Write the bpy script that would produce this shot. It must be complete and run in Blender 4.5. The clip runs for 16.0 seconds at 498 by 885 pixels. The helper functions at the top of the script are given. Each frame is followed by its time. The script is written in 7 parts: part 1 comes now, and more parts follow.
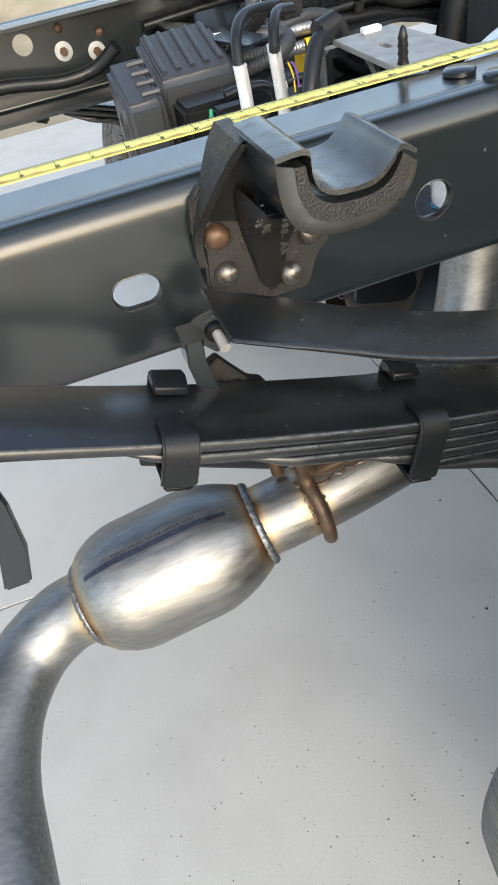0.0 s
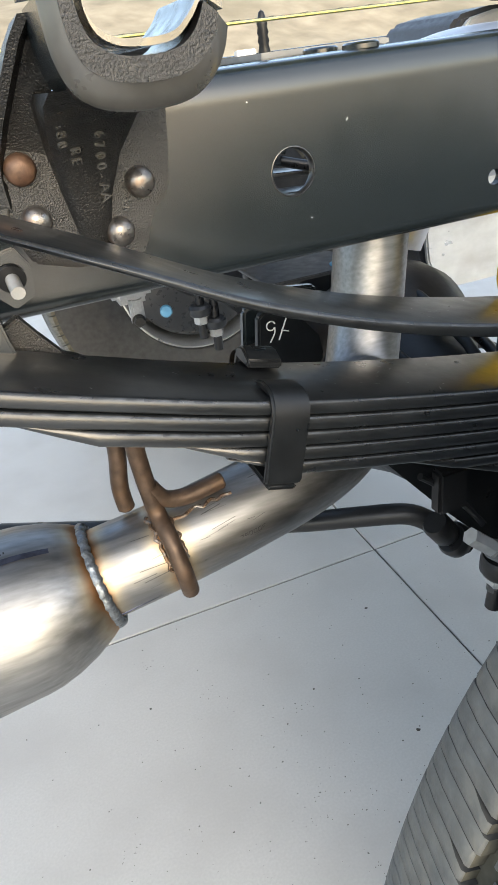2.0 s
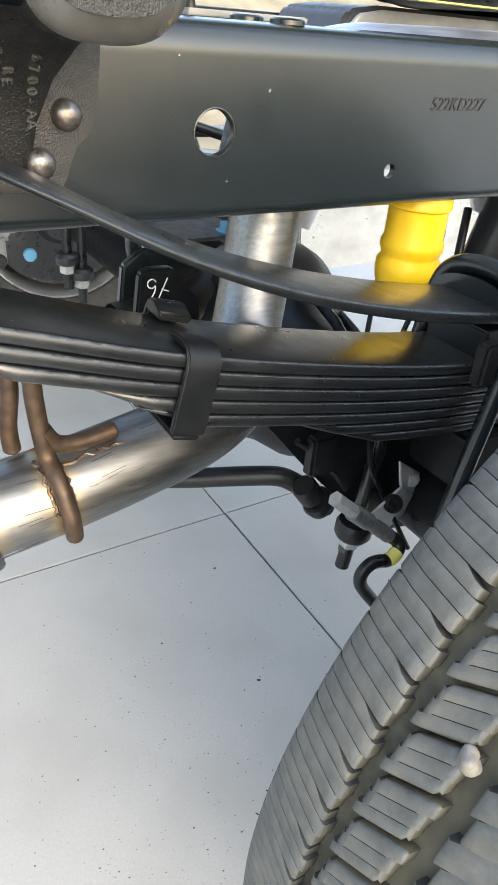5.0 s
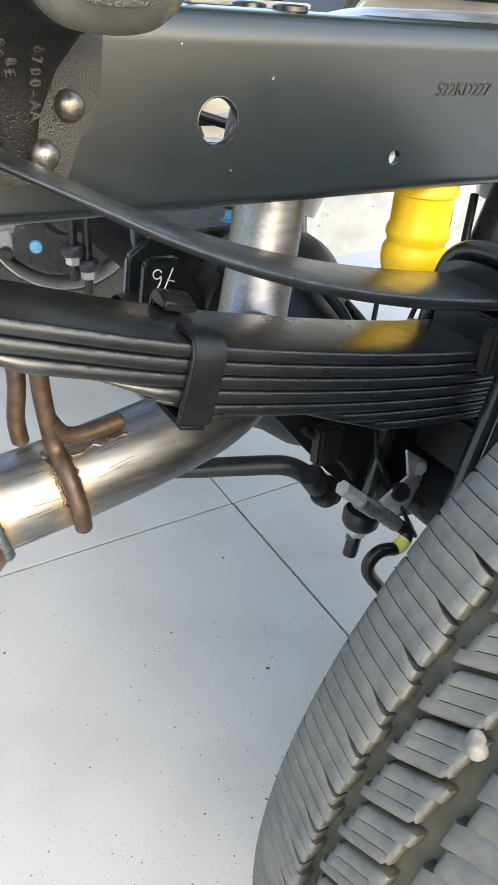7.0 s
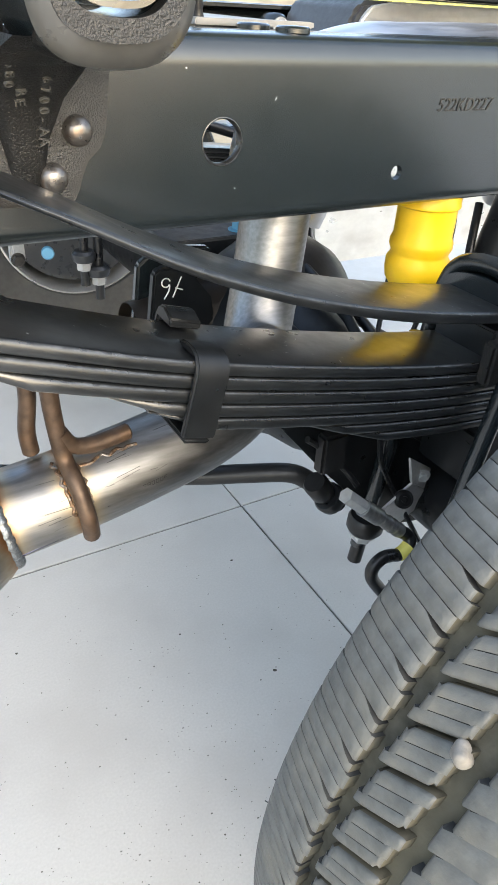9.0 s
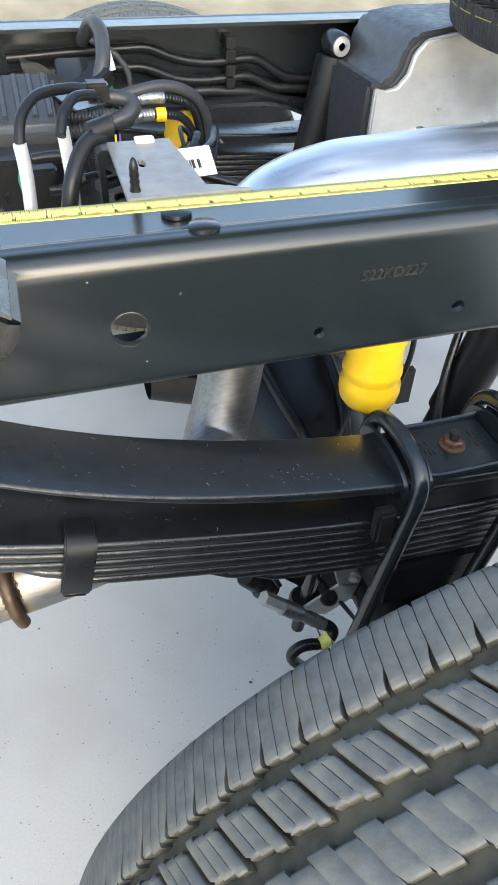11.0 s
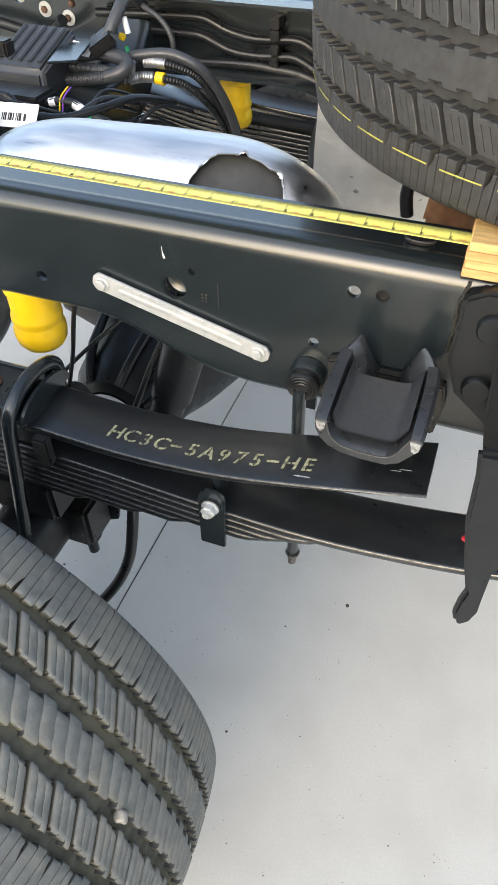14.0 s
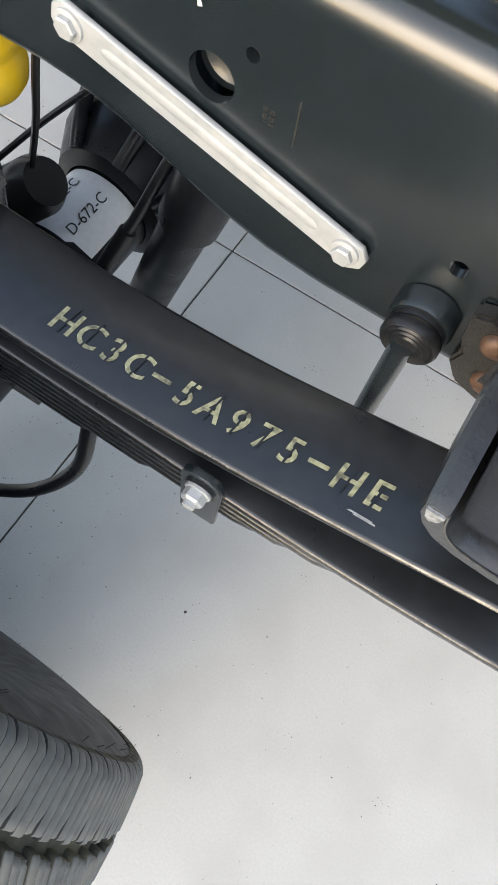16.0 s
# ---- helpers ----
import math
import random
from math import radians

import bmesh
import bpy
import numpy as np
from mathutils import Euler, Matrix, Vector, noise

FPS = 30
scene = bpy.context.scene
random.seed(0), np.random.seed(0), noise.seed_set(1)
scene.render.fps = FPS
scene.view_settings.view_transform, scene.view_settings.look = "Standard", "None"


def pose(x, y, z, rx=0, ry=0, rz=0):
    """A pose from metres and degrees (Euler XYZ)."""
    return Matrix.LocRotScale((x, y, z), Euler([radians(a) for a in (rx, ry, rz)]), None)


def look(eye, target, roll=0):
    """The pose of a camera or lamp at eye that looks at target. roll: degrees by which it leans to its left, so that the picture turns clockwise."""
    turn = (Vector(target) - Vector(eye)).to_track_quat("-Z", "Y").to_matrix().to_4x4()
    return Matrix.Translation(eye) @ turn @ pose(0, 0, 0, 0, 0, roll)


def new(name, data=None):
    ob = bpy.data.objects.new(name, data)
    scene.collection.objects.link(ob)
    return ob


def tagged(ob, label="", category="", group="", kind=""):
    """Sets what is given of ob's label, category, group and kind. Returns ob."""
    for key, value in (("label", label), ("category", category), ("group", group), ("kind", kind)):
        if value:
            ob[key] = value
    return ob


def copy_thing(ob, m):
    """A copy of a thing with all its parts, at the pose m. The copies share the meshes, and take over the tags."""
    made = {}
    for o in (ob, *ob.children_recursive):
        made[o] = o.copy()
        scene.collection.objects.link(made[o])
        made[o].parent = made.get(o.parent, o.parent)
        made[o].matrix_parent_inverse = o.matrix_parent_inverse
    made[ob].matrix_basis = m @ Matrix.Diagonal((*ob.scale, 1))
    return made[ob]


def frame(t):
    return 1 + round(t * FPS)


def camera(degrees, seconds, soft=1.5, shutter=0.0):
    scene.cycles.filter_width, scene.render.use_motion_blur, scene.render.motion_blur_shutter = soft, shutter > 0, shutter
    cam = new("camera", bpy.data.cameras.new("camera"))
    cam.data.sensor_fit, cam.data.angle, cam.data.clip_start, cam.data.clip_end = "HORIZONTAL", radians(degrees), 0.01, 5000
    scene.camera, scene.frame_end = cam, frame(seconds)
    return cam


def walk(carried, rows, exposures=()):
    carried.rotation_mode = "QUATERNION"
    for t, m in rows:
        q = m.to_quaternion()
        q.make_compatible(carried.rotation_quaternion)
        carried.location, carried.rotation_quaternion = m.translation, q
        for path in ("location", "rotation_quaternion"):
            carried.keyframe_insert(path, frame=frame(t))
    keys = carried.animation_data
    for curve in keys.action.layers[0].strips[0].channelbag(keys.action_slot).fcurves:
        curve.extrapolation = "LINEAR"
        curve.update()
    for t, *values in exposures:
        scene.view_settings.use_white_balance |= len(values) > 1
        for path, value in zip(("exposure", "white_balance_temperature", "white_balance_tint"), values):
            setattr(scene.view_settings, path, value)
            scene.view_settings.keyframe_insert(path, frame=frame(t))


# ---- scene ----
cam = camera(40.4, 16.0)
PATH = [
    (0, (-0.281, -0.477, 1.02), (-0.012, 0.991, -0.312), -12.6),
    (0.5, (-0.236, -0.482, 1.0), (0.106, 0.938, -0.367), -10.7),
    (1, (-0.211, -0.468, 0.954), (0.16, 1.039, -0.308), -10.8),
    (1.5, (-0.199, -0.458, 0.867), (0.259, 1.126, -0.265), -10.2),
    (2, (-0.211, -0.475, 0.845), (0.316, 1.187, -0.135), -7.7),
    (2.5, (-0.247, -0.474, 0.827), (0.423, 1.155, -0.12), -9.3),
    (3, (-0.266, -0.481, 0.841), (0.548, 1.083, -0.103), -1.4),
    (3.5, (-0.263, -0.477, 0.847), (0.593, 1.054, -0.114), 1.6),
    (4, (-0.259, -0.465, 0.842), (0.627, 1.015, -0.171), 2.9),
    (4.5, (-0.261, -0.474, 0.847), (0.676, 0.946, -0.204), 5.1),
    (7, (-0.261, -0.477, 0.848), (0.647, 0.928, -0.247), 4.2),
    (7.5, (-0.263, -0.478, 0.849), (0.642, 0.929, -0.247), 4.2),
    (8, (-0.263, -0.478, 0.851), (0.634, 0.93, -0.25), 3.7),
    (8.5, (-0.259, -0.481, 0.857), (0.624, 0.929, -0.254), 3.9),
    (9, (-0.259, -0.485, 0.864), (0.618, 0.936, -0.237), 3.6),
    (9.2, (-0.262, -0.491, 0.876), (0.615, 0.953, -0.195), 3.7),
    (11.3, (0.03, -0.503, 1.101), (0.394, 0.923, -0.253), -0.2),
    (11.5, (0.102, -0.52, 1.107), (0.383, 0.925, -0.247), -1.8),
    (12, (0.321, -0.585, 1.149), (0.435, 0.885, -0.203), -1.5),
    (12.5, (0.489, -0.558, 1.128), (0.592, 0.874, -0.264), 0.1),
    (13, (0.628, -0.522, 1.124), (0.657, 0.792, -0.383), 2.5),
    (13.5, (0.734, -0.567, 1.138), (0.407, 0.742, -0.338), -0.3),
    (14, (0.785, -0.561, 1.164), (0.297, 0.759, -0.257), -0.3),
    (14.5, (0.766, -0.496, 1.148), (0.263, 0.71, -0.367), 2.5),
    (15, (0.676, -0.326, 1.072), (0.353, 0.627, -0.657), 15.3),
    (15.5, (0.632, -0.252, 1.023), (0.402, 0.529, -0.804), 18.5),
    (16, (0.644, -0.254, 1.02), (0.424, 0.455, -0.836), 15.9),
]
walk(cam, [(t, look(eye, target, roll)) for t, eye, target, roll in PATH],
     exposures=[(0.0, 1.48, 6900, 7), (1.5, 1.58, 6830, 7), (2.5, 1.80, 6880, 8), (3.5, 1.90, 6930, 8), (7.0, 2.03, 6880, 8), (9.0, 2.02, 6830, 8), (11.5, 1.71, 6480, 6), (12.5, 1.63, 6980, 8), (13.5, 1.67, 6980, 8), (16.0, 1.69, 6930, 9)])

# ---- world, sun, exposure ----
world = bpy.data.worlds.new("sky")
scene.world = world
world.use_nodes = True
wn = world.node_tree
sky = wn.nodes.new("ShaderNodeTexSky")
sky.sky_type, sky.sun_disc = "NISHITA", False
sky.sun_elevation, sky.sun_rotation = radians(26), radians(186)
sky.dust_density, sky.air_density = 1.8, 1.0
haze = wn.nodes.new("ShaderNodeHueSaturation")
haze.inputs["Saturation"].default_value = 0.9
wn.links.new(sky.outputs[0], haze.inputs["Color"])
wn.links.new(haze.outputs[0], wn.nodes["Background"].inputs[0])
wn.nodes["Background"].inputs[1].default_value = 0.15
sun = new("sun", bpy.data.lights.new("sun", "SUN"))
sun.data.energy, sun.data.angle, sun.data.color = 0.62, radians(120), (1.0, 0.99, 0.97)
sun.matrix_world = look((-0.2, -2.8, 1.6), (0, 0, 0))


# ---- materials ----
def material(name, base, rough=0.5, metal=0.0, grain=0.0, grain_scale=200.0, stain=None, stain_scale=6.0, stain_at=(0.5, 0.7),
             bump=0.0, bump_scale=300.0, coat=0.0, rough_var=0.1, random_tone=0.0, stretch=(1, 1, 1), spec=0.5):
    """A procedural surface: base colour with fine grain, larger stains, roughness breaks and fine relief."""
    m = bpy.data.materials.new(name)
    m.use_nodes = True
    t = m.node_tree
    b = t.nodes["Principled BSDF"]
    b.inputs["Metallic"].default_value = metal
    b.inputs["Coat Weight"].default_value = coat
    b.inputs["Coat Roughness"].default_value = 0.24
    b.inputs["Specular IOR Level"].default_value = spec
    co = t.nodes.new("ShaderNodeTexCoord")
    mp = t.nodes.new("ShaderNodeMapping")
    mp.inputs["Scale"].default_value = stretch
    t.links.new(co.outputs["Object"], mp.inputs[0])

    def noise_tex(scale, detail=4.0):
        n = t.nodes.new("ShaderNodeTexNoise")
        n.inputs["Scale"].default_value, n.inputs["Detail"].default_value = scale, detail
        t.links.new(mp.outputs[0], n.inputs["Vector"])
        return n.outputs["Fac"]

    def mix(fac, a, c):
        n = t.nodes.new("ShaderNodeMix")
        n.data_type = "RGBA"
        for sock, val in ((n.inputs[0], fac), (n.inputs[6], a), (n.inputs[7], c)):
            if isinstance(val, bpy.types.NodeSocket):
                t.links.new(val, sock)
            else:
                sock.default_value = val
        return n.outputs[2]

    def ramp(fac, lo, hi, a=0.0, c=1.0):
        n = t.nodes.new("ShaderNodeMapRange")
        n.inputs[1].default_value, n.inputs[2].default_value, n.inputs[3].default_value, n.inputs[4].default_value = lo, hi, a, c
        t.links.new(fac, n.inputs[0])
        return n.outputs[0]

    col = (*base, 1)
    out = col
    if grain:
        g = ramp(noise_tex(grain_scale, 6), 0.3, 0.7)
        dark = tuple(max(0.0, v * (1 - grain)) for v in base) + (1,)
        light = tuple(min(1.0, v * (1 + grain)) for v in base) + (1,)
        out = mix(g, dark, light)
    if stain:
        s = ramp(noise_tex(stain_scale, 8), *stain_at)
        out = mix(s, out, (*stain, 1))
    if random_tone:
        info = t.nodes.new("ShaderNodeObjectInfo")
        hs = t.nodes.new("ShaderNodeHueSaturation")
        t.links.new(ramp(info.outputs["Random"], 0, 1, 1 - random_tone, 1 + random_tone), hs.inputs["Value"])
        if isinstance(out, bpy.types.NodeSocket):
            t.links.new(out, hs.inputs["Color"])
        else:
            hs.inputs["Color"].default_value = out
        out = hs.outputs[0]
    if isinstance(out, bpy.types.NodeSocket):
        t.links.new(out, b.inputs["Base Color"])
    else:
        b.inputs["Base Color"].default_value = out
    if rough_var:
        t.links.new(ramp(noise_tex(stain_scale * 3 + 10, 6), 0.3, 0.7, max(0.02, rough - rough_var), min(1, rough + rough_var)), b.inputs["Roughness"])
    else:
        b.inputs["Roughness"].default_value = rough
    if bump:
        bn = t.nodes.new("ShaderNodeBump")
        bn.inputs["Strength"].default_value = bump
        bn.inputs["Distance"].default_value = 0.001
        t.links.new(noise_tex(bump_scale, 3), bn.inputs["Height"])
        t.links.new(bn.outputs[0], b.inputs["Normal"])
    return m


RAIL = material("black_rail_paint", (0.0110, 0.0155, 0.0180), 0.24, grain=0.15, grain_scale=60, stain=(0.016, 0.020, 0.023), stain_scale=9, stain_at=(0.6, 1.0), bump=0.03, bump_scale=200, spec=0.55, rough_var=0.03, coat=0.45)
SPRING = material("black_spring_paint", (0.0088, 0.0104, 0.0120), 0.33, grain=0.3, grain_scale=90, stain=(0.0165, 0.018, 0.019), stain_scale=14, stain_at=(0.6, 1.0), bump=0.06, bump_scale=220, spec=0.6, rough_var=0.06, coat=0.55)
# worn metal edge, with its highlight also put into the paler colour
EDGE = material("worn_glint_edge", (0.075, 0.076, 0.076), 0.28, metal=0.7, grain=0.5, grain_scale=150, stain=(0.05, 0.05, 0.048), stain_scale=9, stain_at=(0.35, 0.75), bump=0.1, bump_scale=400)
CAST = material("black_cast_iron", (0.0085, 0.0084, 0.0080), 0.36, grain=0.4, grain_scale=500, stain=(0.040, 0.030, 0.019), stain_scale=26, stain_at=(0.58, 0.9), bump=1.0, bump_scale=820, spec=0.6)
CASTEDGE = material("rough_cut_edge", (0.03, 0.028, 0.025), 0.4, metal=0.3, grain=0.5, grain_scale=400, bump=1.0, bump_scale=900)
RIVET = material("bare_steel_rivet", (0.185, 0.172, 0.160), 0.34, metal=0.85, grain=0.3, grain_scale=220, stain=(0.13, 0.08, 0.05), stain_scale=110, stain_at=(0.55, 0.75), bump=0.2, bump_scale=400)
RUSTRIVET = material("rusty_rivet", (0.125, 0.072, 0.046), 0.5, metal=0.4, grain=0.4, grain_scale=200, stain=(0.09, 0.045, 0.03), stain_scale=80, bump=0.3)
def heat_steel(name, base, rough, welds):
    """Bare steel that a weld has tinted brown, then gold, with distance; welds: (place, axis, reach) in the thing's own metres."""
    m = material(name, base, rough, metal=1.0, grain=0.18, grain_scale=170, stain=tuple(v * 0.66 for v in base), stain_scale=34, stain_at=(0.55, 0.9), bump=0.07, bump_scale=330, rough_var=0.09, stretch=(0.2, 1.5, 1.5))
    t = m.node_tree
    b = t.nodes["Principled BSDF"]
    plain = b.inputs["Base Color"].links[0].from_socket
    co = t.nodes.new("ShaderNodeTexCoord")
    nz = t.nodes.new("ShaderNodeTexNoise")
    nz.inputs["Scale"].default_value, nz.inputs["Detail"].default_value = 26, 6
    t.links.new(co.outputs["Object"], nz.inputs["Vector"])

    def calc(op, a, c=0.0):
        n = t.nodes.new("ShaderNodeMath")
        n.operation = op
        for sock, val in ((n.inputs[0], a), (n.inputs[1], c)):
            if isinstance(val, bpy.types.NodeSocket):
                t.links.new(val, sock)
            else:
                sock.default_value = val
        return n.outputs[0]

    best = 1.0
    for place, axis, reach in welds:
        d = t.nodes.new("ShaderNodeVectorMath")
        d.operation = "DOT_PRODUCT"
        d.inputs[1].default_value = axis
        t.links.new(co.outputs["Object"], d.inputs[0])
        u = calc("DIVIDE", calc("ABSOLUTE", calc("SUBTRACT", d.outputs["Value"], Vector(place).dot(Vector(axis)))), reach)
        best = calc("MINIMUM", u, best)
    best = calc("ADD", best, calc("MULTIPLY", calc("SUBTRACT", nz.outputs["Fac"], 0.5), 0.035))
    ramp = t.nodes.new("ShaderNodeValToRGB")
    ramp.color_ramp.elements[0].position, ramp.color_ramp.elements[0].color = 0.0, (0.14, 0.065, 0.03, 1)
    ramp.color_ramp.elements[1].position, ramp.color_ramp.elements[1].color = 1.0, (*base, 1)
    for pos, c in ((0.12, (0.34, 0.16, 0.055, 1)), (0.34, (0.48, 0.39, 0.25, 1))):
        ramp.color_ramp.elements.new(pos).color = c
    t.links.new(calc("DIVIDE", best, 0.055), ramp.inputs[0])
    fade = t.nodes.new("ShaderNodeMapRange")
    fade.inputs[1].default_value, fade.inputs[2].default_value, fade.inputs[3].default_value, fade.inputs[4].default_value = 0.004, 0.040, 0.95, 0.0
    t.links.new(best, fade.inputs[0])
    mx = t.nodes.new("ShaderNodeMix")
    mx.data_type = "RGBA"
    t.links.new(fade.outputs[0], mx.inputs[0])
    t.links.new(plain, mx.inputs[6])
    t.links.new(ramp.outputs[0], mx.inputs[7])
    t.links.new(mx.outputs[2], b.inputs["Base Color"])
    return m


A1, A2 = Vector((-0.207, -0.024, 0.500)), Vector((-0.391, -0.019, 0.468))
EXHAUST_AT = Vector((-0.3, -0.02, 0.48))
STEEL = heat_steel("stainless_pipe", (0.275, 0.277, 0.277), 0.44, [(Vector((-0.1495, -0.06, 0.52)) - EXHAUST_AT, Vector((0.985, 0, 0.172)), 0.55), (A1 - EXHAUST_AT, (A2 - A1).normalized(), 0.5), (A2 - EXHAUST_AT, (A2 - A1).normalized(), 0.5)])
WELDBROWN = material("brown_weld", (0.13, 0.085, 0.055), 0.42, metal=0.7, grain=0.6, grain_scale=260, stain=(0.2, 0.19, 0.18), stain_scale=120, stain_at=(0.5, 0.62), bump=0.9, bump_scale=420)
ETCHSTEEL = material("grey_crimped_steel", (0.33, 0.335, 0.34), 0.4, metal=0.85, grain=0.2, grain_scale=200, bump=0.2)
ETCH = material("dark_etched_mark", (0.075, 0.075, 0.075), 0.5, metal=0.6, grain=0.3, grain_scale=300)
# glossy black paint whose reflected sheen is put into a lighter base
LIPMAT = material("pale_sheen_lip", (0.085, 0.082, 0.074), 0.34, metal=0.25, grain=0.15, grain_scale=90, stain=(0.05, 0.049, 0.046), stain_scale=30, stain_at=(0.5, 0.8), bump=0.08, bump_scale=300, spec=0.9, coat=0.8)
CUT = material("grey_cut_iron", (0.055, 0.054, 0.052), 0.4, metal=0.2, grain=0.4, grain_scale=300, bump=0.5, bump_scale=700)
SEAM = material("dark_seam", (0.09, 0.1, 0.14), 0.35, metal=0.9, grain=0.3, grain_scale=200)
WELD = material("blue_grey_weld", (0.16, 0.18, 0.2), 0.4, metal=0.8, grain=0.4, grain_scale=300, bump=0.8, bump_scale=350)
RUSTROD = material("brown_oxide_rod", (0.082, 0.056, 0.040), 0.5, metal=0.6, grain=0.4, grain_scale=80, stain=(0.12, 0.066, 0.032), stain_scale=30, stain_at=(0.52, 0.8), bump=0.2)
TYRE = material("tyre_rubber", (0.106, 0.110, 0.106), 0.56, grain=0.2, grain_scale=120, stain=(0.165, 0.157, 0.132), stain_scale=26, stain_at=(0.47, 0.8), bump=0.3, bump_scale=420, spec=0.4)
GROOVE = material("dusty_tyre_groove", (0.086, 0.080, 0.062), 0.85, grain=0.3, grain_scale=100, stain=(0.15, 0.133, 0.092), stain_scale=14, stain_at=(0.42, 0.75), bump=0.4, bump_scale=200, spec=0.2)
SLIT = material("dark_tyre_slit", (0.05, 0.05, 0.047), 0.9, rough_var=0)
SIDEWALL = material("black_sidewall_rubber", (0.028, 0.028, 0.028), 0.55, grain=0.25, grain_scale=90, stain=(0.06, 0.056, 0.048), stain_scale=14, stain_at=(0.55, 0.9), bump=0.2, bump_scale=300)
SPARE = material("new_tyre_rubber", (0.036, 0.0365, 0.038), 0.6, grain=0.2, grain_scale=120, bump=0.25, bump_scale=500, spec=0.4)
YELLOW = material("yellow_urethane", (0.84, 0.53, 0.012), 0.4, grain=0.06, grain_scale=60, stain=(0.72, 0.40, 0.01), stain_scale=16, stain_at=(0.6, 0.95), bump=0.06, bump_scale=150)
TAPE = material("yellow_tape_blade", (0.72, 0.66, 0.16), 0.45, grain=0.06, grain_scale=80, bump=0.02)
INK = material("black_ink", (0.015, 0.015, 0.015), 0.6, rough_var=0)
REDINK = material("red_ink", (0.55, 0.05, 0.03), 0.6, rough_var=0)
LINE = material("faded_yellow_line", (0.33, 0.32, 0.07), 0.6, grain=0.2, grain_scale=200)
BARE = material("filed_bare_iron", (0.42, 0.42, 0.41), 0.4, metal=0.8, grain=0.5, grain_scale=300, bump=0.5, bump_scale=600)
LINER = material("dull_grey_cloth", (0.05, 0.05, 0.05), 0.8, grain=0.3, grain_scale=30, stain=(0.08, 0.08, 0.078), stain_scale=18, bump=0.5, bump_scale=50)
PLASTIC = material("black_plastic", (0.010, 0.010, 0.0105), 0.36, grain=0.15, grain_scale=200, bump=0.15, bump_scale=600, spec=0.4)
HOSE = material("black_hose", (0.010, 0.0108, 0.012), 0.34, grain=0.2, grain_scale=120, bump=0.1, bump_scale=400, spec=0.4)
GREYPLASTIC = material("charcoal_plastic", (0.04, 0.042, 0.046), 0.38, grain=0.12, grain_scale=200, stain=(0.09, 0.09, 0.09), stain_scale=20, stain_at=(0.6, 0.95), bump=0.15, bump_scale=700)
FOIL = material("crinkled_foil", (0.66, 0.66, 0.645), 0.36, metal=0.7, grain=0.06, grain_scale=60, stain=(0.47, 0.46, 0.44), stain_scale=9, bump=0.5, bump_scale=120, stretch=(0.8, 1, 1.3), rough_var=0.1)
BRIGHT = material("polished_sleeve", (0.72, 0.72, 0.73), 0.40, metal=1.0, grain=0.16, grain_scale=60, stain=(0.55, 0.55, 0.555), stain_scale=16, stain_at=(0.45, 0.8), bump=0.25, bump_scale=30, rough_var=0.14, stretch=(0.16, 1, 1))
ZINC = material("zinc_plate", (0.42, 0.43, 0.43), 0.48, metal=0.35, grain=0.08, grain_scale=120, stain=(0.5, 0.5, 0.49), stain_scale=30, bump=0.08)
CAST2 = material("satin_cast_iron", (0.020, 0.022, 0.025), 0.33, grain=0.2, grain_scale=120, stain=(0.035, 0.033, 0.03), stain_scale=20, stain_at=(0.6, 0.9), bump=0.18, bump_scale=350, spec=0.65)
DIFF = material("brown_black_housing", (0.014, 0.012, 0.01), 0.42, grain=0.3, grain_scale=40, stain=(0.03, 0.022, 0.015), stain_scale=8, stain_at=(0.45, 0.8), bump=0.2, bump_scale=120, spec=0.5)
SATIN = material("black_satin_paint", (0.0075, 0.0088, 0.0102), 0.36, grain=0.2, grain_scale=100, stain=(0.02, 0.019, 0.018), stain_scale=12, stain_at=(0.6, 0.95), bump=0.06, bump_scale=300, spec=0.35)
# paler copy of the zinc, reflected brightness put into its base colour
ZINC2 = material("brightened_zinc_plate", (0.60, 0.60, 0.60), 0.45, metal=0.35, grain=0.08, grain_scale=120, bump=0.08)
PADMAT = material("grey_steel_liner", (0.135, 0.132, 0.124), 0.24, metal=0.85, grain=0.15, grain_scale=60, stain=(0.11, 0.10, 0.085), stain_scale=25, bump=0.05)
WHITE = material("white_label", (0.78, 0.78, 0.78), 0.5, grain=0.04, rough_var=0.05)
STENCIL = material("pale_yellow_stencil", (0.30, 0.30, 0.185), 0.6, grain=0.35, grain_scale=300, stain=(0.1, 0.1, 0.07), stain_scale=160, stain_at=(0.5, 0.68))
SCRATCH = material("dull_pale_scratch", (0.3, 0.31, 0.31), 0.6, grain=0.4, grain_scale=400)
CHALK = material("white_paint_marker", (0.7, 0.7, 0.68), 0.6, grain=0.2, grain_scale=300)
WOOD = material("plywood", (0.54, 0.35, 0.14), 0.6, grain=0.25, grain_scale=40, stain=(0.38, 0.21, 0.07), stain_scale=12, stretch=(1, 6, 6), bump=0.2)
WOOD2 = material("plywood_dark_ply", (0.42, 0.22, 0.08), 0.65, grain=0.25, grain_scale=40, stain=(0.6, 0.38, 0.16), stain_scale=12, stretch=(1, 6, 6), bump=0.2)
GUSSET = material("grey_primer_plate", (0.2, 0.2, 0.195), 0.4, grain=0.1, grain_scale=80, stain=(0.26, 0.255, 0.24), stain_scale=18, bump=0.05)
FOILWHITE = material("bright_foil_tape", (0.85, 0.85, 0.84), 0.35, metal=0.5, grain=0.06, bump=0.5, bump_scale=120)
ORANGE = material("rusty_casting", (0.24, 0.125, 0.065), 0.65, grain=0.3, grain_scale=80, stain=(0.2, 0.08, 0.03), stain_scale=25, bump=0.4)
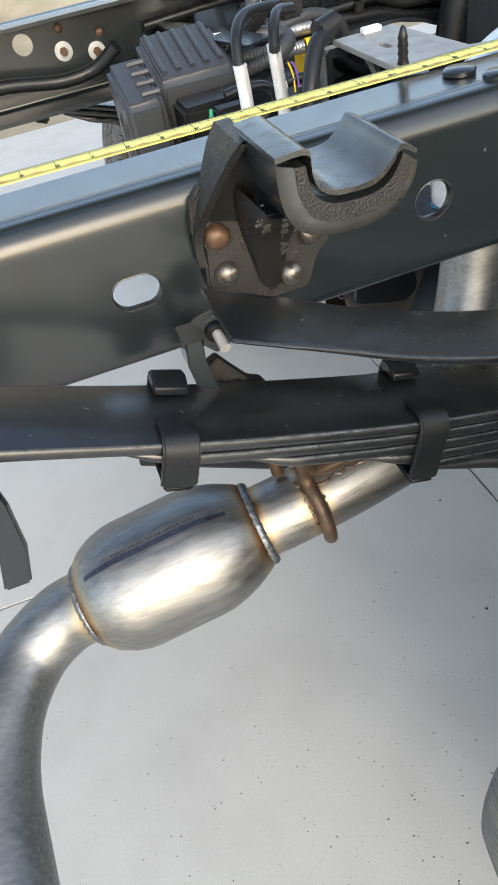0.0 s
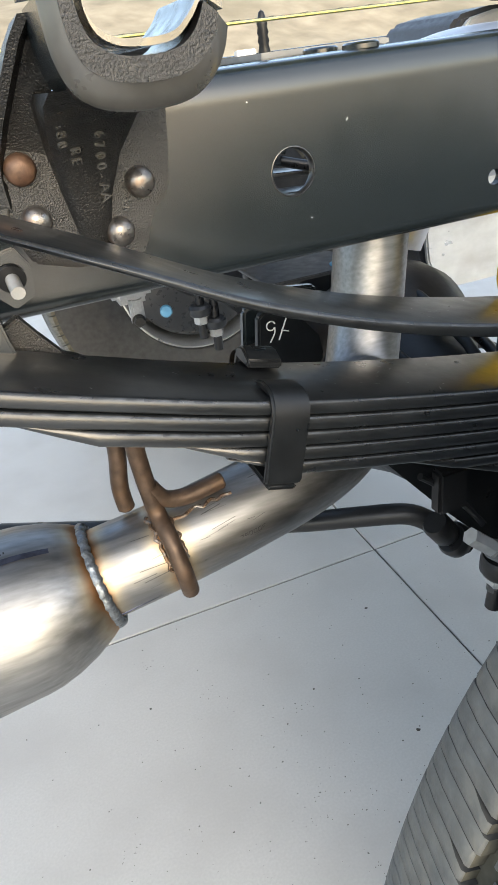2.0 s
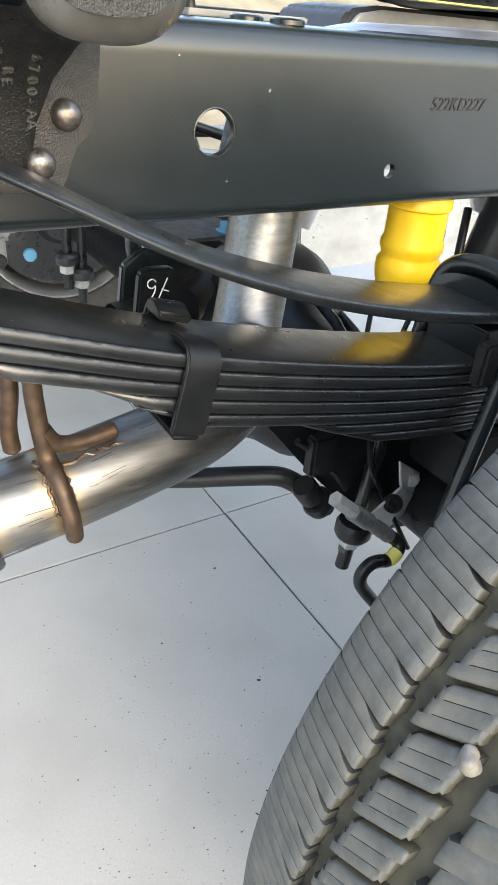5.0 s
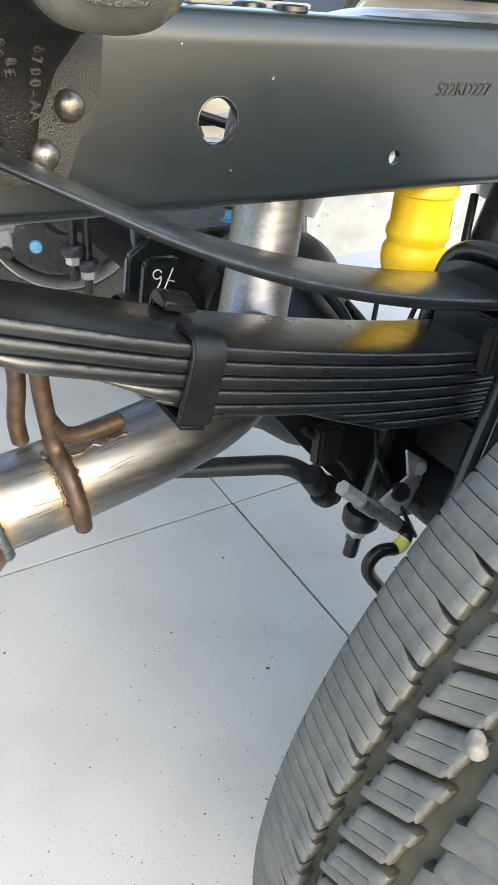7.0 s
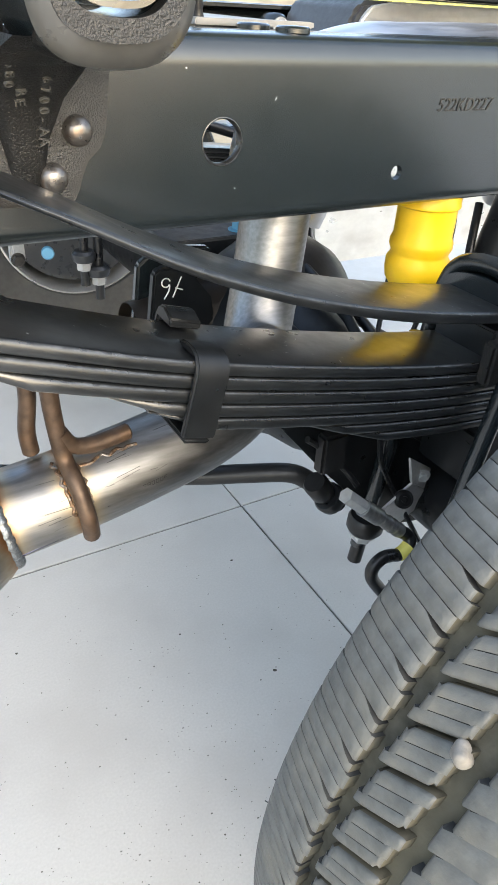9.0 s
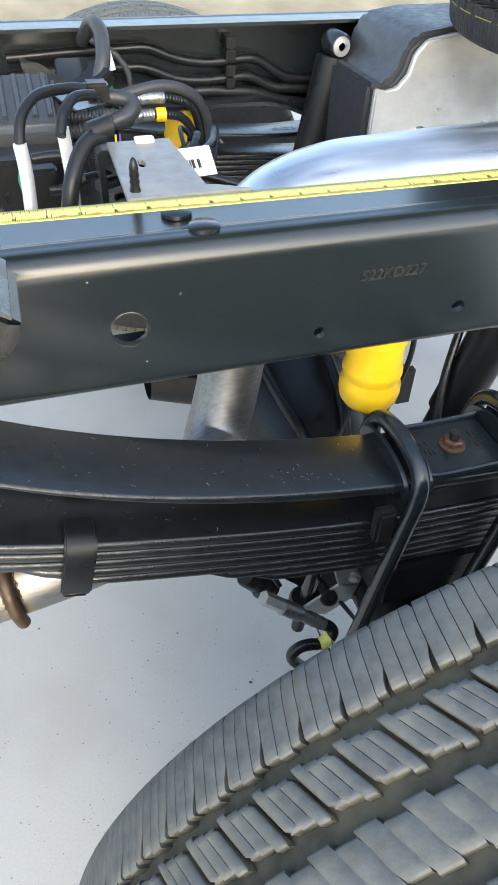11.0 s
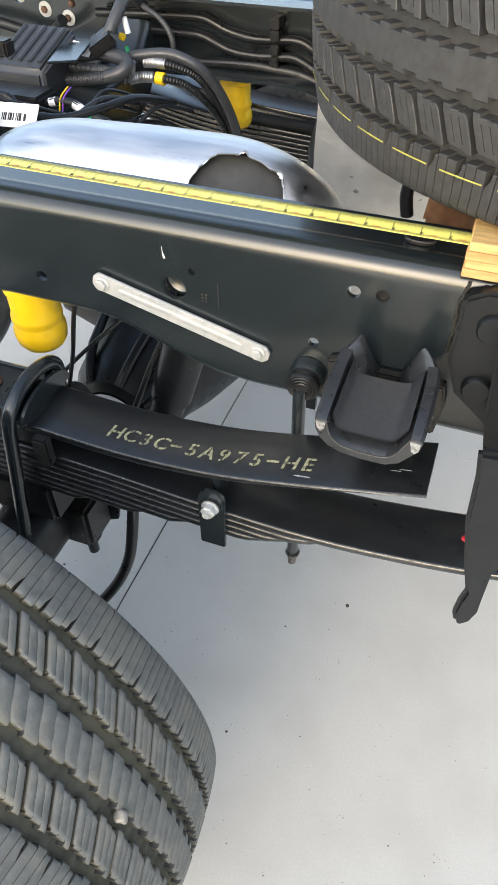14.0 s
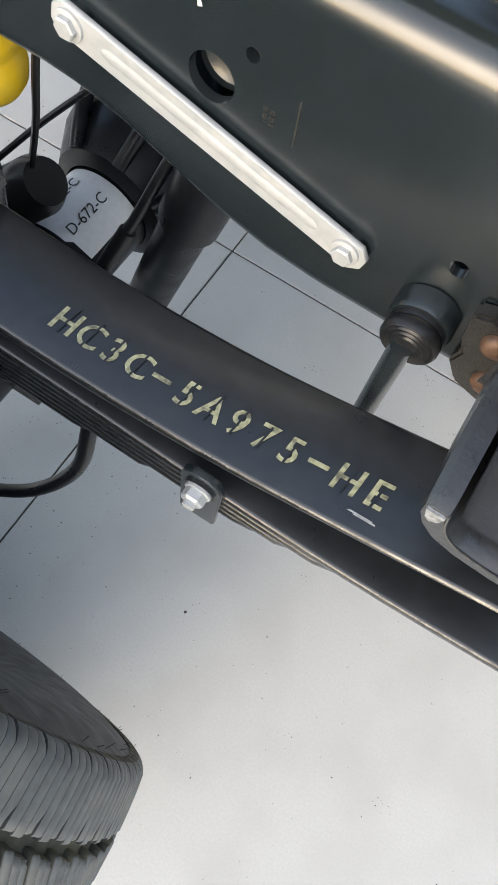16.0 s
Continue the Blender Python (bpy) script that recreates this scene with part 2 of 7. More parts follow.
PURPLE = material("purple_wire", (0.2, 0.06, 0.4), 0.4)
GREEN = material("green_plastic", (0.02, 0.3, 0.12), 0.4)
BLUE = material("blue_cap", (0.1, 0.32, 0.5), 0.45)
PALE = material("pale_alloy", (0.42, 0.435, 0.45), 0.4, metal=0.6, grain=0.1)
REDDOT = material("red_paint_dot", (0.6, 0.03, 0.05), 0.5)
SAND = material("dry_sand", (0.33, 0.28, 0.2), 0.9, grain=0.25, grain_scale=3, stain=(0.24, 0.205, 0.14), stain_scale=0.7, bump=1.0, bump_scale=6, spec=0.2)
CONCRETE = material("sealed_concrete", (0.505, 0.496, 0.466), 0.46, grain=0.05, grain_scale=300, stain=(0.42, 0.408, 0.38), stain_scale=6, stain_at=(0.45, 0.85), bump=0.025, bump_scale=260, rough_var=0.1)
JOINT = material("dark_joint", (0.11, 0.105, 0.095), 0.8, grain=0.3, grain_scale=100)
DIRT = material("dirt_speck", (0.06, 0.055, 0.045), 0.9)
PEBBLE = material("pale_stone", (0.24, 0.225, 0.2), 0.7, grain=0.3, grain_scale=120, bump=0.4)
RIM = material("silver_rim", (0.6, 0.6, 0.6), 0.35, metal=0.9, grain=0.06)
LEAF = material("dry_grass", (0.2, 0.2, 0.06), 0.8, grain=0.4, grain_scale=20)


# ---- building helpers ----
def thing(name, at, label, category, group="", kind=""):
    ob = new(name)
    ob.empty_display_size = 0.05
    ob.location = at
    return tagged(ob, label, category, group, kind)


def base_of(ob):
    p = Vector((0, 0, 0))
    while ob:
        p += ob.location
        ob = ob.parent
    return p


def part(name, bm, mat, parent=None, label="", bevel=0.0, segs=2, smooth=40):
    """Links a bmesh, in world metres, as one mesh object under a thing or under a part."""
    if bevel:
        bmesh.ops.remove_doubles(bm, verts=bm.verts, dist=1e-5)
        edges = [e for e in bm.edges if len(e.link_faces) == 2 and e.calc_face_angle(0) > radians(30)]
        bmesh.ops.bevel(bm, geom=edges, offset=bevel, segments=segs, affect="EDGES", clamp_overlap=True)
    bmesh.ops.recalc_face_normals(bm, faces=bm.faces)
    shift = base_of(parent) if parent else Vector((0, 0, 0))
    if shift.length:
        bmesh.ops.translate(bm, verts=bm.verts, vec=-shift)
    me = bpy.data.meshes.new(name)
    bm.to_mesh(me)
    bm.free()
    if smooth:
        me.polygons.foreach_set("use_smooth", [True] * len(me.polygons))
        me.set_sharp_from_angle(angle=radians(smooth))
    for m in (mat if isinstance(mat, (list, tuple)) else [mat]):
        me.materials.append(m)
    ob = new(name, me)
    if parent:
        ob.parent = parent
    if label:
        ob["label"] = label
    return ob


def B():
    return bmesh.new()


def box(bm, x0, x1, y0, y1, z0, z1, m=None):
    vs = [bm.verts.new((x, y, z)) for x in (x0, x1) for y in (y0, y1) for z in (z0, z1)]
    if m:
        for v in vs:
            v.co = m @ v.co
    for f in ((0, 1, 3, 2), (4, 6, 7, 5), (0, 4, 5, 1), (2, 3, 7, 6), (0, 2, 6, 4), (1, 5, 7, 3)):
        bm.faces.new([vs[i] for i in f])
    return bm


def smooth_path(pts, step=6):
    p = [Vector(q) for q in pts]
    if len(p) < 3 or step < 2:
        return p
    out = []
    for i in range(len(p) - 1):
        a, b, c, d = p[max(i - 1, 0)], p[i], p[i + 1], p[min(i + 2, len(p) - 1)]
        for k in range(step):
            u = k / step
            out.append(0.5 * ((2 * b) + (c - a) * u + (2 * a - 5 * b + 4 * c - d) * u * u + (3 * b - a - 3 * c + d) * u ** 3))
    out.append(p[-1])
    return out


def tube(bm, pts, r, n=12, step=6, caps=True, rib=0.0, radii=None):
    """A round bar along a smooth path. rib: depth of the corrugation. radii: (share of length, radius) pairs."""
    path = smooth_path(pts, step)
    if rib:
        fine = []
        for a, b in zip(path, path[1:]):
            k = max(2, int((b - a).length / 0.0016))
            fine += [a.lerp(b, i / k) for i in range(k)]
        path = fine + [path[-1]]
    rings, side, total = [], None, max(1, len(path) - 1)
    for i, p in enumerate(path):
        d = (path[min(i + 1, total)] - path[max(i - 1, 0)]).normalized()
        if side is None:
            side = d.orthogonal().normalized()
        side = (side - d * side.dot(d)).normalized()
        up = d.cross(side)
        rr = r
        if radii:
            u = i / total
            for (u0, r0), (u1, r1) in zip(radii, radii[1:]):
                if u0 <= u <= u1:
                    rr = r0 + (r1 - r0) * (u - u0) / max(1e-9, u1 - u0)
        if rib:
            rr = r - rib * (0.5 + 0.5 * math.cos(i * math.pi / 1.5))
        rings.append([bm.verts.new(p + rr * (math.cos(a) * side + math.sin(a) * up)) for a in (2 * math.pi * k / n for k in range(n))])
    for a, b in zip(rings, rings[1:]):
        for k in range(n):
            bm.faces.new((a[k], a[(k + 1) % n], b[(k + 1) % n], b[k]))
    if caps:
        bm.faces.new(rings[0][::-1])
        bm.faces.new(rings[-1])
    return bm


def lathe(bm, profile, n=32, m=None, close=False):
    """Turns (radius, height) pairs round z, then applies m."""
    rings = []
    for r, h in profile:
        if r < 1e-6:
            rings.append([bm.verts.new((0, 0, h))])
        else:
            rings.append([bm.verts.new((r * math.cos(2 * math.pi * k / n), r * math.sin(2 * math.pi * k / n), h)) for k in range(n)])
    pairs = list(zip(rings, rings[1:])) + ([(rings[-1], rings[0])] if close else [])
    for a, b in pairs:
        for k in range(n):
            q = [a[k % len(a)], a[(k + 1) % len(a)], b[(k + 1) % len(b)], b[k % len(b)]]
            q = list(dict.fromkeys(q))
            if len(q) > 2:
                bm.faces.new(q)
    if m:
        for ring in rings:
            for v in ring:
                v.co = m @ v.co
    return bm


def aim(at, way):
    """A pose at a place whose z runs along way."""
    return Matrix.Translation(at) @ Vector(way).to_track_quat("Z", "Y").to_matrix().to_4x4()


def hexhead(bm, at, way, r=0.008, h=0.006, washer=0.0, dome=0.0):
    m = aim(at, way)
    z = 0.0
    if washer:
        lathe(bm, [(0, 0), (washer, 0), (washer, 0.0018), (washer * 0.9, 0.0022), (0, 0.0022)], 20, m)
        z = 0.002
    lathe(bm, [(0, z), (r, z), (r, z + h * 0.8), (r * 0.85, z + h), (0, z + h + dome)], 6, m)
    return bm


def domed(bm, at, way, r, h):
    lathe(bm, [(0, -0.002), (r, -0.002), (r, h * 0.2), (r * 0.93, h * 0.5), (r * 0.74, h * 0.8), (r * 0.4, h * 0.97), (0, h)], 20, aim(at, way))
    return bm


def plate(bm, outline, y0, y1, holes=(), axes="xz"):
    """A flat plate with holes, from an outline in two axes, with thickness along the third."""
    cu = bpy.data.curves.new("outline", "CURVE")
    cu.dimensions, cu.fill_mode, cu.extrude = "2D", "BOTH", abs(y1 - y0) / 2
    for loop in (outline, *holes):
        s = cu.splines.new("POLY")
        s.points.add(len(loop) - 1)
        for pt, (u, v) in zip(s.points, loop):
            pt.co = (u, v, 0, 1)
        s.use_cyclic_u = True
    tmp = bpy.data.objects.new("outline", cu)
    me = tmp.to_mesh()
    mid = (y0 + y1) / 2
    base = [bm.verts.new({"xz": (v.co.x, mid - v.co.z, v.co.y), "yz": (mid + v.co.z, v.co.x, v.co.y), "xy": (v.co.x, v.co.y, mid + v.co.z)}[axes]) for v in me.vertices]
    for p in me.polygons:
        try:
            bm.faces.new([base[i] for i in p.vertices])
        except ValueError:
            pass
    tmp.to_mesh_clear()
    bpy.data.objects.remove(tmp)
    bpy.data.curves.remove(cu)
    bmesh.ops.remove_doubles(bm, verts=bm.verts, dist=1e-6)
    return bm


def thick_face(bm, pts, th):
    """A flat plate through the given corners, th thick."""
    p = [Vector(q) for q in pts]
    n = (p[1] - p[0]).cross(p[-1] - p[0]).normalized() * th / 2
    vs = extrude_profile(bm, [[q - n for q in p], [q + n for q in p]], True)
    bm.faces.new(vs[0][::-1]), bm.faces.new(vs[1])
    return bm


def ring_loop(x, z, rx, rz=None, n=28, flat=0.0):
    rz = rz or rx
    return [(x + rx * math.cos(2 * math.pi * k / n) + (flat if math.cos(2 * math.pi * k / n) > 0 else -flat), z + rz * math.sin(2 * math.pi * k / n)) for k in range(n)]


def extrude_profile(bm, rings, closed=False):
    """Joins lists of points into a skin."""
    vs = [[bm.verts.new(p) for p in r] for r in rings]
    for a, b in zip(vs, vs[1:]):
        n = len(a)
        for k in range(n if closed else n - 1):
            bm.faces.new((a[k], a[(k + 1) % n], b[(k + 1) % n], b[k]))
    return vs


def curve_z(table):
    """A smooth height over x through the pairs of a table."""
    pts = smooth_path([(x, 0, z) for x, z in table], 8)
    xs, zs = [p.x for p in pts], [p.z for p in pts]
    return lambda x: float(np.interp(x, xs, zs))


def writing(body, size, m, mat, parent, name="writing", shear=0.0, depth=0.0003, align="LEFT", bold=0.0):
    """Letters as a mesh, lying in the xy plane of m."""
    cu = bpy.data.curves.new(name, "FONT")
    cu.body, cu.size, cu.extrude, cu.shear, cu.align_x = body, size, depth, shear, align
    cu.resolution_u, cu.offset = 3, bold
    tmp = bpy.data.objects.new(name, cu)
    me = tmp.to_mesh().copy()
    tmp.to_mesh_clear()
    bpy.data.objects.remove(tmp)
    bm = B()
    bm.from_mesh(me)
    bpy.data.meshes.remove(me)
    bmesh.ops.transform(bm, matrix=m, verts=bm.verts)
    return part(name, bm, mat, parent, smooth=0)


# ---- ground ----
TOP = 0.842           # top of the frame rails
bm = B()
box(bm, -60, 60, -60, 60, -0.4, -0.006)
ground = tagged(part("ground", bm, SAND), "dry pale sand round the concrete apron", "ground", kind="structure")
floor = tagged(new("floor"), "pale grey sealed concrete slabs with thin dark joints", "floor", kind="structure")
SX, SY, SLAB = 0.300, 0.435, 2.4
for i in range(-3, 3):
    for j in (-1, 0, 1):
        if SY + j * SLAB > 2.9:
            continue
        bm = B()
        box(bm, SX + i * SLAB + 0.0016, SX + (i + 1) * SLAB - 0.0016, max(SY + j * SLAB, -1.15) + 0.0016, min(SY + (j + 1) * SLAB, 3.6) - 0.0016, -0.1, 0.0)
        part("slab", bm, CONCRETE, floor, bevel=0.0012, segs=1)
bm = B()
box(bm, -6.8, 7.4, -1.145, 3.58, -0.05, -0.003)
part("joint_filler", bm, JOINT, floor)
# unseen ground behind the camera, added pale for bounce light and reflections
bm = B()
box(bm, -40, 40, -14, -1.152, -0.2, 0.0)
tagged(part("concrete_yard", bm, CONCRETE), "unseen pale concrete ground beside the slabs, added to bounce light", "concrete", kind="structure")
rnd = random.Random(4)
bm = B()
for k in range(2300):
    x, y = rnd.uniform(-0.9, 1.3), rnd.uniform(-0.75, 0.9)
    if k % 3:
        x, y = -0.05 + rnd.gauss(0, 0.3), -0.25 + rnd.gauss(0, 0.22)
    s = rnd.choice((0.0003, 0.0004, 0.0005, 0.0006, 0.0007, 0.0011))
    a = rnd.random() * 6
    vs = [bm.verts.new((x + s * rnd.uniform(0.6, 1.8) * math.cos(a + q), y + s * rnd.uniform(0.6, 1.3) * math.sin(a + q), 0.0006)) for q in (0, 1.3, 2.6, 3.9, 5.1)]
    bm.faces.new(vs)
for x, y, s in ((0.15, 0.06, 0.0035), (0.206, 0.303, 0.0035), (-0.189, 0.27, 0.0025), (0.72, 0.164, 0.005), (0.587, -0.143, 0.003), (0.05, 0.19, 0.002), (0.62, 0.08, 0.0025)):
    vs = [bm.verts.new((x + s * rnd.uniform(0.5, 1.0) * math.cos(q * 0.7), y + s * rnd.uniform(0.5, 1.0) * math.sin(q * 0.7), 0.0008)) for q in range(9)]
    bm.faces.new(vs)
for k in range(26):
    x, y = rnd.uniform(-0.5, 1.0), rnd.uniform(-0.3, 0.6)
    for q in range(rnd.randint(3, 9)):
        px, py, s = x + rnd.gauss(0, 0.008), y + rnd.gauss(0, 0.006), rnd.uniform(0.0003, 0.0009)
        bm.faces.new([bm.verts.new((px + s * math.cos(w) * rnd.uniform(0.7, 2.4), py + s * math.sin(w), 0.0006)) for w in (0, 1.6, 3.1, 4.7)])
tagged(part("floor_grit", bm, DIRT, smooth=0), "dark grit and specks scattered on the concrete", "grit", kind="stuff")

# a sandy bank beyond the apron
bm = B()
rows = []
for j in range(40):
    y = 3.6 + j * 0.5
    row = []
    for i in range(80):
        x = -16 + i * 0.45
        h = 0.02 + 0.32 * max(0, y - 4.2) * (1 - math.exp(-(y - 3.6) / 2.0)) if y > 4.2 else 0.0
        h = min(h, 3.6) + 0.12 * noise.noise((x * 0.6, y * 0.6, 0)) * min(1, max(0, y - 3.8)) + 0.05 * noise.noise((x * 2, y * 2, 3)) * min(1, max(0, y - 3.8))
        row.append((x, y, h - 0.004))
    rows.append(row)
extrude_profile(bm, rows)
tagged(part("sand_bank", bm, SAND, smooth=60), "rising bank of dry pale sand behind the vehicle", "sand bank", kind="structure")
bm = B()
for k in range(700):
    c = rnd.choice(((-1.7, 11.6), (-0.9, 12.0), (-2.6, 11.3), (3.5, 12.5)))
    x, y = c[0] + rnd.gauss(0, 0.35), c[1] + rnd.gauss(0, 0.4)
    h0 = min(0.02 + 0.32 * (y - 4.2), 3.6) - 0.05
    a, l = rnd.random() * 6.3, rnd.uniform(0.15, 0.4)
    w = 0.012
    bm.faces.new([bm.verts.new(p) for p in ((x - w, y, h0), (x + w, y, h0), (x + 0.2 * l * math.cos(a), y + 0.2 * l * math.sin(a), h0 + l))])
tagged(part("grass_tufts", bm, LEAF, smooth=0), "dry yellow-green grass tufts on the sand bank", "grass", kind="stuff")


# ---- frame rails ----
def rail_bottom(x):
    return float(np.interp(x, [-3, 0.375, 0.40, 0.43, 0.47, 0.505, 0.54, 0.58, 4], [0.707, 0.707, 0.7045, 0.697, 0.681, 0.667, 0.658, 0.654, 0.654]))


def rail(name, y, sgn, holes, label, x0=-1.6, x1=1.9):
    """A pressed channel: web at y, flanges towards sgn, round corners."""
    root = tagged(new(name), label, "frame rail", kind="structure")
    xs = sorted(set([x0, x1] + [0.375 + 0.011 * k for k in range(20)]))
    rb, th, fl = 0.012, 0.0065, 0.086
    # the bend eases from the upright web into the flat flange
    bend, p, q = [(0.0, 0.0)], 0.0, 0.0
    for k in range(24):
        u = (k + 0.5) / 24
        a = math.pi / 2 * u * u * (3 - 2 * u)
        p, q = p + 0.037 / 24 * math.sin(a), q + 0.037 / 24 * math.cos(a)
        bend.append((p, q))
    rz = q
    outline = [(x, rail_bottom(x) + rb + 0.004) for x in xs] + [(x1, TOP - rz), (x0, TOP - rz)]
    bm = B()
    plate(bm, outline, y, y + sgn * th, holes)
    part("web", bm, RAIL, root)
    arc = [(u, v - rz) for u, v in bend]
    inner = [(th + u * (1 - th / p), (v - rz) * (1 - th / rz) - th) for u, v in bend]
    # a shallow stiffening step along the top flange's outer edge
    prof = arc + [(p + 0.003, 0.0006), (p + 0.006, 0.0004), (p + 0.009, -0.0006), (p + 0.012, -0.0008), (fl, -0.0008), (fl, -th)] + inner[::-1]
    bm = B()
    rings = [[(x, y + sgn * u, TOP + v) for u, v in prof] for x in (x0, x1)]
    vs = extrude_profile(bm, rings, True)
    bm.faces.new(vs[0]), bm.faces.new(vs[1])
    part("top_flange", bm, RAIL, root)
    arc = [(0.0, rb + 0.004)] + [(rb * (1 - math.cos(a)), rb * (1 - math.sin(a))) for a in (math.pi / 2 * k / 10 for k in range(11))]
    inner = [(th, rb + 0.004)] + [((rb - th) * (1 - math.cos(a)) + th, (rb - th) * (1 - math.sin(a)) + th) for a in (math.pi / 2 * k / 6 for k in range(7))]
    prof = arc + [(fl, 0.0), (fl, th)] + inner[::-1]
    bm = B()
    vs = extrude_profile(bm, [[(x, y + sgn * u, rail_bottom(x) + v) for u, v in prof] for x in xs], True)
    bm.faces.new(vs[0]), bm.faces.new(vs[-1])
    part("bottom_flange", bm, RAIL, root)
    return root


near = rail("frame_rail_near", 0.0, 1, [
    ring_loop(-0.253, 0.772, 0.0135, 0.0135, flat=0.006), ring_loop(0.0, 0.771, 0.0165), ring_loop(0.177, 0.739, 0.0062), ring_loop(0.324, 0.746, 0.0062, flat=0.001),
    ring_loop(0.493, 0.766, 0.014), ring_loop(0.686, 0.803, 0.0068), ring_loop(0.714, 0.804, 0.0066), ring_loop(0.650, 0.734, 0.0058), ring_loop(0.515, 0.790, 0.004)],
    "black painted steel frame rail with punched holes")
far = rail("frame_rail_far", 0.870, -1, [ring_loop(-0.262, 0.803, 0.0165), ring_loop(-0.20, 0.815, 0.004)], "black painted far frame rail carrying lines")
far.location.z = 0.010


# bare rims of the punched holes, the light they catch put into the colour
for x, z, r, fl in ((0.0, 0.771, 0.0165, 0.0), (-0.253, 0.772, 0.0135, 0.006)):
    bm = B()
    loops = [[(u, y, v) for u, v in ring_loop(x, z, rr, flat=fl, n=40)] for rr, y in ((r + 0.0008, -0.0004), (r + 0.0002, -0.0006), (r - 0.0007, 0.0004), (r - 0.0009, 0.0062))]
    extrude_profile(bm, loops, True)
    part("hole_rim", bm, EDGE, near, "bare metal rim of a punched hole, coloured pale where it catches light", smooth=60)

# ---- bolts and caps on the near rail ----
for x, y in ((0.057, 0.060), (0.0735, 0.0275)):
    bm = B()
    lathe(bm, [(0, 0), (0.0135, 0), (0.0135, 0.003), (0.012, 0.0042), (0.0, 0.0048)], 24, Matrix.Translation((x, y, TOP)))
    tagged(part("cap_plug", bm, RAIL), "flat black round plug on the rail's top flange", "plug", "rail plugs")


# ---- leaf spring ----
main_z = curve_z([(-1.0, 0.98), (-0.7, 0.885), (-0.5, 0.815), (-0.363, 0.764), (-0.249, 0.719), (-0.15, 0.685), (-0.09, 0.666), (-0.02, 0.648), (0.08, 0.626), (0.164, 0.611), (0.23, 0.603), (0.29, 0.599), (0.36, 0.595),
                  (0.45, 0.590), (0.53, 0.584), (0.60, 0.580), (0.66, 0.578), (0.72, 0.580), (0.78, 0.586), (0.85, 0.597), (0.92, 0.613), (1.0, 0.637)])
over_z = curve_z([(-0.213, 0.790), (-0.15, 0.760), (-0.09, 0.730), (-0.03, 0.706), (0.03, 0.687), (0.10, 0.670), (0.17, 0.657), (0.24, 0.647), (0.30, 0.641), (0.38, 0.635), (0.46, 0.631), (0.53, 0.633), (0.60, 0.641), (0.69, 0.661), (0.80, 0.689)])
Y0, Y1 = -0.130, -0.054


def leaf(bm, fz, x0, x1, drop, th, taper0=0.0, taper1=0.0, y0=Y0, y1=Y1, n=60, narrow=0.012):
    """One flat bar bent along fz; its top lies drop below it. Ends can be tapered thin and narrow."""
    rings = []
    for k in range(n + 1):
        x = x0 + (x1 - x0) * k / n
        d = (fz(x + 0.004) - fz(x - 0.004)) / 0.008
        nx, nz = -d / math.hypot(1, d), 1 / math.hypot(1, d)
        t, w = th, 0.0
        for lim, end in ((taper0, x - x0), (taper1, x1 - x)):
            if lim and end < lim:
                t = min(t, th * (0.35 + 0.65 * end / lim))
                w = max(w, narrow * (1 - end / lim))
        px, pz = x - nx * drop, fz(x) - nz * drop
        half = [(0.0, 0.0034), (0.0005, 0.0016), (0.0018, 0.0003)]
        prof = [(q, y0 + w + e) for q, e in half] + [(t * 0.5, y0 + w)] + [(t - q, y0 + w + e) for q, e in half[::-1]]
        prof += [(q2, y0 + y1 - yy) for q2, yy in prof[::-1]]
        rings.append([(px - nx * q, yy, pz - nz * q) for q, yy in prof])
    vs = extrude_profile(bm, rings, True)
    # one strip by the upper edge gets EDGE: wear plus a painted highlight
    for k, f in enumerate(list(bm.faces)):
        if k % len(rings[0]) == 1:
            f.material_index = 1
    bm.faces.new(vs[0][::-1]), bm.faces.new(vs[-1])
    return bm


spring = thing("leaf_spring", (0.29, -0.092, 0.52), "black painted multi-leaf spring pack clamped over the axle", "leaf spring")
bm = B()
leaf(bm, over_z, -0.213, 0.798, 0.0, 0.0108, 0.34, 0.30, narrow=0.0)
overload = part("overload_leaf", bm, [SPRING, EDGE], spring, "long curved black overload leaf with stencilled letters", smooth=50)
LEAVES = [(-0.95, 0.95, 0.0100), (-0.31, 0.725, 0.0100), (-0.225, 0.69, 0.0100), (-0.135, 0.665, 0.0100), (-0.10, 0.575, 0.0095), (0.022, 0.52, 0.0088), (0.064, 0.445, 0.0085)]
drop = 0.0
for k, (a, b, th) in enumerate(LEAVES):
    bm = B()
    leaf(bm, main_z, a, b, drop, th, 0.0 if k == 0 else 0.045, 0.0 if k == 0 else 0.045)
    part("leaf", bm, [SPRING, EDGE], spring, smooth=50)
    drop += th + 0.0006


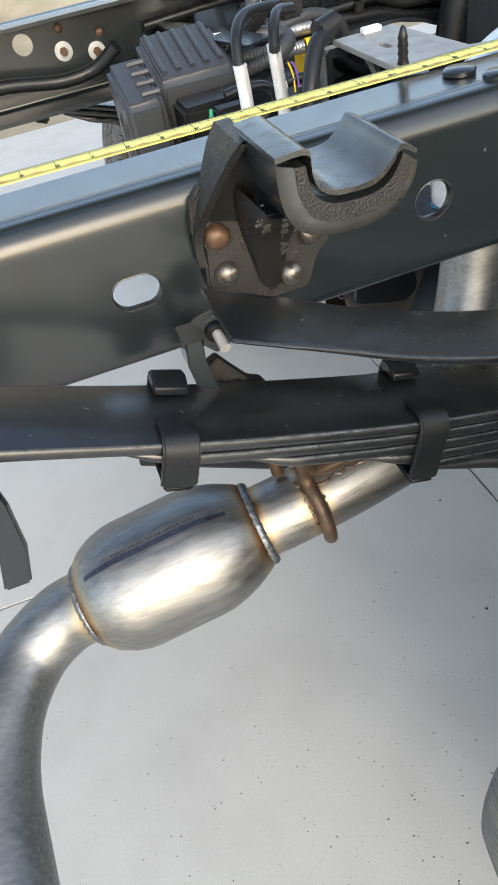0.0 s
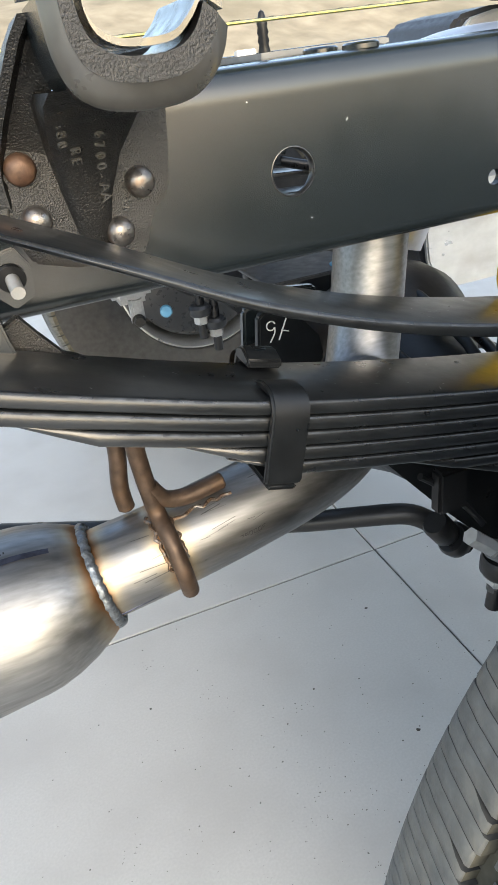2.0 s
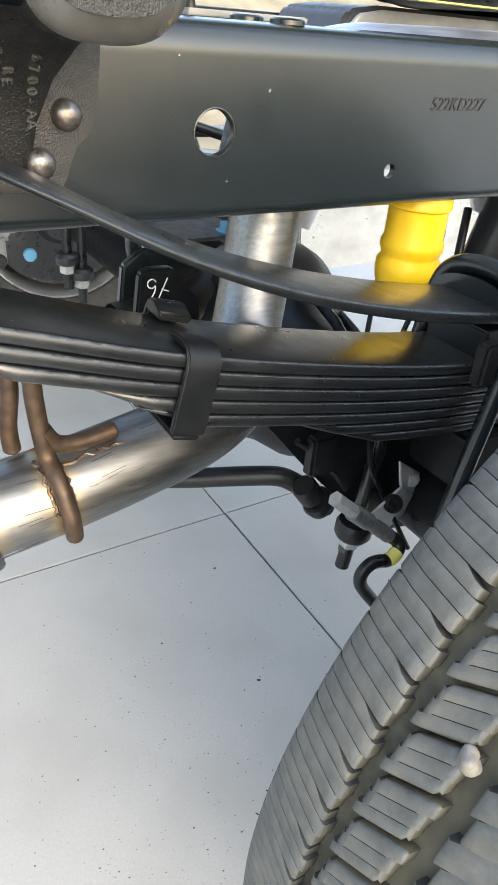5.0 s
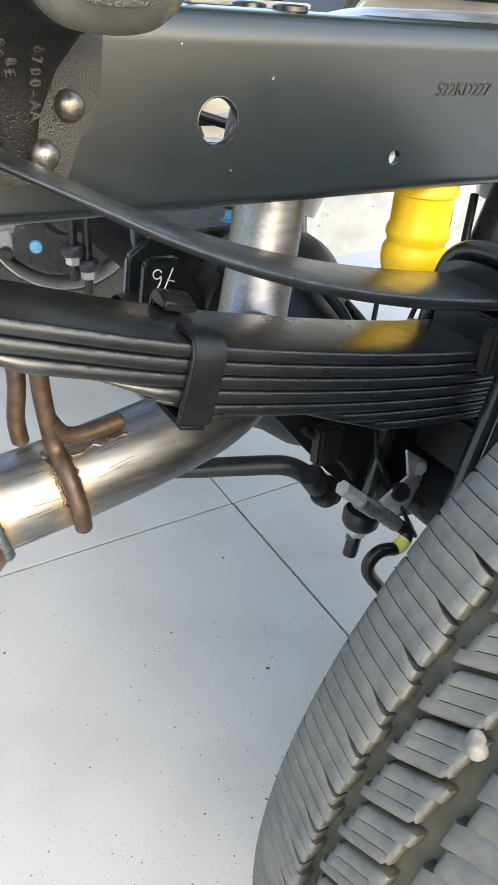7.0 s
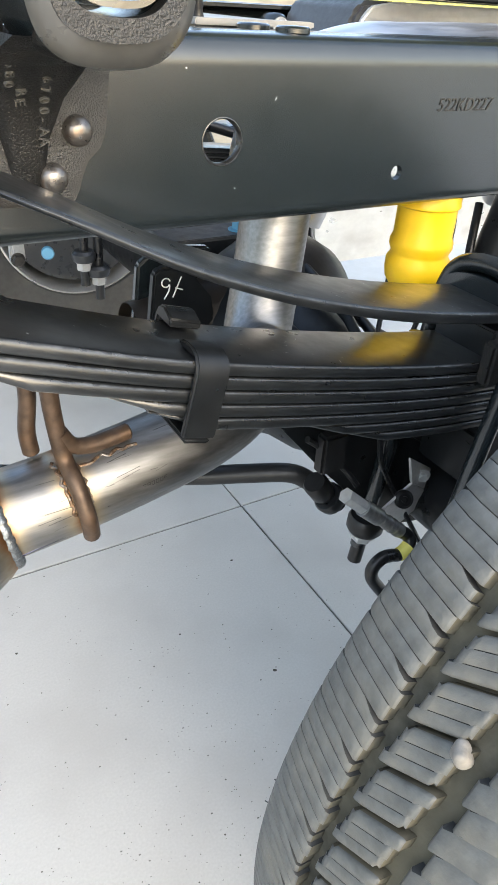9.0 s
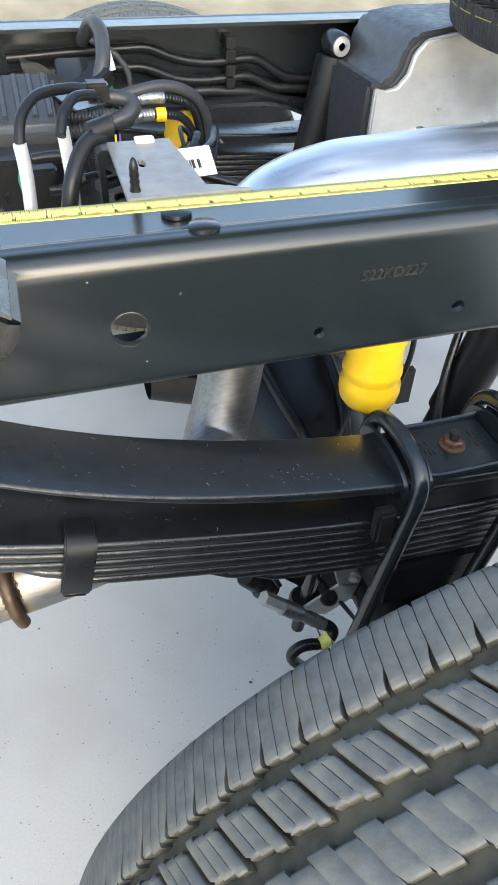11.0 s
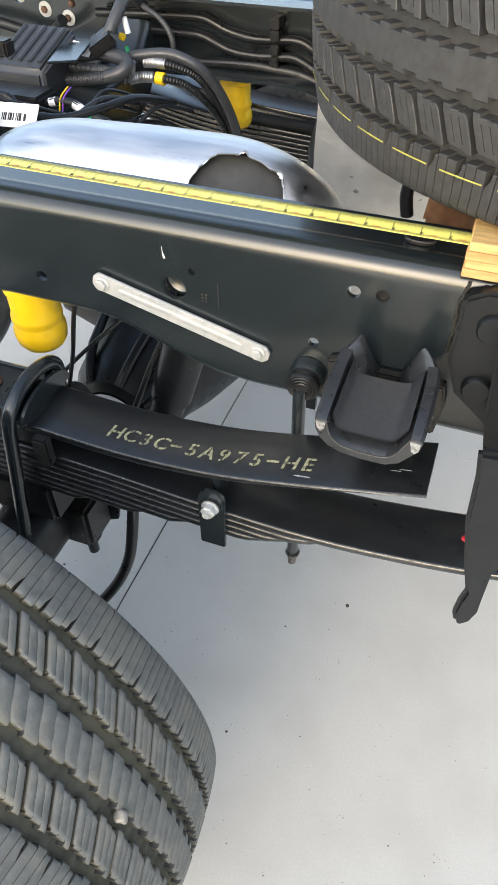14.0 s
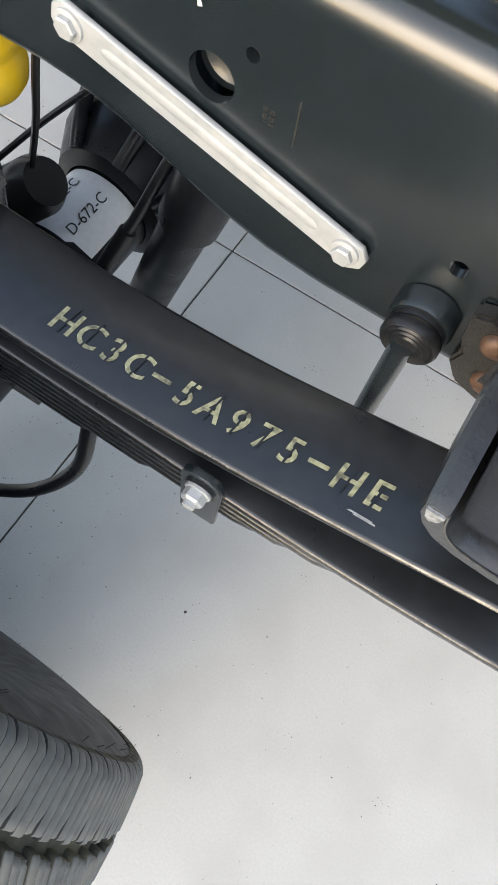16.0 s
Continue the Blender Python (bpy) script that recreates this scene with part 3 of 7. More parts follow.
def strap(x, width, z_top, z_bot, name="spring_clip"):
    """A bent strap hooked over the outer edge of the pack, with a leg that stands up behind it."""
    w = width / 2
    slope = (main_z(x + 0.01) - main_z(x - 0.01)) / 0.02
    at = lambda u, y, z: (x + u - slope * 0.85 * (z - z_top), y, z + slope * u)
    bm = B()
    near = [(Y0 + 0.027, z_top + 0.0012), (Y0 + 0.027, z_top + 0.0050), (Y0 + 0.018, z_top + 0.0068), (Y0 + 0.008, z_top + 0.0066), (Y0 + 0.001, z_top + 0.0042), (Y0 - 0.0038, z_top - 0.001),
            (Y0 - 0.0058, z_top - 0.008), (Y0 - 0.0060, z_bot + 0.002), (Y0 - 0.0048, z_bot - 0.001), (Y0 - 0.0006, z_bot - 0.001), (Y0 - 0.0006, z_top - 0.004), (Y0 + 0.003, z_top + 0.001)]
    far = [(Y1 - 0.020, z_top + 0.0015), (Y1 - 0.020, z_top + 0.0075), (Y1 - 0.006, z_top + 0.0125), (Y1 + 0.003, z_top + 0.0105), (Y1 + 0.0062, z_top + 0.003), (Y1 + 0.0062, z_bot), (Y1 + 0.0006, z_bot), (Y1 + 0.0006, z_top + 0.002)]
    for loop, dx in ((near, 0.0), (far, 0.006)):
        vs = extrude_profile(bm, [[at(u + dx, yy, z) for yy, z in loop] for u in (-w, w)], True)
        bm.faces.new(vs[0][::-1]), bm.faces.new(vs[1])
    under = [(Y0 - 0.0045, z_bot - 0.0012), (Y0 - 0.0045, z_bot - 0.0052), (Y1 + 0.006, z_bot - 0.0052), (Y1 + 0.006, z_bot - 0.0012)]
    vs = extrude_profile(bm, [[at(u, yy, z) for yy, z in under] for u in (-w * 0.8, w * 0.8)], True)
    bm.faces.new(vs[0][::-1]), bm.faces.new(vs[1])
    return part(name, bm, SATIN, spring, bevel=0.0016, segs=3)


strap(-0.2625, 0.0245, main_z(-0.2625), main_z(-0.2625) - 0.032)
strap(-0.072, 0.025, main_z(-0.072), main_z(-0.072) - 0.053)


# ---- tyres ----
def tyre_meshes(pitches=91, gd=0.0095, slit=0.00042, gap=0.0028, worn=0.0016, mid=0.0146, lean=-0.62, rib=0.0160):
    """The carcass, and the tread blocks with their slits, for a tyre whose axis is y, centred on the origin."""
    radius, h, tread_w = 0.402, 0.121, 0.104
    crown = lambda y: radius - 0.010 * (abs(y) / tread_w) ** 2.2 - (0.02 * max(0, (abs(y) - tread_w) / 0.017) ** 2)
    prof = [(0.205, -0.075), (0.215, -0.098), (0.25, -0.114), (0.30, -h), (0.345, -h + 0.002), (0.372, -h + 0.008), (0.384, -tread_w - 0.004)]
    for y in np.linspace(-tread_w, tread_w, 13):
        prof.append((crown(y) - gd, y))
    prof += [(r, -y) for r, y in prof[6::-1]]
    car = B()
    lathe(car, prof, 160, pose(0, 0, 0, -90))
    inner = [(0.205, 0.075), (0.30, 0.10), (0.35, 0.085), (0.36, 0), (0.35, -0.085), (0.30, -0.10), (0.205, -0.075)]
    lathe(car, inner, 64, pose(0, 0, 0, -90))
    for f in car.faces:
        c = f.calc_center_median()
        if math.hypot(c.x, c.z) < 0.383 or abs(c.y) > 0.1045:
            f.material_index = 1
    tread = B()
    P = 2 * math.pi * radius / pitches

    def lug(stations, b0, b1, be, m0=1, m1=1):
        """A block over the tread: stations (width, arc from, arc to); worn edges b0, b1 along its sides and be at its ends."""
        st = sorted(stations)
        y0, y1 = st[0], st[-1]
        rows = [(y0, 9, 9), (y0, be, be), *[((y, a, c), 0, 0) for y, a, c in [(y0[0] + be, y0[1], y0[2])] + st[1:-1] + [(y1[0] - be, y1[1], y1[2])]], (y1, be, be), (y1, 9, 9)]
        verts = []
        for (y, a, c), low, _ in rows:
            ring = []
            for arc, down in ((a, 9), (a, b0), (a + b0, 0), (c - b1, 0), (c, b1), (c, 9)):
                r = crown(y) - min(max(down, low), gd + 0.001)
                ring.append(tread.verts.new((r * math.sin(arc / radius), y, r * math.cos(arc / radius))))
            verts.append(ring)
        last = len(verts) - 2
        for i, (p, q) in enumerate(zip(verts, verts[1:])):
            for j in range(5):
                f = tread.faces.new((p[j], p[j + 1], q[j + 1], q[j]))
                f.material_index = 1 if i in (0, last) else m0 if j == 0 else m1 if j == 4 else 0

    jit = random.Random(7)
    hs = slit / 2
    for k in range(pitches):
        base = k * P
        for sgn in (-1, 1):
            # shoulder: three lugs a pitch, split by hair-thin slits, the last with a notch at its inner and outer end
            cuts = (0.0, 0.34 * P, 0.68 * P, P)
            for q in range(3):
                a0, a1 = base + cuts[q] + hs, base + cuts[q + 1] - hs
                ya, k1, k2 = 0.0655 + (0.0012, -0.0006, 0.0016)[q], -0.08 * P * sgn, 0.10 * P * sgn
                end = gap if q == 2 else 0.0
                st = [(ya, a0 + k1, a1 + k1 - end), (0.0735, a0 + k1 * 0.8, a1 + k1 * 0.8 - end * 0.85), (0.081, a0 + k1 * 0.5, a1 + k1 * 0.5), (0.095, a0, a1), (0.106, a0 + k2 * 0.6, a1 + k2 * 0.6), (0.1095, a0 + k2 * 0.8, a1 + k2 * 0.8 - end * 0.5), (0.1140, a0 + k2, a1 + k2 - end)]
                lug([(sgn * y, u, v) for y, u, v in st], 0.0002, 0.0002, worn, 2, 2)
            # middle ribs: one leaning block a pitch, with two short slits
            off = 0.2 * P if sgn < 0 else 0.7 * P
            yc = sgn * 0.0417
            full = P - gap
            for q in range(3):
                u0, u1 = full * q / 3, full * (q + 1) / 3
                s0, s1 = (0.0016, 0.0008, -0.0016)[q], (0.0018, -0.0004, -0.0014)[q]
                st = []
                for f, y in ((0, yc - mid + s0), (1, yc - mid + 0.0045), (2, yc - mid + 0.0055), (3, yc + mid - 0.0055), (4, yc + mid - 0.0045), (5, yc + mid + s1)):
                    g = hs if f in (2, 3) else -0.0002
                    sh = base + off + lean * P * (y - yc) / (2 * mid)
                    c0 = 0.0014 if q == 0 and f in (0, 5) else 0.0
                    c1 = 0.0014 if q == 2 and f in (0, 5) else 0.0
                    st.append((y, sh + u0 + (g if q else c0), sh + u1 - (g if q < 2 else c1)))
                lug(st, worn if q == 0 else 0.00005, worn if q == 2 else 0.00005, worn, 1 if q == 0 else 2, 1 if q == 2 else 2)
        # centre rib: a nearly closed row with saw-toothed edges
        e = jit.uniform(-0.0004, 0.0004)
        for q in range(2):
            s0, s1 = ((-rib + e, rib - 0.0026), (-rib + 0.0030, rib + 0.0012 + e))[q]
            st = []
            for y in (s0, s0 * 0.5, 0.0, s1 * 0.5, s1):
                sh = base + lean * P * y / 0.036
                g = hs if abs(y) > 0.0125 else -0.0002
                st.append((y, sh + 0.5 * P * q + g * (1 if q else gap / slit * 0.25), sh + 0.5 * P * (q + 1) - g * (gap / slit * 0.25 if q else 1)))
            lug(st, 0.00005, 0.00005, worn, 2, 2)
    return car, tread


def rim_mesh():
    bm = B()
    lathe(bm, [(0.212, 0.082), (0.218, 0.09), (0.208, 0.092), (0.2, 0.08), (0.19, 0.03), (0.185, -0.05), (0.2, -0.085), (0.218, -0.09)], 64, pose(0, 0, 0, -90))
    lathe(bm, [(0.19, -0.02), (0.14, -0.035), (0.09, -0.03), (0.085, -0.045), (0.0, -0.045)], 48, pose(0, 0, 0, -90))
    return bm


WX, WY, WR = 0.262, -0.420, 0.402
wheel = thing("all_terrain_tyre", (0, 0, 0), "worn dusty all-terrain tyre on the rear axle", "tyre", "truck tyres")
car, tread = tyre_meshes()
tyre = part("carcass", car, [GROOVE, SIDEWALL], wheel, "grey-black tyre carcass with dusty grooves")
part("tread", tread, [TYRE, GROOVE, SLIT], tyre, "worn grey tread blocks with fine slits", smooth=55)
part("rim", rim_mesh(), RIM, wheel, "silver steel rim")
bm = B()
hair = random.Random(3)
for k in range(260):
    a, r = hair.uniform(0, 6.283), hair.choice((0.352, 0.366, 0.374, 0.380))
    sy = hair.choice((-1, 1))
    y = sy * float(np.interp(r, [0.345, 0.372, 0.384], [0.119, 0.113, 0.108]))
    d = Vector((hair.uniform(-0.3, 0.3), sy * 0.7, 0.0)) + Vector((math.sin(a), 0, math.cos(a))) * hair.uniform(0.2, 0.9)
    p = Vector((r * math.sin(a), y, r * math.cos(a)))
    tube(bm, [tuple(p), tuple(p + d.normalized() * hair.uniform(0.003, 0.008))], 0.00035, 4, 1)
part("moulding_hair", bm, SIDEWALL, tyre, "fine rubber moulding hairs on the sidewall", smooth=0)["kind"] = "stuff"
bm = B()
lathe(bm, [(0.0, -0.11), (0.06, -0.11), (0.075, -0.085), (0.165, -0.08), (0.182, -0.07), (0.184, -0.03), (0.0, -0.028)], 48, pose(0, 0, 0, 90))
part("brake_drum", bm, CAST2, wheel, "black brake drum inside the rim")
wheel.location = (WX, WY, WR)
far_wheel = copy_thing(wheel, pose(WX - 0.02, 1.28, WR, 0, 0, 180))
tagged(far_wheel, "dusty rear tyre beyond the far frame rail", "tyre", "truck tyres")

spare = thing("spare_tyre", (0, 0, 0), "new black spare tyre lying flat on a wooden block", "tyre", "truck tyres")
car, tread = tyre_meshes(88, 0.0135, 0.0009, 0.0050, 0.0008, 0.0150, -0.42, 0.0150)
st = part("carcass", car, [SPARE, SPARE], spare, "new black tyre carcass")
part("tread", tread, [SPARE, SPARE, SLIT], st, "deep black new tread blocks", smooth=30)
bm = B()
lathe(bm, [(0.3975, 0.0), (0.3975, 0.0014)], 352, Matrix.Translation((0, 0, -0.079)))
for v in bm.verts:
    r = math.hypot(v.co.x, v.co.y)
    v.co.x *= 0.3975 / r
    v.co.y *= 0.3975 / r
bmesh.ops.transform(bm, matrix=pose(0, 0, 0, 90), verts=bm.verts)
bmesh.ops.delete(bm, geom=[f for i, f in enumerate(bm.faces) if i % 8 in (0, 1)], context="FACES")
part("yellow_line", bm, LINE, st, "thin yellow paint line round the tread")
part("rim", rim_mesh(), RIM, spare)
spare.matrix_basis = pose(0.943, 0.372, 0.996, -90, 0, 0)


# ---- exhaust ----
FRONT_PIPE = [(-0.391, -0.019, 0.468), (-0.425, -0.016, 0.457), (-0.467, -0.032, 0.441), (-0.500, -0.078, 0.430), (-0.516, -0.138, 0.415), (-0.516, -0.209, 0.400), (-0.512, -0.29, 0.385), (-0.51, -0.38, 0.37)]
exhaust = thing("exhaust_pipe", EXHAUST_AT, "bare stainless exhaust pipe with catalytic converter and brown weld tint", "exhaust")
ax = (A2 - A1).normalized()
up_pipe = [tuple(A1), (-0.15, -0.023, 0.507), (-0.08, -0.018, 0.516), (-0.02, -0.008, 0.523), (0.03, 0.012, 0.530), (0.075, 0.05, 0.537), (0.10, 0.095, 0.55), (0.122, 0.12, 0.60), (0.14, 0.135, 0.68), (0.165, 0.155, 0.75), (0.21, 0.17, 0.79), (0.28, 0.18, 0.80)]
bm = B()
tube(bm, up_pipe, 0.0375, 32, 8)
part("rear_pipe", bm, STEEL, exhaust, "brushed bare steel pipe with stamped marks")
bm = B()
tube(bm, FRONT_PIPE, 0.0375, 32, 8)
part("front_pipe", bm, STEEL, exhaust, "bare steel pipe bending down to the front")
L = (A2 - A1).length
prof = [(0.043, 0.0), (0.049, 0.009), (0.0570, 0.025), (0.0632, 0.043), (0.0663, 0.058), (0.0670, 0.068), (0.0670, L - 0.050), (0.0660, L - 0.040), (0.0625, L - 0.026), (0.0555, L - 0.011), (0.0495, L - 0.004), (0.044, L)]
bm = B()
lathe(bm, prof, 56, aim(A1, A2 - A1))
cat = part("converter", bm, STEEL, exhaust, "polished catalytic converter can with stamped seam")
for base, d in ((A1, ax), (A2, -ax)):
    bm = B()
    m = aim(base, d)
    rings = []
    for k in range(144):
        a = 2 * math.pi * k / 144
        c = 0.0408 + 0.0003 * math.sin(k * 1.05)
        rr = 0.0042 + 0.00022 * math.sin(k * 2.1)
        rings.append([m @ Vector(((c + rr * math.cos(q)) * math.cos(a), (c + rr * math.cos(q)) * math.sin(a), rr * 1.15 * math.sin(q) + 0.0005 * math.sin(k * 1.3))) for q in (2 * math.pi * j / 10 for j in range(10))])
    rings.append(rings[0])
    extrude_profile(bm, rings, True)
    bmesh.ops.remove_doubles(bm, verts=bm.verts, dist=1e-6)
    part("weld_bead", bm, WELD, exhaust, "blue-grey rippled weld bead")
# stamped seam with dark marking along the converter
m = aim(A1, A2 - A1)
face = Vector((0.0, -0.30, 0.95))
side = m.to_3x3().inverted() @ face
ang = math.atan2(side.y, side.x)
bm = B()
rings = []
for k in range(25):
    u = 0.022 + (L - 0.04) * k / 24
    r = float(np.interp(u, [q[1] for q in prof], [q[0] for q in prof])) + 0.0007
    rings.append([m @ Vector((r * math.cos(ang + w), r * math.sin(ang + w), u)) for w in (-0.04, -0.02, 0.0, 0.02, 0.04)])
extrude_profile(bm, rings)
part("stamped_seam", bm, SEAM, cat, "dark blue-grey pressed seam")
bm = B()
for k in range(34):
    u = 0.05 + (L - 0.10) * k / 33
    if k % 7 == 5:
        continue
    r = 0.0676
    q = [m @ Vector((r * math.cos(ang + s0 + w), r * math.sin(ang + s0 + w), u + d)) for s0 in (0.085 if k % 2 else 0.09,) for w, d in ((-0.014, 0), (0.016, 0), (0.016, 0.0011), (-0.014, 0.0011))]
    bm.faces.new([bm.verts.new(p) for p in q])
part("stamped_marks", bm, INK, cat, "unreadable row of fine dark stamped marks", smooth=0)["kind"] = "stuff"

# ---- jounce bumper ----
bumper = thing("jounce_bumper", (0.266, 0.043, 0.709), "ribbed yellow urethane bump stop under the frame rail", "bump stop", "bump stops")
bm = B()
lathe(bm, [(0.0, 0.0), (0.033, 0.0), (0.0345, -0.003), (0.0345, -0.011), (0.0352, -0.0125), (0.0350, -0.0145), (0.0325, -0.016), (0.0325, -0.046), (0.035, -0.051), (0.0352, -0.057), (0.0325, -0.063), (0.0325, -0.066), (0.0362, -0.072), (0.0364, -0.082), (0.0345, -0.092), (0.029, -0.100), (0.019, -0.105), (0.0, -0.107)],
      40, Matrix.Translation((0.266, 0.043, 0.709)) @ Matrix.Diagonal((0.95, 0.95, 1.0, 1.0)))
part("cushion", bm, YELLOW, bumper)
bm = B()
lathe(bm, [(0.0, 0.0), (0.030, 0.0), (0.030, 0.004), (0.0, 0.004)], 32, Matrix.Translation((0.266, 0.043, 0.7055)))
part("mount_plate", bm, RAIL, bumper)
copy_thing(bumper, pose(0.238, 0.850, 0.709))

# ---- axle ----
axle = thing("rear_axle", (0.285, 0.1, 0.385), "black rear axle housing with brackets and a white sticker", "axle")
bm = B()
tube(bm, [(0.285, -0.28, 0.388), (0.285, 0.2, 0.388)], 0.052, 28, 1)
part("axle_tube", bm, SATIN, axle)
bm = B()
tube(bm, [(0.285, 0.70, 0.388), (0.285, 1.18, 0.388)], 0.052, 28, 1)
part("axle_tube", bm, SATIN, axle)
bm = B()
lathe(bm, [(0.0, -0.150), (0.05, -0.147), (0.085, -0.136), (0.112, -0.115), (0.128, -0.085), (0.136, -0.045), (0.132, 0.0), (0.10, 0.06), (0.07, 0.12), (0.05, 0.2), (0.045, 0.22)], 40, aim((0.285, 0.40, 0.425), (-1, 0, 0.05)))
part("differential", bm, DIFF, axle, "brown-black rounded differential housing")
bm = B()
tube(bm, [(0.41, 0.40, 0.40), (0.50, 0.40, 0.385), (0.552, 0.40, 0.345)], 0.009, 10, 3)
box(bm, 0.541, 0.569, 0.392, 0.406, 0.275, 0.352)
part("hook_tab", bm, SATIN, axle)
bm = B()
tube(bm, [(0.285, 0.16, 0.388), (0.285, 0.25, 0.39), (0.285, 0.33, 0.395)], 0.06, 28, 4, radii=[(0, 0.054), (0.5, 0.075), (1, 0.12)])
part("housing_cone", bm, SATIN, axle)
bm = B()
tube(bm, [(0.285, 0.72, 0.388), (0.285, 0.62, 0.39), (0.285, 0.55, 0.395)], 0.06, 28, 4, radii=[(0, 0.054), (0.5, 0.075), (1, 0.12)])
part("housing_cone", bm, SATIN, axle)
bm = B()
box(bm, 0.222, 0.358, -0.130, -0.052, 0.455, 0.522)
part("spring_seat", bm, SATIN, axle, bevel=0.006)

# ---- measuring tape lying along the rail ----
tape = thing("tape_measure", (0.2, 0.02, 0.8655), "yellow steel tape measure with inch marks stretched above the rail", "tape measure")
FOOT, INCH = 0.2285, 0.0254


def tape_y(x):
    return float(np.interp(x, [-0.9, -0.4, -0.2, 0.0, 0.2, 0.4, 0.6, 1.5], [0.047, 0.0285, 0.0205, 0.0145, 0.0115, 0.009, 0.008, 0.007]))


TW, TZ = 0.0220, 0.8665
bm = B()
xs = np.linspace(-0.9, 1.3, 80)
rings = [[(x, tape_y(x) + u * TW, TZ + h - 0.0012 * (2 * u - 1) ** 2 + 0.0012) for u, h in ((0, 0), (0.25, 0), (0.5, 0), (0.75, 0), (1, 0), (1, -0.0005), (0.5, -0.0005), (0, -0.0005))] for x in xs]
vs = extrude_profile(bm, rings, True)
bm.faces.new(vs[0][::-1]), bm.faces.new(vs[-1])
blade = part("blade", bm, TAPE, tape)
bm = B()
for k in range(-30 * 16, 36 * 16):
    x = FOOT - k * INCH / 16
    if not -0.6 < x < 1.0:
        continue
    ln = 0.0145 if k % 16 == 0 else 0.0115 if k % 8 == 0 else 0.0098 if k % 4 == 0 else 0.0080 if k % 2 == 0 else 0.0064
    y = tape_y(x)
    w = 0.0003
    for ya, yb in ((y + TW - ln, y + TW - 0.0002), (y + 0.0002, y + ln * 0.35)):
        bm.faces.new([bm.verts.new((x + sx * w, yy, TZ + 0.0018 - 0.0012 * ((yy - y) / TW * 2 - 1) ** 2)) for sx, yy in ((-1, ya), (1, ya), (1, yb), (-1, yb))])
part("tick_scale", bm, INK, blade, "fine black inch ticks", smooth=0)["kind"] = "stuff"
for k in range(-26, 33):
    x = FOOT - k * INCH
    if not -0.55 < x < 0.95:
        continue
    n = k % 12
    txt = str(n) if n else "F"
    m = pose(x + 0.0012, tape_y(x) + 0.0066, TZ + 0.0014, 0, 0, 180)
    writing(txt, 0.0078, m, INK, blade, "numeral", depth=0.0001, align="CENTER")

bm = B()
for k in range(-26, 33):
    x = FOOT - k * INCH + 0.0085
    if -0.55 < x < 0.95 and k % 12:
        y = tape_y(x)
        for dx in (0.0, 0.0024, 0.0050):
            bm.faces.new([bm.verts.new((x + dx + u, y + v, TZ + 0.0011)) for u, v in ((0, 0.0022), (0.0012, 0.0022), (0.0012, 0.0044), (0, 0.0044))])
part("red_marks", bm, REDINK, blade, "small unreadable red marks", smooth=0)["kind"] = "stuff"

# ---- stamped number and small marks on the near rail ----
writing("522KD227", 0.0150, pose(0.2110, -0.0002, 0.788, 90, 0, 0), CASTEDGE, near, "stamped_number", shear=0.15, depth=0.0006)
bm = B()
for x, z, w, h, a in ((0.4845, 0.803, 0.0013, 0.006, 0.2), (0.4835, 0.810, 0.0004, 0.010, 0.05), (0.045, 0.80, 0.00022, 0.003, -0.5), (0.012, 0.737, 0.0006, 0.0008, 0), (-0.03, 0.82, 0.0006, 0.001, 0)):
    c, s_ = math.cos(a), math.sin(a)
    bm.faces.new([bm.verts.new((x + u * c - v * s_, -0.0006, z + u * s_ + v * c)) for u, v in ((-w, -h * 0.5), (w * 1.2, -h * 0.42), (w * 0.4, h * 0.5), (-w * 0.5, h * 0.35))])
part("scuffed_paint", bm, CHALK, near, "white paint scuffs", smooth=0)["kind"] = "stuff"
bm = B()
for k in range(7):
    for j in range(7):
        if (k * 5 + j * 3 + k * j) % 3:
            box(bm, 0.523 + k * 0.0014, 0.524 + k * 0.0014, -0.0004, 0.0002, 0.757 + j * 0.0014, 0.758 + j * 0.0014)
box(bm, 0.5435, 0.5443, -0.0004, 0.0002, 0.752, 0.780)
part("etched_marks", bm, CASTEDGE, near, smooth=0)["kind"] = "stuff"
# open slot in the flange, its shaded inside drawn as a black disc
bm = B()
lathe(bm, [(0.0, 0.0), (0.0125, 0.0), (0.0125, 0.0025), (0.010, 0.0036), (0, 0.0036)], 24, Matrix.Translation((0.735, 0.045, TOP)) @ Matrix.Diagonal((1.15, 0.62, 1, 1)))
plug = tagged(part("slot_plug", bm, PLASTIC), "open oval slot with a pale rim, its dark inside a black disc", "plug", "rail plugs")
bm = B()
lathe(bm, [(0.0126, 0.0022), (0.0134, 0.0028), (0.0134, 0.0034), (0.0120, 0.0040), (0.0112, 0.0038)], 32, Matrix.Translation((0.735, 0.045, TOP)) @ Matrix.Diagonal((1.15, 0.62, 1, 1)))
part("rim", bm, RIVET, plug, "pale bare rim")

# black discs added behind two of the small holes for the shade inside
for x, z, r in ((0.714, 0.804, 0.0072), (0.515, 0.790, 0.0046)):
    bm = B()
    lathe(bm, [(0, 0.0), (r, 0.0), (r, 0.006), (0, 0.006)], 20, aim((x, 0.0135, z), (0, -1, 0)))
    part("hole_plug", bm, PLASTIC, near)
# a dish pressed behind the round hole
bm = B()
lathe(bm, [(0.0, 0.0), (0.010, 0.001), (0.0155, 0.004), (0.0165, 0.007)], 28, aim((0.493, 0.022, 0.766), (0, -1, 0)))
part("hole_insert", bm, RAIL, near)


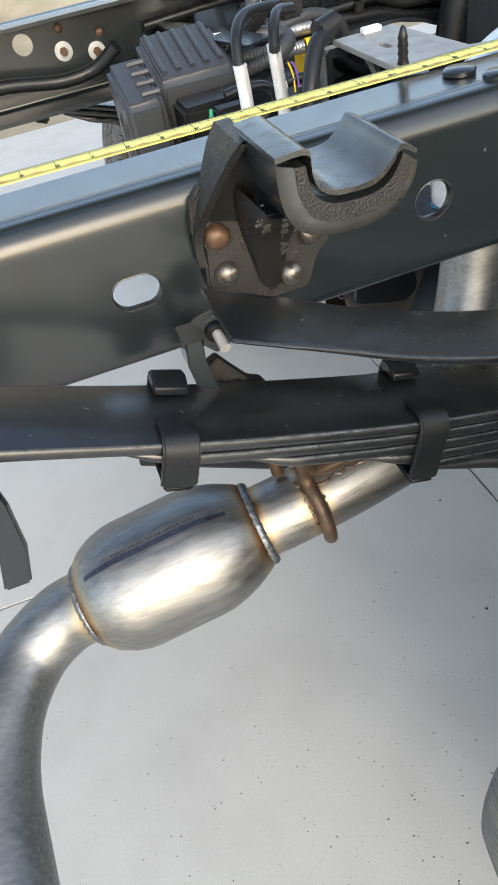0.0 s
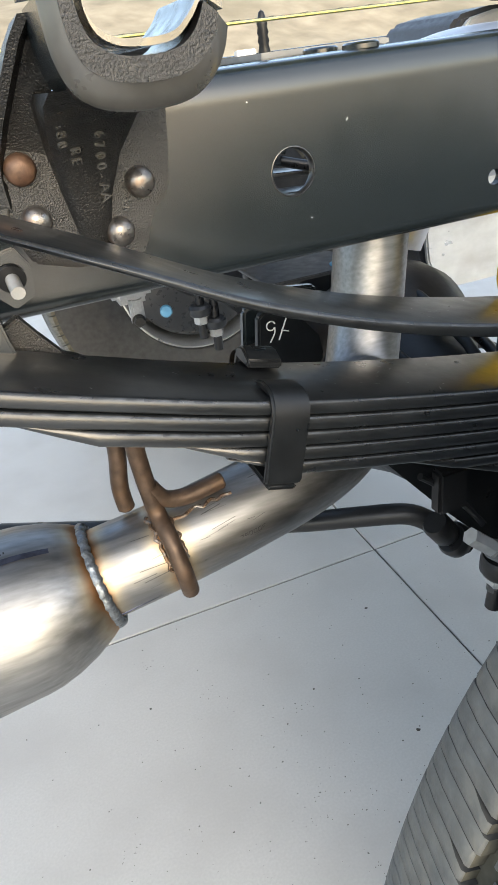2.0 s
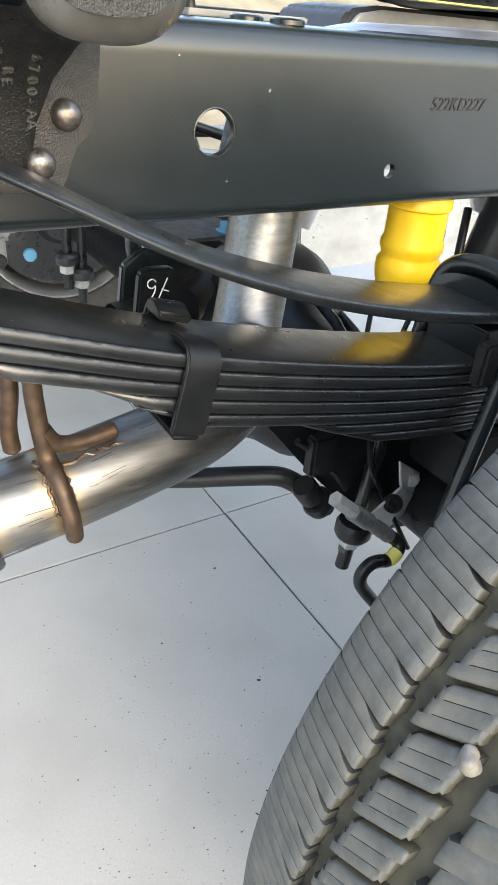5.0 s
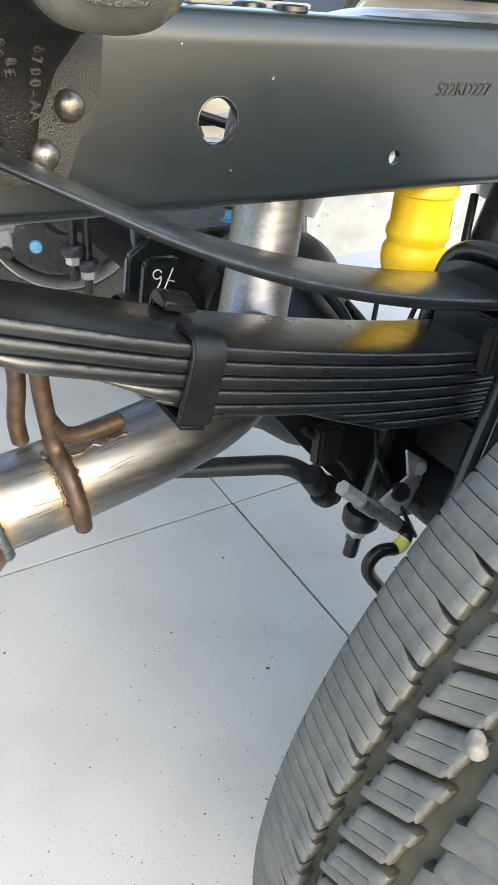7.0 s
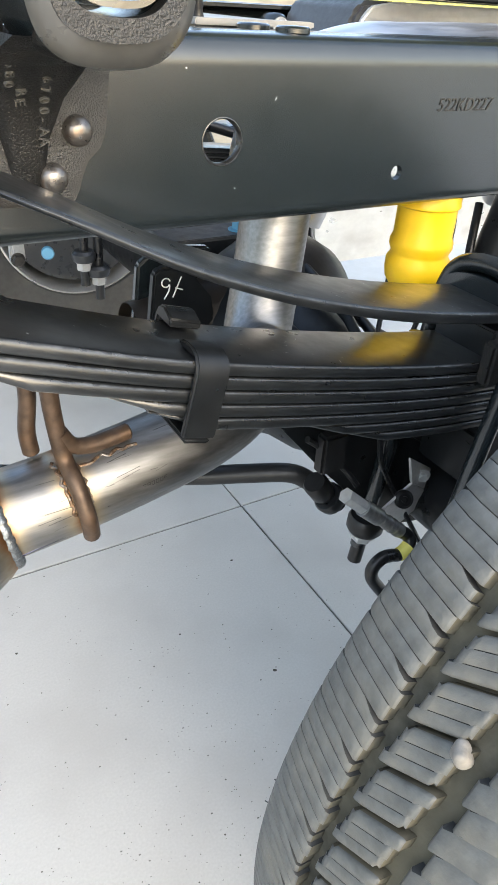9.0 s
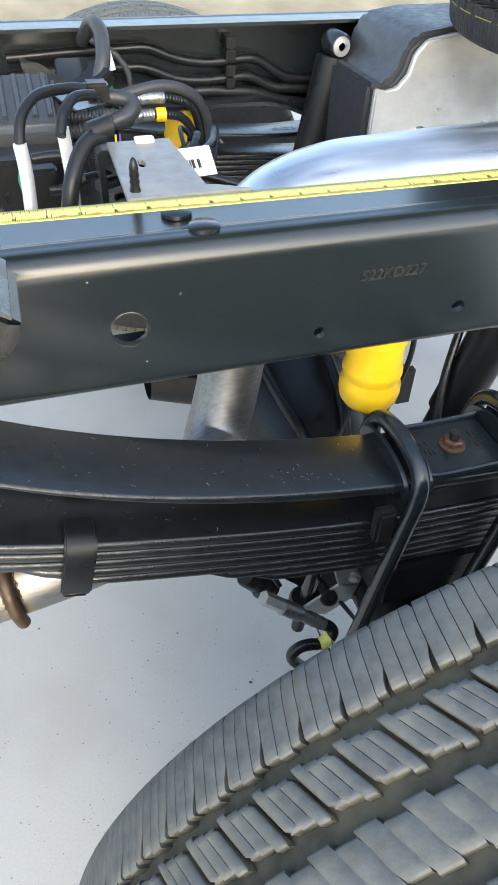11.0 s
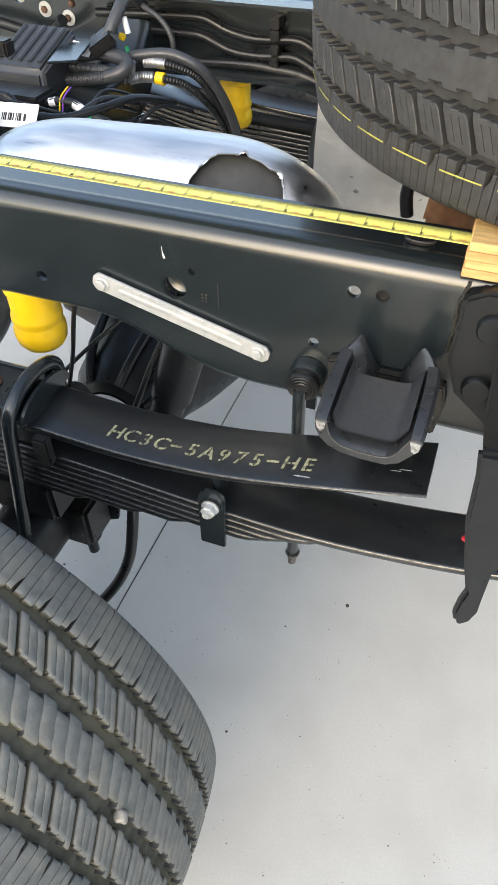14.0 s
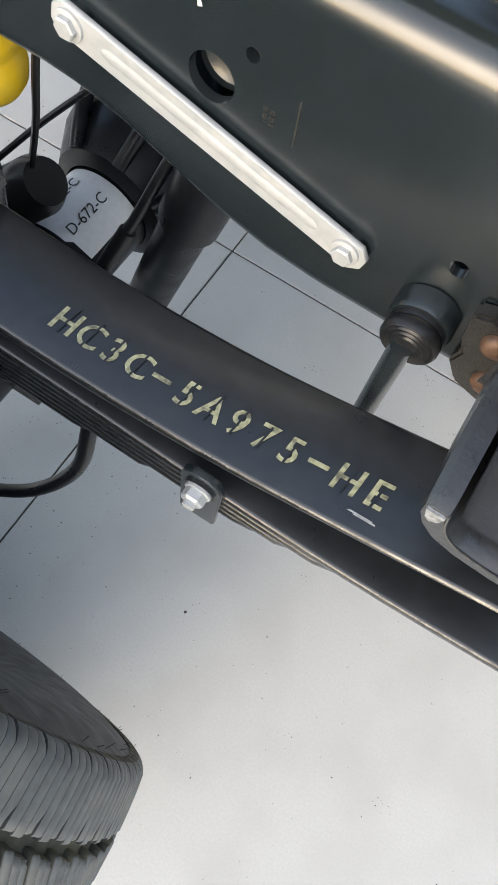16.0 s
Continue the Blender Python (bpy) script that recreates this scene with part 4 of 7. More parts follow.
# ---- galvanised strip bolted to the rail ----
strip = thing("support_strip", (0.5, 0, 0.735), "pale galvanised steel strip bolted across the rail", "bracket")
P0, P1 = Vector((0.409, 0, 0.758)), Vector((0.591, 0, 0.710))
d = (P1 - P0).normalized()
nrm = Vector((-d.z, 0, d.x))
loc = lambda u, v: (P0 + d * u + nrm * v)
LS = (P1 - P0).length
out = [loc(-0.012, 0.0045), (loc(-0.007, 0.0105)), loc(LS + 0.007, 0.0105), loc(LS + 0.013, 0.0045), loc(LS + 0.013, -0.0045), loc(LS + 0.007, -0.0105), loc(-0.007, -0.0105), loc(-0.012, -0.0045)]
bm = B()
plate(bm, [(p.x, p.z) for p in out], -0.0075, -0.0035)
flat = part("strip", bm, ZINC, strip, bevel=0.0006, segs=1)
bm = B()
prof = [(-0.0042, 0.0), (-0.0034, 0.0002), (-0.0024, 0.0006), (-0.0010, 0.0009), (0.0010, 0.0009), (0.0024, 0.0006), (0.0034, 0.0002), (0.0042, 0.0)]
rings = []
for u, k in ((0.020, 0.05), (0.0215, 0.6), (0.025, 1.0), (LS - 0.025, 1.0), (LS - 0.0215, 0.6), (LS - 0.020, 0.05)):
    rings.append([(loc(u, v * k).x, -0.0074 - h * k, loc(u, v * k).z) for v, h in prof])
extrude_profile(bm, rings)
part("pressed_bead", bm, ZINC, flat, smooth=60)
for p in (P0, P1):
    bm = B()
    hexhead(bm, (p.x, -0.0075, p.z), (0, -1, 0), 0.0066, 0.0040, 0.0090)
    lathe(bm, [(0, 0.0012), (0.0036, 0.0012), (0.0046, 0.0006), (0.0050, 0)], 24, aim((p.x, -0.0115, p.z), (0, -1, 0)))
    part("flange_bolt", bm, ZINC, strip, "zinc plated flange bolt", smooth=30)
    bm = B()
    lathe(bm, [(0, 0), (0.008, 0), (0.008, 0.0045), (0, 0.0045)], 20, aim((p.x, 0.0, p.z), (0, -1, 0)))
    part("spacer", bm, RAIL, strip)


# ---- spring hangers ----
def u_saddle(bm, outer, inner, y0, y1):
    """A U-shaped channel along y from an outer and an inner line in x and z."""
    loop = outer + inner[::-1]
    rings = []
    for y in (y0, y0 + 0.004, (y0 + y1) / 2, y1):
        rings.append([(x, y, z) for x, z in loop])
    vs = extrude_profile(bm, rings, True)
    k = len(loop)
    for ring in (vs[0], vs[-1]):
        for i in range(min(len(outer), len(inner)) - 1):
            bm.faces.new((ring[i], ring[i + 1], ring[k - 2 - i], ring[k - 1 - i]))
    return bm


def arc_line(pts, step=5):
    return [(p.x, p.z) for p in smooth_path([(x, 0, z) for x, z in pts], step)]


hanger = thing("front_spring_hanger", (-0.14, -0.02, 0.76), "black cast iron spring hanger riveted to the rail", "spring hanger", "spring hangers")
outline = [(-0.190, 0.842), (-0.199, 0.832), (-0.204, 0.809), (-0.197, 0.794), (-0.2005, 0.764), (-0.192, 0.746), (-0.165, 0.738), (-0.120, 0.738), (-0.1155, 0.746), (-0.1115, 0.757), (-0.1075, 0.765), (-0.0985, 0.773), (-0.0945, 0.782), (-0.0915, 0.800), (-0.088, 0.834), (-0.13, 0.842)]
bm = B()
plate(bm, outline, -0.0125, -0.0005)
part("base_plate", bm, CAST, hanger, bevel=0.002)
# tapered hollow column between plate and saddle
bm = B()
rings = []
for z, xa, xb, y in ((0.746, -0.158, -0.140, -0.0125), (0.752, -0.159, -0.138, -0.017), (0.78, -0.164, -0.133, -0.022), (0.805, -0.168, -0.124, -0.032), (0.825, -0.171, -0.114, -0.052), (0.836, -0.172, -0.104, -0.080), (0.842, -0.170, -0.099, -0.10)):
    rings.append([(xa, -0.011, z), (xa + 0.002, y + 0.004, z), (xa + 0.007, y, z), (xb - 0.007, y, z), (xb - 0.002, y + 0.004, z), (xb, -0.011, z)])
vs = extrude_profile(bm, rings)
bm.faces.new(vs[0])
part("column", bm, CAST, hanger, smooth=50)
# side web that rises to the saddle's back corner
bm = B()
rings = []
for x, y, z in ((-0.2035, -0.0127, 0.782), (-0.204, -0.014, 0.800), (-0.202, -0.018, 0.811), (-0.196, -0.028, 0.828), (-0.186, -0.042, 0.850), (-0.178, -0.054, 0.867), (-0.1705, -0.062, 0.8780)):
    rings.append([(x, -0.006, z), (x, y, z), (x + 0.006, y - 0.002, z), (x + 0.010, y + 0.008, z), (-0.164, y + 0.004, z), (-0.160, y - 0.004, z), (-0.160, -0.006, z)])
vs = extrude_profile(bm, rings, True)
bm.faces.new(vs[0]), bm.faces.new(vs[-1])
part("side_web", bm, CAST, hanger, smooth=50)
OUT = arc_line([(-0.1665, 0.880), (-0.1655, 0.858), (-0.160, 0.842), (-0.150, 0.8335), (-0.135, 0.8295), (-0.115, 0.829), (-0.100, 0.832), (-0.089, 0.8395), (-0.0825, 0.849), (-0.0795, 0.859)])
INN = arc_line([(-0.1525, 0.879), (-0.1510, 0.868), (-0.1475, 0.860), (-0.141, 0.8550), (-0.132, 0.8525), (-0.117, 0.8520), (-0.107, 0.8540), (-0.1005, 0.8585), (-0.0965, 0.864), (-0.0935, 0.8705)])
LIP = [(a[0] * 0.47 + c[0] * 0.53, a[1] * 0.47 + c[1] * 0.53) for a, c in zip(OUT, INN)]
bm = B()
u_saddle(bm, OUT, INN, -0.114, -0.050)
part("saddle", bm, RAIL, hanger, smooth=50)
bm = B()
extrude_profile(bm, [[(x, -0.114, z) for x, z in OUT], [(x, -0.1185, z) for x, z in [(a[0] * 0.93 + c[0] * 0.07, a[1] * 0.93 + c[1] * 0.07) for a, c in zip(OUT, INN)]], [(x, -0.1245, z) for x, z in LIP]])
part("outer_lip", bm, LIPMAT, hanger, "smooth rounded outer lip of the saddle", smooth=60)
bm = B()
u_saddle(bm, LIP, INN, -0.1255, -0.114)
part("cut_face", bm, CAST, hanger, "rough grainy front face of the saddle", smooth=50)
PAD = arc_line([(-0.1690, 0.8835), (-0.1500, 0.8835), (-0.1482, 0.872), (-0.1452, 0.8635), (-0.1395, 0.8587), (-0.131, 0.8562), (-0.117, 0.8557), (-0.108, 0.8575), (-0.1025, 0.8615), (-0.0985, 0.8655), (-0.0930, 0.8715), (-0.0840, 0.8665)])
PADI = [(x, z + 0.0032) for x, z in PAD]
bm = B()
u_saddle(bm, PAD, PADI, -0.1235, -0.049)
part("wear_pad", bm, PADMAT, hanger, "smooth grey liner lying in the saddle", smooth=50)
for (x, z), mt in (((-0.186, 0.803), RUSTRIVET), ((-0.184, 0.772), RIVET), ((-0.1335, 0.756), RIVET), ((-0.1145, 0.7845), RIVET)):
    bm = B()
    domed(bm, (x, -0.0125, z), (0, -1, 0), 0.0098, 0.0095)
    part("rivet", bm, mt, hanger)
# raised letters take the pale lip colour in place of their lit edges
for word, x, z, size in (("A 6700-AA", -0.1425, 0.831, 0.0088), ("RE", -0.1570, 0.812, 0.0088), ("5580", -0.1640, 0.833, 0.0082)):
    for k, ch in enumerate(word):
        if ch == " ":
            continue
        zz = z - k * size * 0.68
        y = float(np.interp(zz, [0.746, 0.752, 0.78, 0.805, 0.825], [-0.0125, -0.017, -0.022, -0.032, -0.052]))
        y2 = float(np.interp(zz - 0.006, [0.746, 0.752, 0.78, 0.805, 0.825], [-0.0125, -0.017, -0.022, -0.032, -0.052]))
        lean = math.degrees(math.atan2(y2 - y, 0.006))
        writing(ch, size, pose(x, y - 0.0006, zz, 90 + lean) @ pose(0, 0, 0, 0, 0, -84), LIPMAT, hanger, "raised_letter", depth=0.0011)

rear = thing("rear_spring_hanger", (0.735, -0.02, 0.69), "black cast iron rear spring hanger with a U saddle", "spring hanger", "spring hangers")
bm = B()
plate(bm, [(0.700, 0.722), (0.680, 0.728), (0.669, 0.724), (0.672, 0.700), (0.676, 0.690), (0.673, 0.678), (0.683, 0.662), (0.70, 0.656), (0.79, 0.656), (0.795, 0.700), (0.79, 0.722)], -0.0125, -0.0005)
part("base_plate", bm, CAST, rear, bevel=0.002)
# a cast U with sloping side walls, open behind between two ears
SADDLE = ((-0.134, 0.689, 0.784, 0.0105, 0.757, 0.7585), (-0.128, 0.688, 0.7850, 0.0115, 0.760, 0.762), (-0.095, 0.687, 0.7855, 0.0120, 0.7645, 0.7655), (-0.062, 0.687, 0.7850, 0.0120, 0.7690, 0.7690), (-0.047, 0.689, 0.783, 0.0115, 0.772, 0.7715))
rings = []
for y, xl, xr, w, zl, zr in SADDLE:
    lip = 0.0 if y < -0.13 else 0.0035
    outer = [(xl, zl - 0.003), (xl + 0.001, 0.745), (0.6945, 0.7355), (0.703, 0.7270), (0.716, 0.7220), (0.735, 0.7200), (0.756, 0.7205), (0.7675, 0.7265), (0.7755, 0.7370), (xr - 0.001, 0.749), (xr, zr - 0.003)]
    inner = [(xr - 0.003, zr), (xr - w, zr - 0.001), (0.7690, 0.7480 + lip), (0.7640, 0.7380 + lip), (0.7555, 0.7295 + lip), (0.736, 0.7280 + lip), (0.7175, 0.7300 + lip), (0.7085, 0.7350 + lip), (0.7025, 0.7440 + lip), (xl + w, zl - 0.001), (xl + 0.003, zl)]
    rings.append([(x, y, z) for x, z in outer + inner])
bm = B()
vs = extrude_profile(bm, rings, True)
for ring in (vs[0], vs[-1]):
    k = len(ring)
    for i in range(k // 2 - 1):
        bm.faces.new((ring[i], ring[i + 1], ring[k - 2 - i], ring[k - 1 - i]))
part("saddle", bm, CAST2, rear, smooth=35)
bm = B()
k = len(rings[0])
edge = [Vector(p) + Vector((0, -0.0004, 0.0004)) for p in rings[0][k // 2 + 1:k - 1]]
tube(bm, [tuple(p) for p in edge], 0.0008, 6, 3)
part("worn_edge", bm, CUT, rear, "thin worn edge along the saddle's front", smooth=60)
# the ears: thick tapering cheeks that run back to the rail
for sgn, xo, xi, tip in ((1, 0.689, 0.7005, 0.7035), (-1, 0.783, 0.7715, 0.7650)):
    bm = B()
    stations = ((-0.047, xo, xi + sgn * 0.002, 0.772, 0.7235), (-0.040, xo + sgn * 0.004, xi + sgn * 0.0075, 0.7765, 0.722), (-0.033, tip - sgn * 0.0055, tip + sgn * 0.0060, 0.7795, 0.720), (-0.029, tip - sgn * 0.0050, tip + sgn * 0.0065, 0.7775, 0.718), (-0.024, tip - sgn * 0.006, tip + sgn * 0.009, 0.768, 0.716), (-0.012, tip - sgn * 0.008, tip + sgn * 0.012, 0.748, 0.712), (-0.001, tip - sgn * 0.010, tip + sgn * 0.014, 0.735, 0.708))
    ears = []
    for y, a, c, zt, zb in stations:
        m_ = (a + c) / 2
        ears.append([(a - sgn * 0.002, y, zb), (a, y, (zt + zb) / 2), (a + sgn * 0.001, y, zt - 0.006), (m_ - sgn * 0.0025, y, zt - 0.0012), (m_, y, zt), (m_ + sgn * 0.0025, y, zt - 0.0016), (c, y, zt - 0.008), (c + sgn * 0.006, y, (zt + zb) / 2), (c + sgn * 0.008, y, zb)])
    vs = extrude_profile(bm, ears, True)
    bm.faces.new(vs[0]), bm.faces.new(vs[-1])
    part("ear", bm, CAST2, rear, smooth=45)
for x0, x1, z0, z1 in ((0.6900, 0.6985, 0.7440, 0.7545), (0.7735, 0.7820, 0.7430, 0.7560)):
    bm = B()
    plate(bm, [(x0, z1), (x0 + 0.002, z0 + 0.003), (x0 + 0.005, z0), (x1, z0 + 0.004), (x1 + 0.0006, z1)], -0.1356, -0.1341)
    part("bare_cut", bm, BARE, rear, "bare filed metal on the saddle tip")
bm = B()
box(bm, 0.708, 0.760, -0.10, -0.050, 0.692, 0.7215)
part("neck", bm, CAST2, rear, bevel=0.006)
LINE_UP = [(0.7030, 0.7600), (0.7045, 0.753), (0.7065, 0.7475), (0.711, 0.7450), (0.720, 0.7440), (0.738, 0.7438), (0.753, 0.7443), (0.760, 0.7465), (0.7630, 0.7505), (0.7665, 0.7560), (0.7700, 0.7620)]
bm = B()
rings = []
for y, up in ((-0.127, 0.0), (-0.10, 0.002), (-0.075, 0.004), (-0.052, 0.006), (-0.046, 0.0)):
    lift = [(x, z + (up if z > 0.75 else 0.0)) for x, z in LINE_UP]
    rings.append([(x, y, z) for x, z in lift] + [(x, y, z - 0.0022) for x, z in lift[::-1]])
vs = extrude_profile(bm, rings, True)
part("wear_pad", bm, GREYPLASTIC, rear, "dull black liner in the saddle", smooth=50)
for x, z in ((0.689, 0.711), (0.698, 0.678)):
    bm = B()
    domed(bm, (x, -0.0125, z), (0, -1, 0), 0.0085, 0.006)
    part("rivet", bm, RUSTRIVET, rear, "rusty rivet head")

stop = thing("rubber_stop", (0.648, -0.02, 0.69), "round black rubber stop with ringed end on the rail", "rubber stop")
bm = B()
lathe(bm, [(0, 0), (0.0200, 0), (0.0200, 0.012), (0.0188, 0.015), (0.0165, 0.015)], 32, aim((0.648, 0.0, 0.694), (0, -1, -0.06)))
part("cup", bm, RAIL, stop)
bm = B()
lathe(bm, [(0.0165, 0.010), (0.0172, 0.016), (0.0165, 0.0185), (0.0182, 0.021), (0.0182, 0.026), (0.0168, 0.0285), (0.0148, 0.0276), (0.0138, 0.0287), (0.011, 0.0278), (0.010, 0.0289), (0.0072, 0.0280), (0.006, 0.0290), (0.003, 0.0282), (0, 0.0289)], 32, aim((0.648, 0.0, 0.694), (0, -1, -0.06)))
part("ringed_end", bm, HOSE, stop, "dark grey rubber face with fine rings")
link = thing("tie_rod", (0.649, -0.026, 0.5), "slim black vertical rod with a nut at its lower end", "rod")
bm = B()
tube(bm, [(0.646, -0.028, 0.690), (0.650, -0.025, 0.395)], 0.0075, 14, 1)
part("rod", bm, RAIL, link)
bm = B()
hexhead(bm, (0.650, -0.025, 0.396), (0, 0, -1), 0.0085, 0.008, 0.0100)
tube(bm, [(0.650, -0.025, 0.39), (0.650, -0.025, 0.372)], 0.0055, 10, 1)
part("end_nut", bm, RIVET, link)

shack = thing("rear_hanger_plate", (0.85, -0.05, 0.7), "black cast rear hanger with large round bolt heads", "spring hanger", "spring hangers")
bm = B()
plate(bm, [(0.787, 0.829), (0.806, 0.840), (0.98, 0.840), (0.98, 0.645), (0.862, 0.645), (0.838, 0.690), (0.800, 0.722), (0.786, 0.760)], -0.020, -0.001)
part("base_plate", bm, SATIN, shack, bevel=0.0035)
for x, z in ((0.818, 0.806), (0.819, 0.737), (0.90, 0.80), (0.90, 0.74)):
    bm = B()
    lathe(bm, [(0, 0), (0.0145, 0), (0.0145, 0.005), (0.0125, 0.0078), (0, 0.008)], 28, aim((x, -0.020, z), (0, -1, 0)))
    part("round_bolt_head", bm, SATIN, shack)
bm = B()
weld = random.Random(4)
tube(bm, [(0.7845 + weld.uniform(-0.0012, 0.0012) + 0.00035 * max(0, k - 14) ** 1.6, -0.0015 - 0.0004 * (k % 2), 0.757 + 0.0042 * k) for k in range(20)], 0.0016, 8, 2)
part("weld_bead", bm, CASTEDGE, shack, "rough grey weld along the plate edge")
for y in (-0.170, -0.030):
    bm = B()
    plate(bm, [(0.824, 0.80), (0.98, 0.82), (0.98, 0.70), (0.900, 0.690), (0.868, 0.665), (0.869, 0.620), (0.870, 0.596), (0.866, 0.577), (0.860, 0.570), (0.853, 0.572), (0.849, 0.586), (0.850, 0.606), (0.853, 0.625), (0.843, 0.665), (0.832, 0.720), (0.828, 0.774)], y - 0.006, y + 0.006)
    part("cheek_plate", bm, SATIN, shack, bevel=0.004)
bm = B()
box(bm, 0.865, 0.98, -0.165, -0.02, 0.79, 0.80)
part("cap_plate", bm, RAIL, shack, bevel=0.002)
bm = B()
domed(bm, (0.848, -0.09, main_z(0.848) + 0.0015), (0, 0, 1), 0.0035, 0.0006)
part("red_dot", bm, REDDOT, spring, "small red paint dot")

# ---- stencilled letters along the overload leaf ----
STEN = "HC3C-5A975-HE"
xs = [0.4555 + k * 0.0186 for k in range(len(STEN))]
for ch, x in zip(STEN, xs):
    slope = math.degrees(math.atan2(over_z(x + 0.02) - over_z(x), 0.02))
    m = pose(x, -0.110, over_z(x) + 0.0006, 0, -slope, 0)
    if ch == "-":
        bm = B()
        box(bm, -0.0068, 0.0068, 0.0075, 0.0105, -0.0001, 0.0001, m)
        part("stencil_dash", bm, STENCIL, overload, smooth=0)
        continue
    writing(ch, 0.026, m, STENCIL, overload, "stencil_letter", shear=0.1, depth=0.0001, align="CENTER", bold=0.0002)
bm = B()
for k, x in enumerate(xs):
    if STEN[k] == "-":
        continue
    sl = (over_z(x + 0.02) - over_z(x)) / 0.02
    bm.faces.new([bm.verts.new((x + a + 0.12 * (b + 0.0075), b - 0.1025, over_z(x) + sl * a + 0.0011)) for a, b in ((-0.0008, -0.008), (0.0008, -0.008), (0.0010, 0.014), (-0.0006, 0.014))])
part("stencil_bridge", bm, SPRING, overload, smooth=0)["kind"] = "stuff"
bm = B()
for x, y, l in ((0.668, -0.1180, 0.016), (0.672, -0.1190, 0.014), (0.76, -0.10, 0.010), (0.768, -0.098, 0.012)):
    sl = (over_z(x + l) - over_z(x)) / l
    bm.faces.new([bm.verts.new((x + a, y + b, over_z(x) + sl * a + 0.0005)) for a, b in ((0, 0), (l, -0.0008), (l, 0.0002), (0.002, 0.001))])
part("scratched_patch", bm, SCRATCH, overload, "fresh pale scratches", smooth=0)["kind"] = "stuff"
bm = B()
fleck = random.Random(21)
for k in range(46):
    x, y = fleck.uniform(-0.20, 0.34), fleck.uniform(-0.140, -0.066)
    if k % 3 == 0:
        x, y = 0.12 + fleck.gauss(0, 0.02), -0.108 + fleck.gauss(0, 0.008)
    n, w, a = fleck.choice((0.0005, 0.0007, 0.0009, 0.0018)), fleck.uniform(0.0002, 0.0005), fleck.uniform(-0.9, 0.9)
    sl = (over_z(x + 0.004) - over_z(x)) / 0.004
    ring = [(n * u * math.cos(a) - w * v * math.sin(a), n * u * math.sin(a) + w * v * math.cos(a)) for u, v in ((-1, 0), (0.2, -1), (1, 0.3), (-0.2, 1))]
    bm.faces.new([bm.verts.new((x + p, y + q, over_z(x) + sl * p + 0.0004)) for p, q in ring])
part("paint_flecks", bm, SCRATCH, overload, "small pale chips in the paint", smooth=0)["kind"] = "stuff"
bm = B()
r2 = random.Random(8)
for k in range(54):
    top, x = (over_z, r2.uniform(-0.19, 0.2)) if k % 2 else (main_z, r2.uniform(-0.36, 0.1))
    y, l = r2.uniform(-0.125, -0.06), r2.uniform(0.0006, 0.005)
    w = r2.uniform(0.0002, 0.0006)
    a = r2.uniform(-1.2, 1.2)
    z = top(x) + 0.0006
    sl = (top(x + 0.004) - top(x)) / 0.004
    bm.faces.new([bm.verts.new((x + p * math.cos(a) - q * math.sin(a), y + p * math.sin(a) + q * math.cos(a), z + sl * (p * math.cos(a) - q * math.sin(a)))) for p, q in ((0, 0), (l, 0), (l, w), (0, w))])
part("paint_chips", bm, SCRATCH, spring, smooth=0)["kind"] = "stuff"


# ---- bolted clamp on the rear of the pack ----
clamp = thing("spring_clamp", (0.585, -0.13, 0.56), "black plate clamp with a bright bolt across the leaves", "clamp")
bm = B()
plate(bm, [(0.568, 0.524), (0.598, 0.524), (0.600, 0.600), (0.598, 0.610), (0.590, 0.617), (0.578, 0.617), (0.570, 0.610), (0.568, 0.600)], Y0 - 0.0065, Y0 - 0.001)
part("plate", bm, RAIL, clamp, bevel=0.001)
bm = B()
box(bm, 0.580, 0.588, -0.12, -0.06, 0.600, 0.627)
part("tongue", bm, RAIL, clamp)
bm = B()
lathe(bm, [(0, 0), (0.0115, 0), (0.0115, 0.002), (0, 0.002)], 24, aim((0.584, Y0 - 0.0065, 0.594), (0, -1, 0)))
part("washer", bm, HOSE, clamp)
bm = B()
hexhead(bm, (0.584, Y0 - 0.0085, 0.594), (0, -1, 0), 0.0085, 0.008, 0.010)
part("nut", bm, ZINC, clamp, "bright zinc nut", smooth=30)
bm = B()
tube(bm, [(0.584, Y0 - 0.015, 0.594), (0.584, Y0 - 0.022, 0.594)], 0.0045, 14, 1)
part("bolt_end", bm, ZINC, clamp)

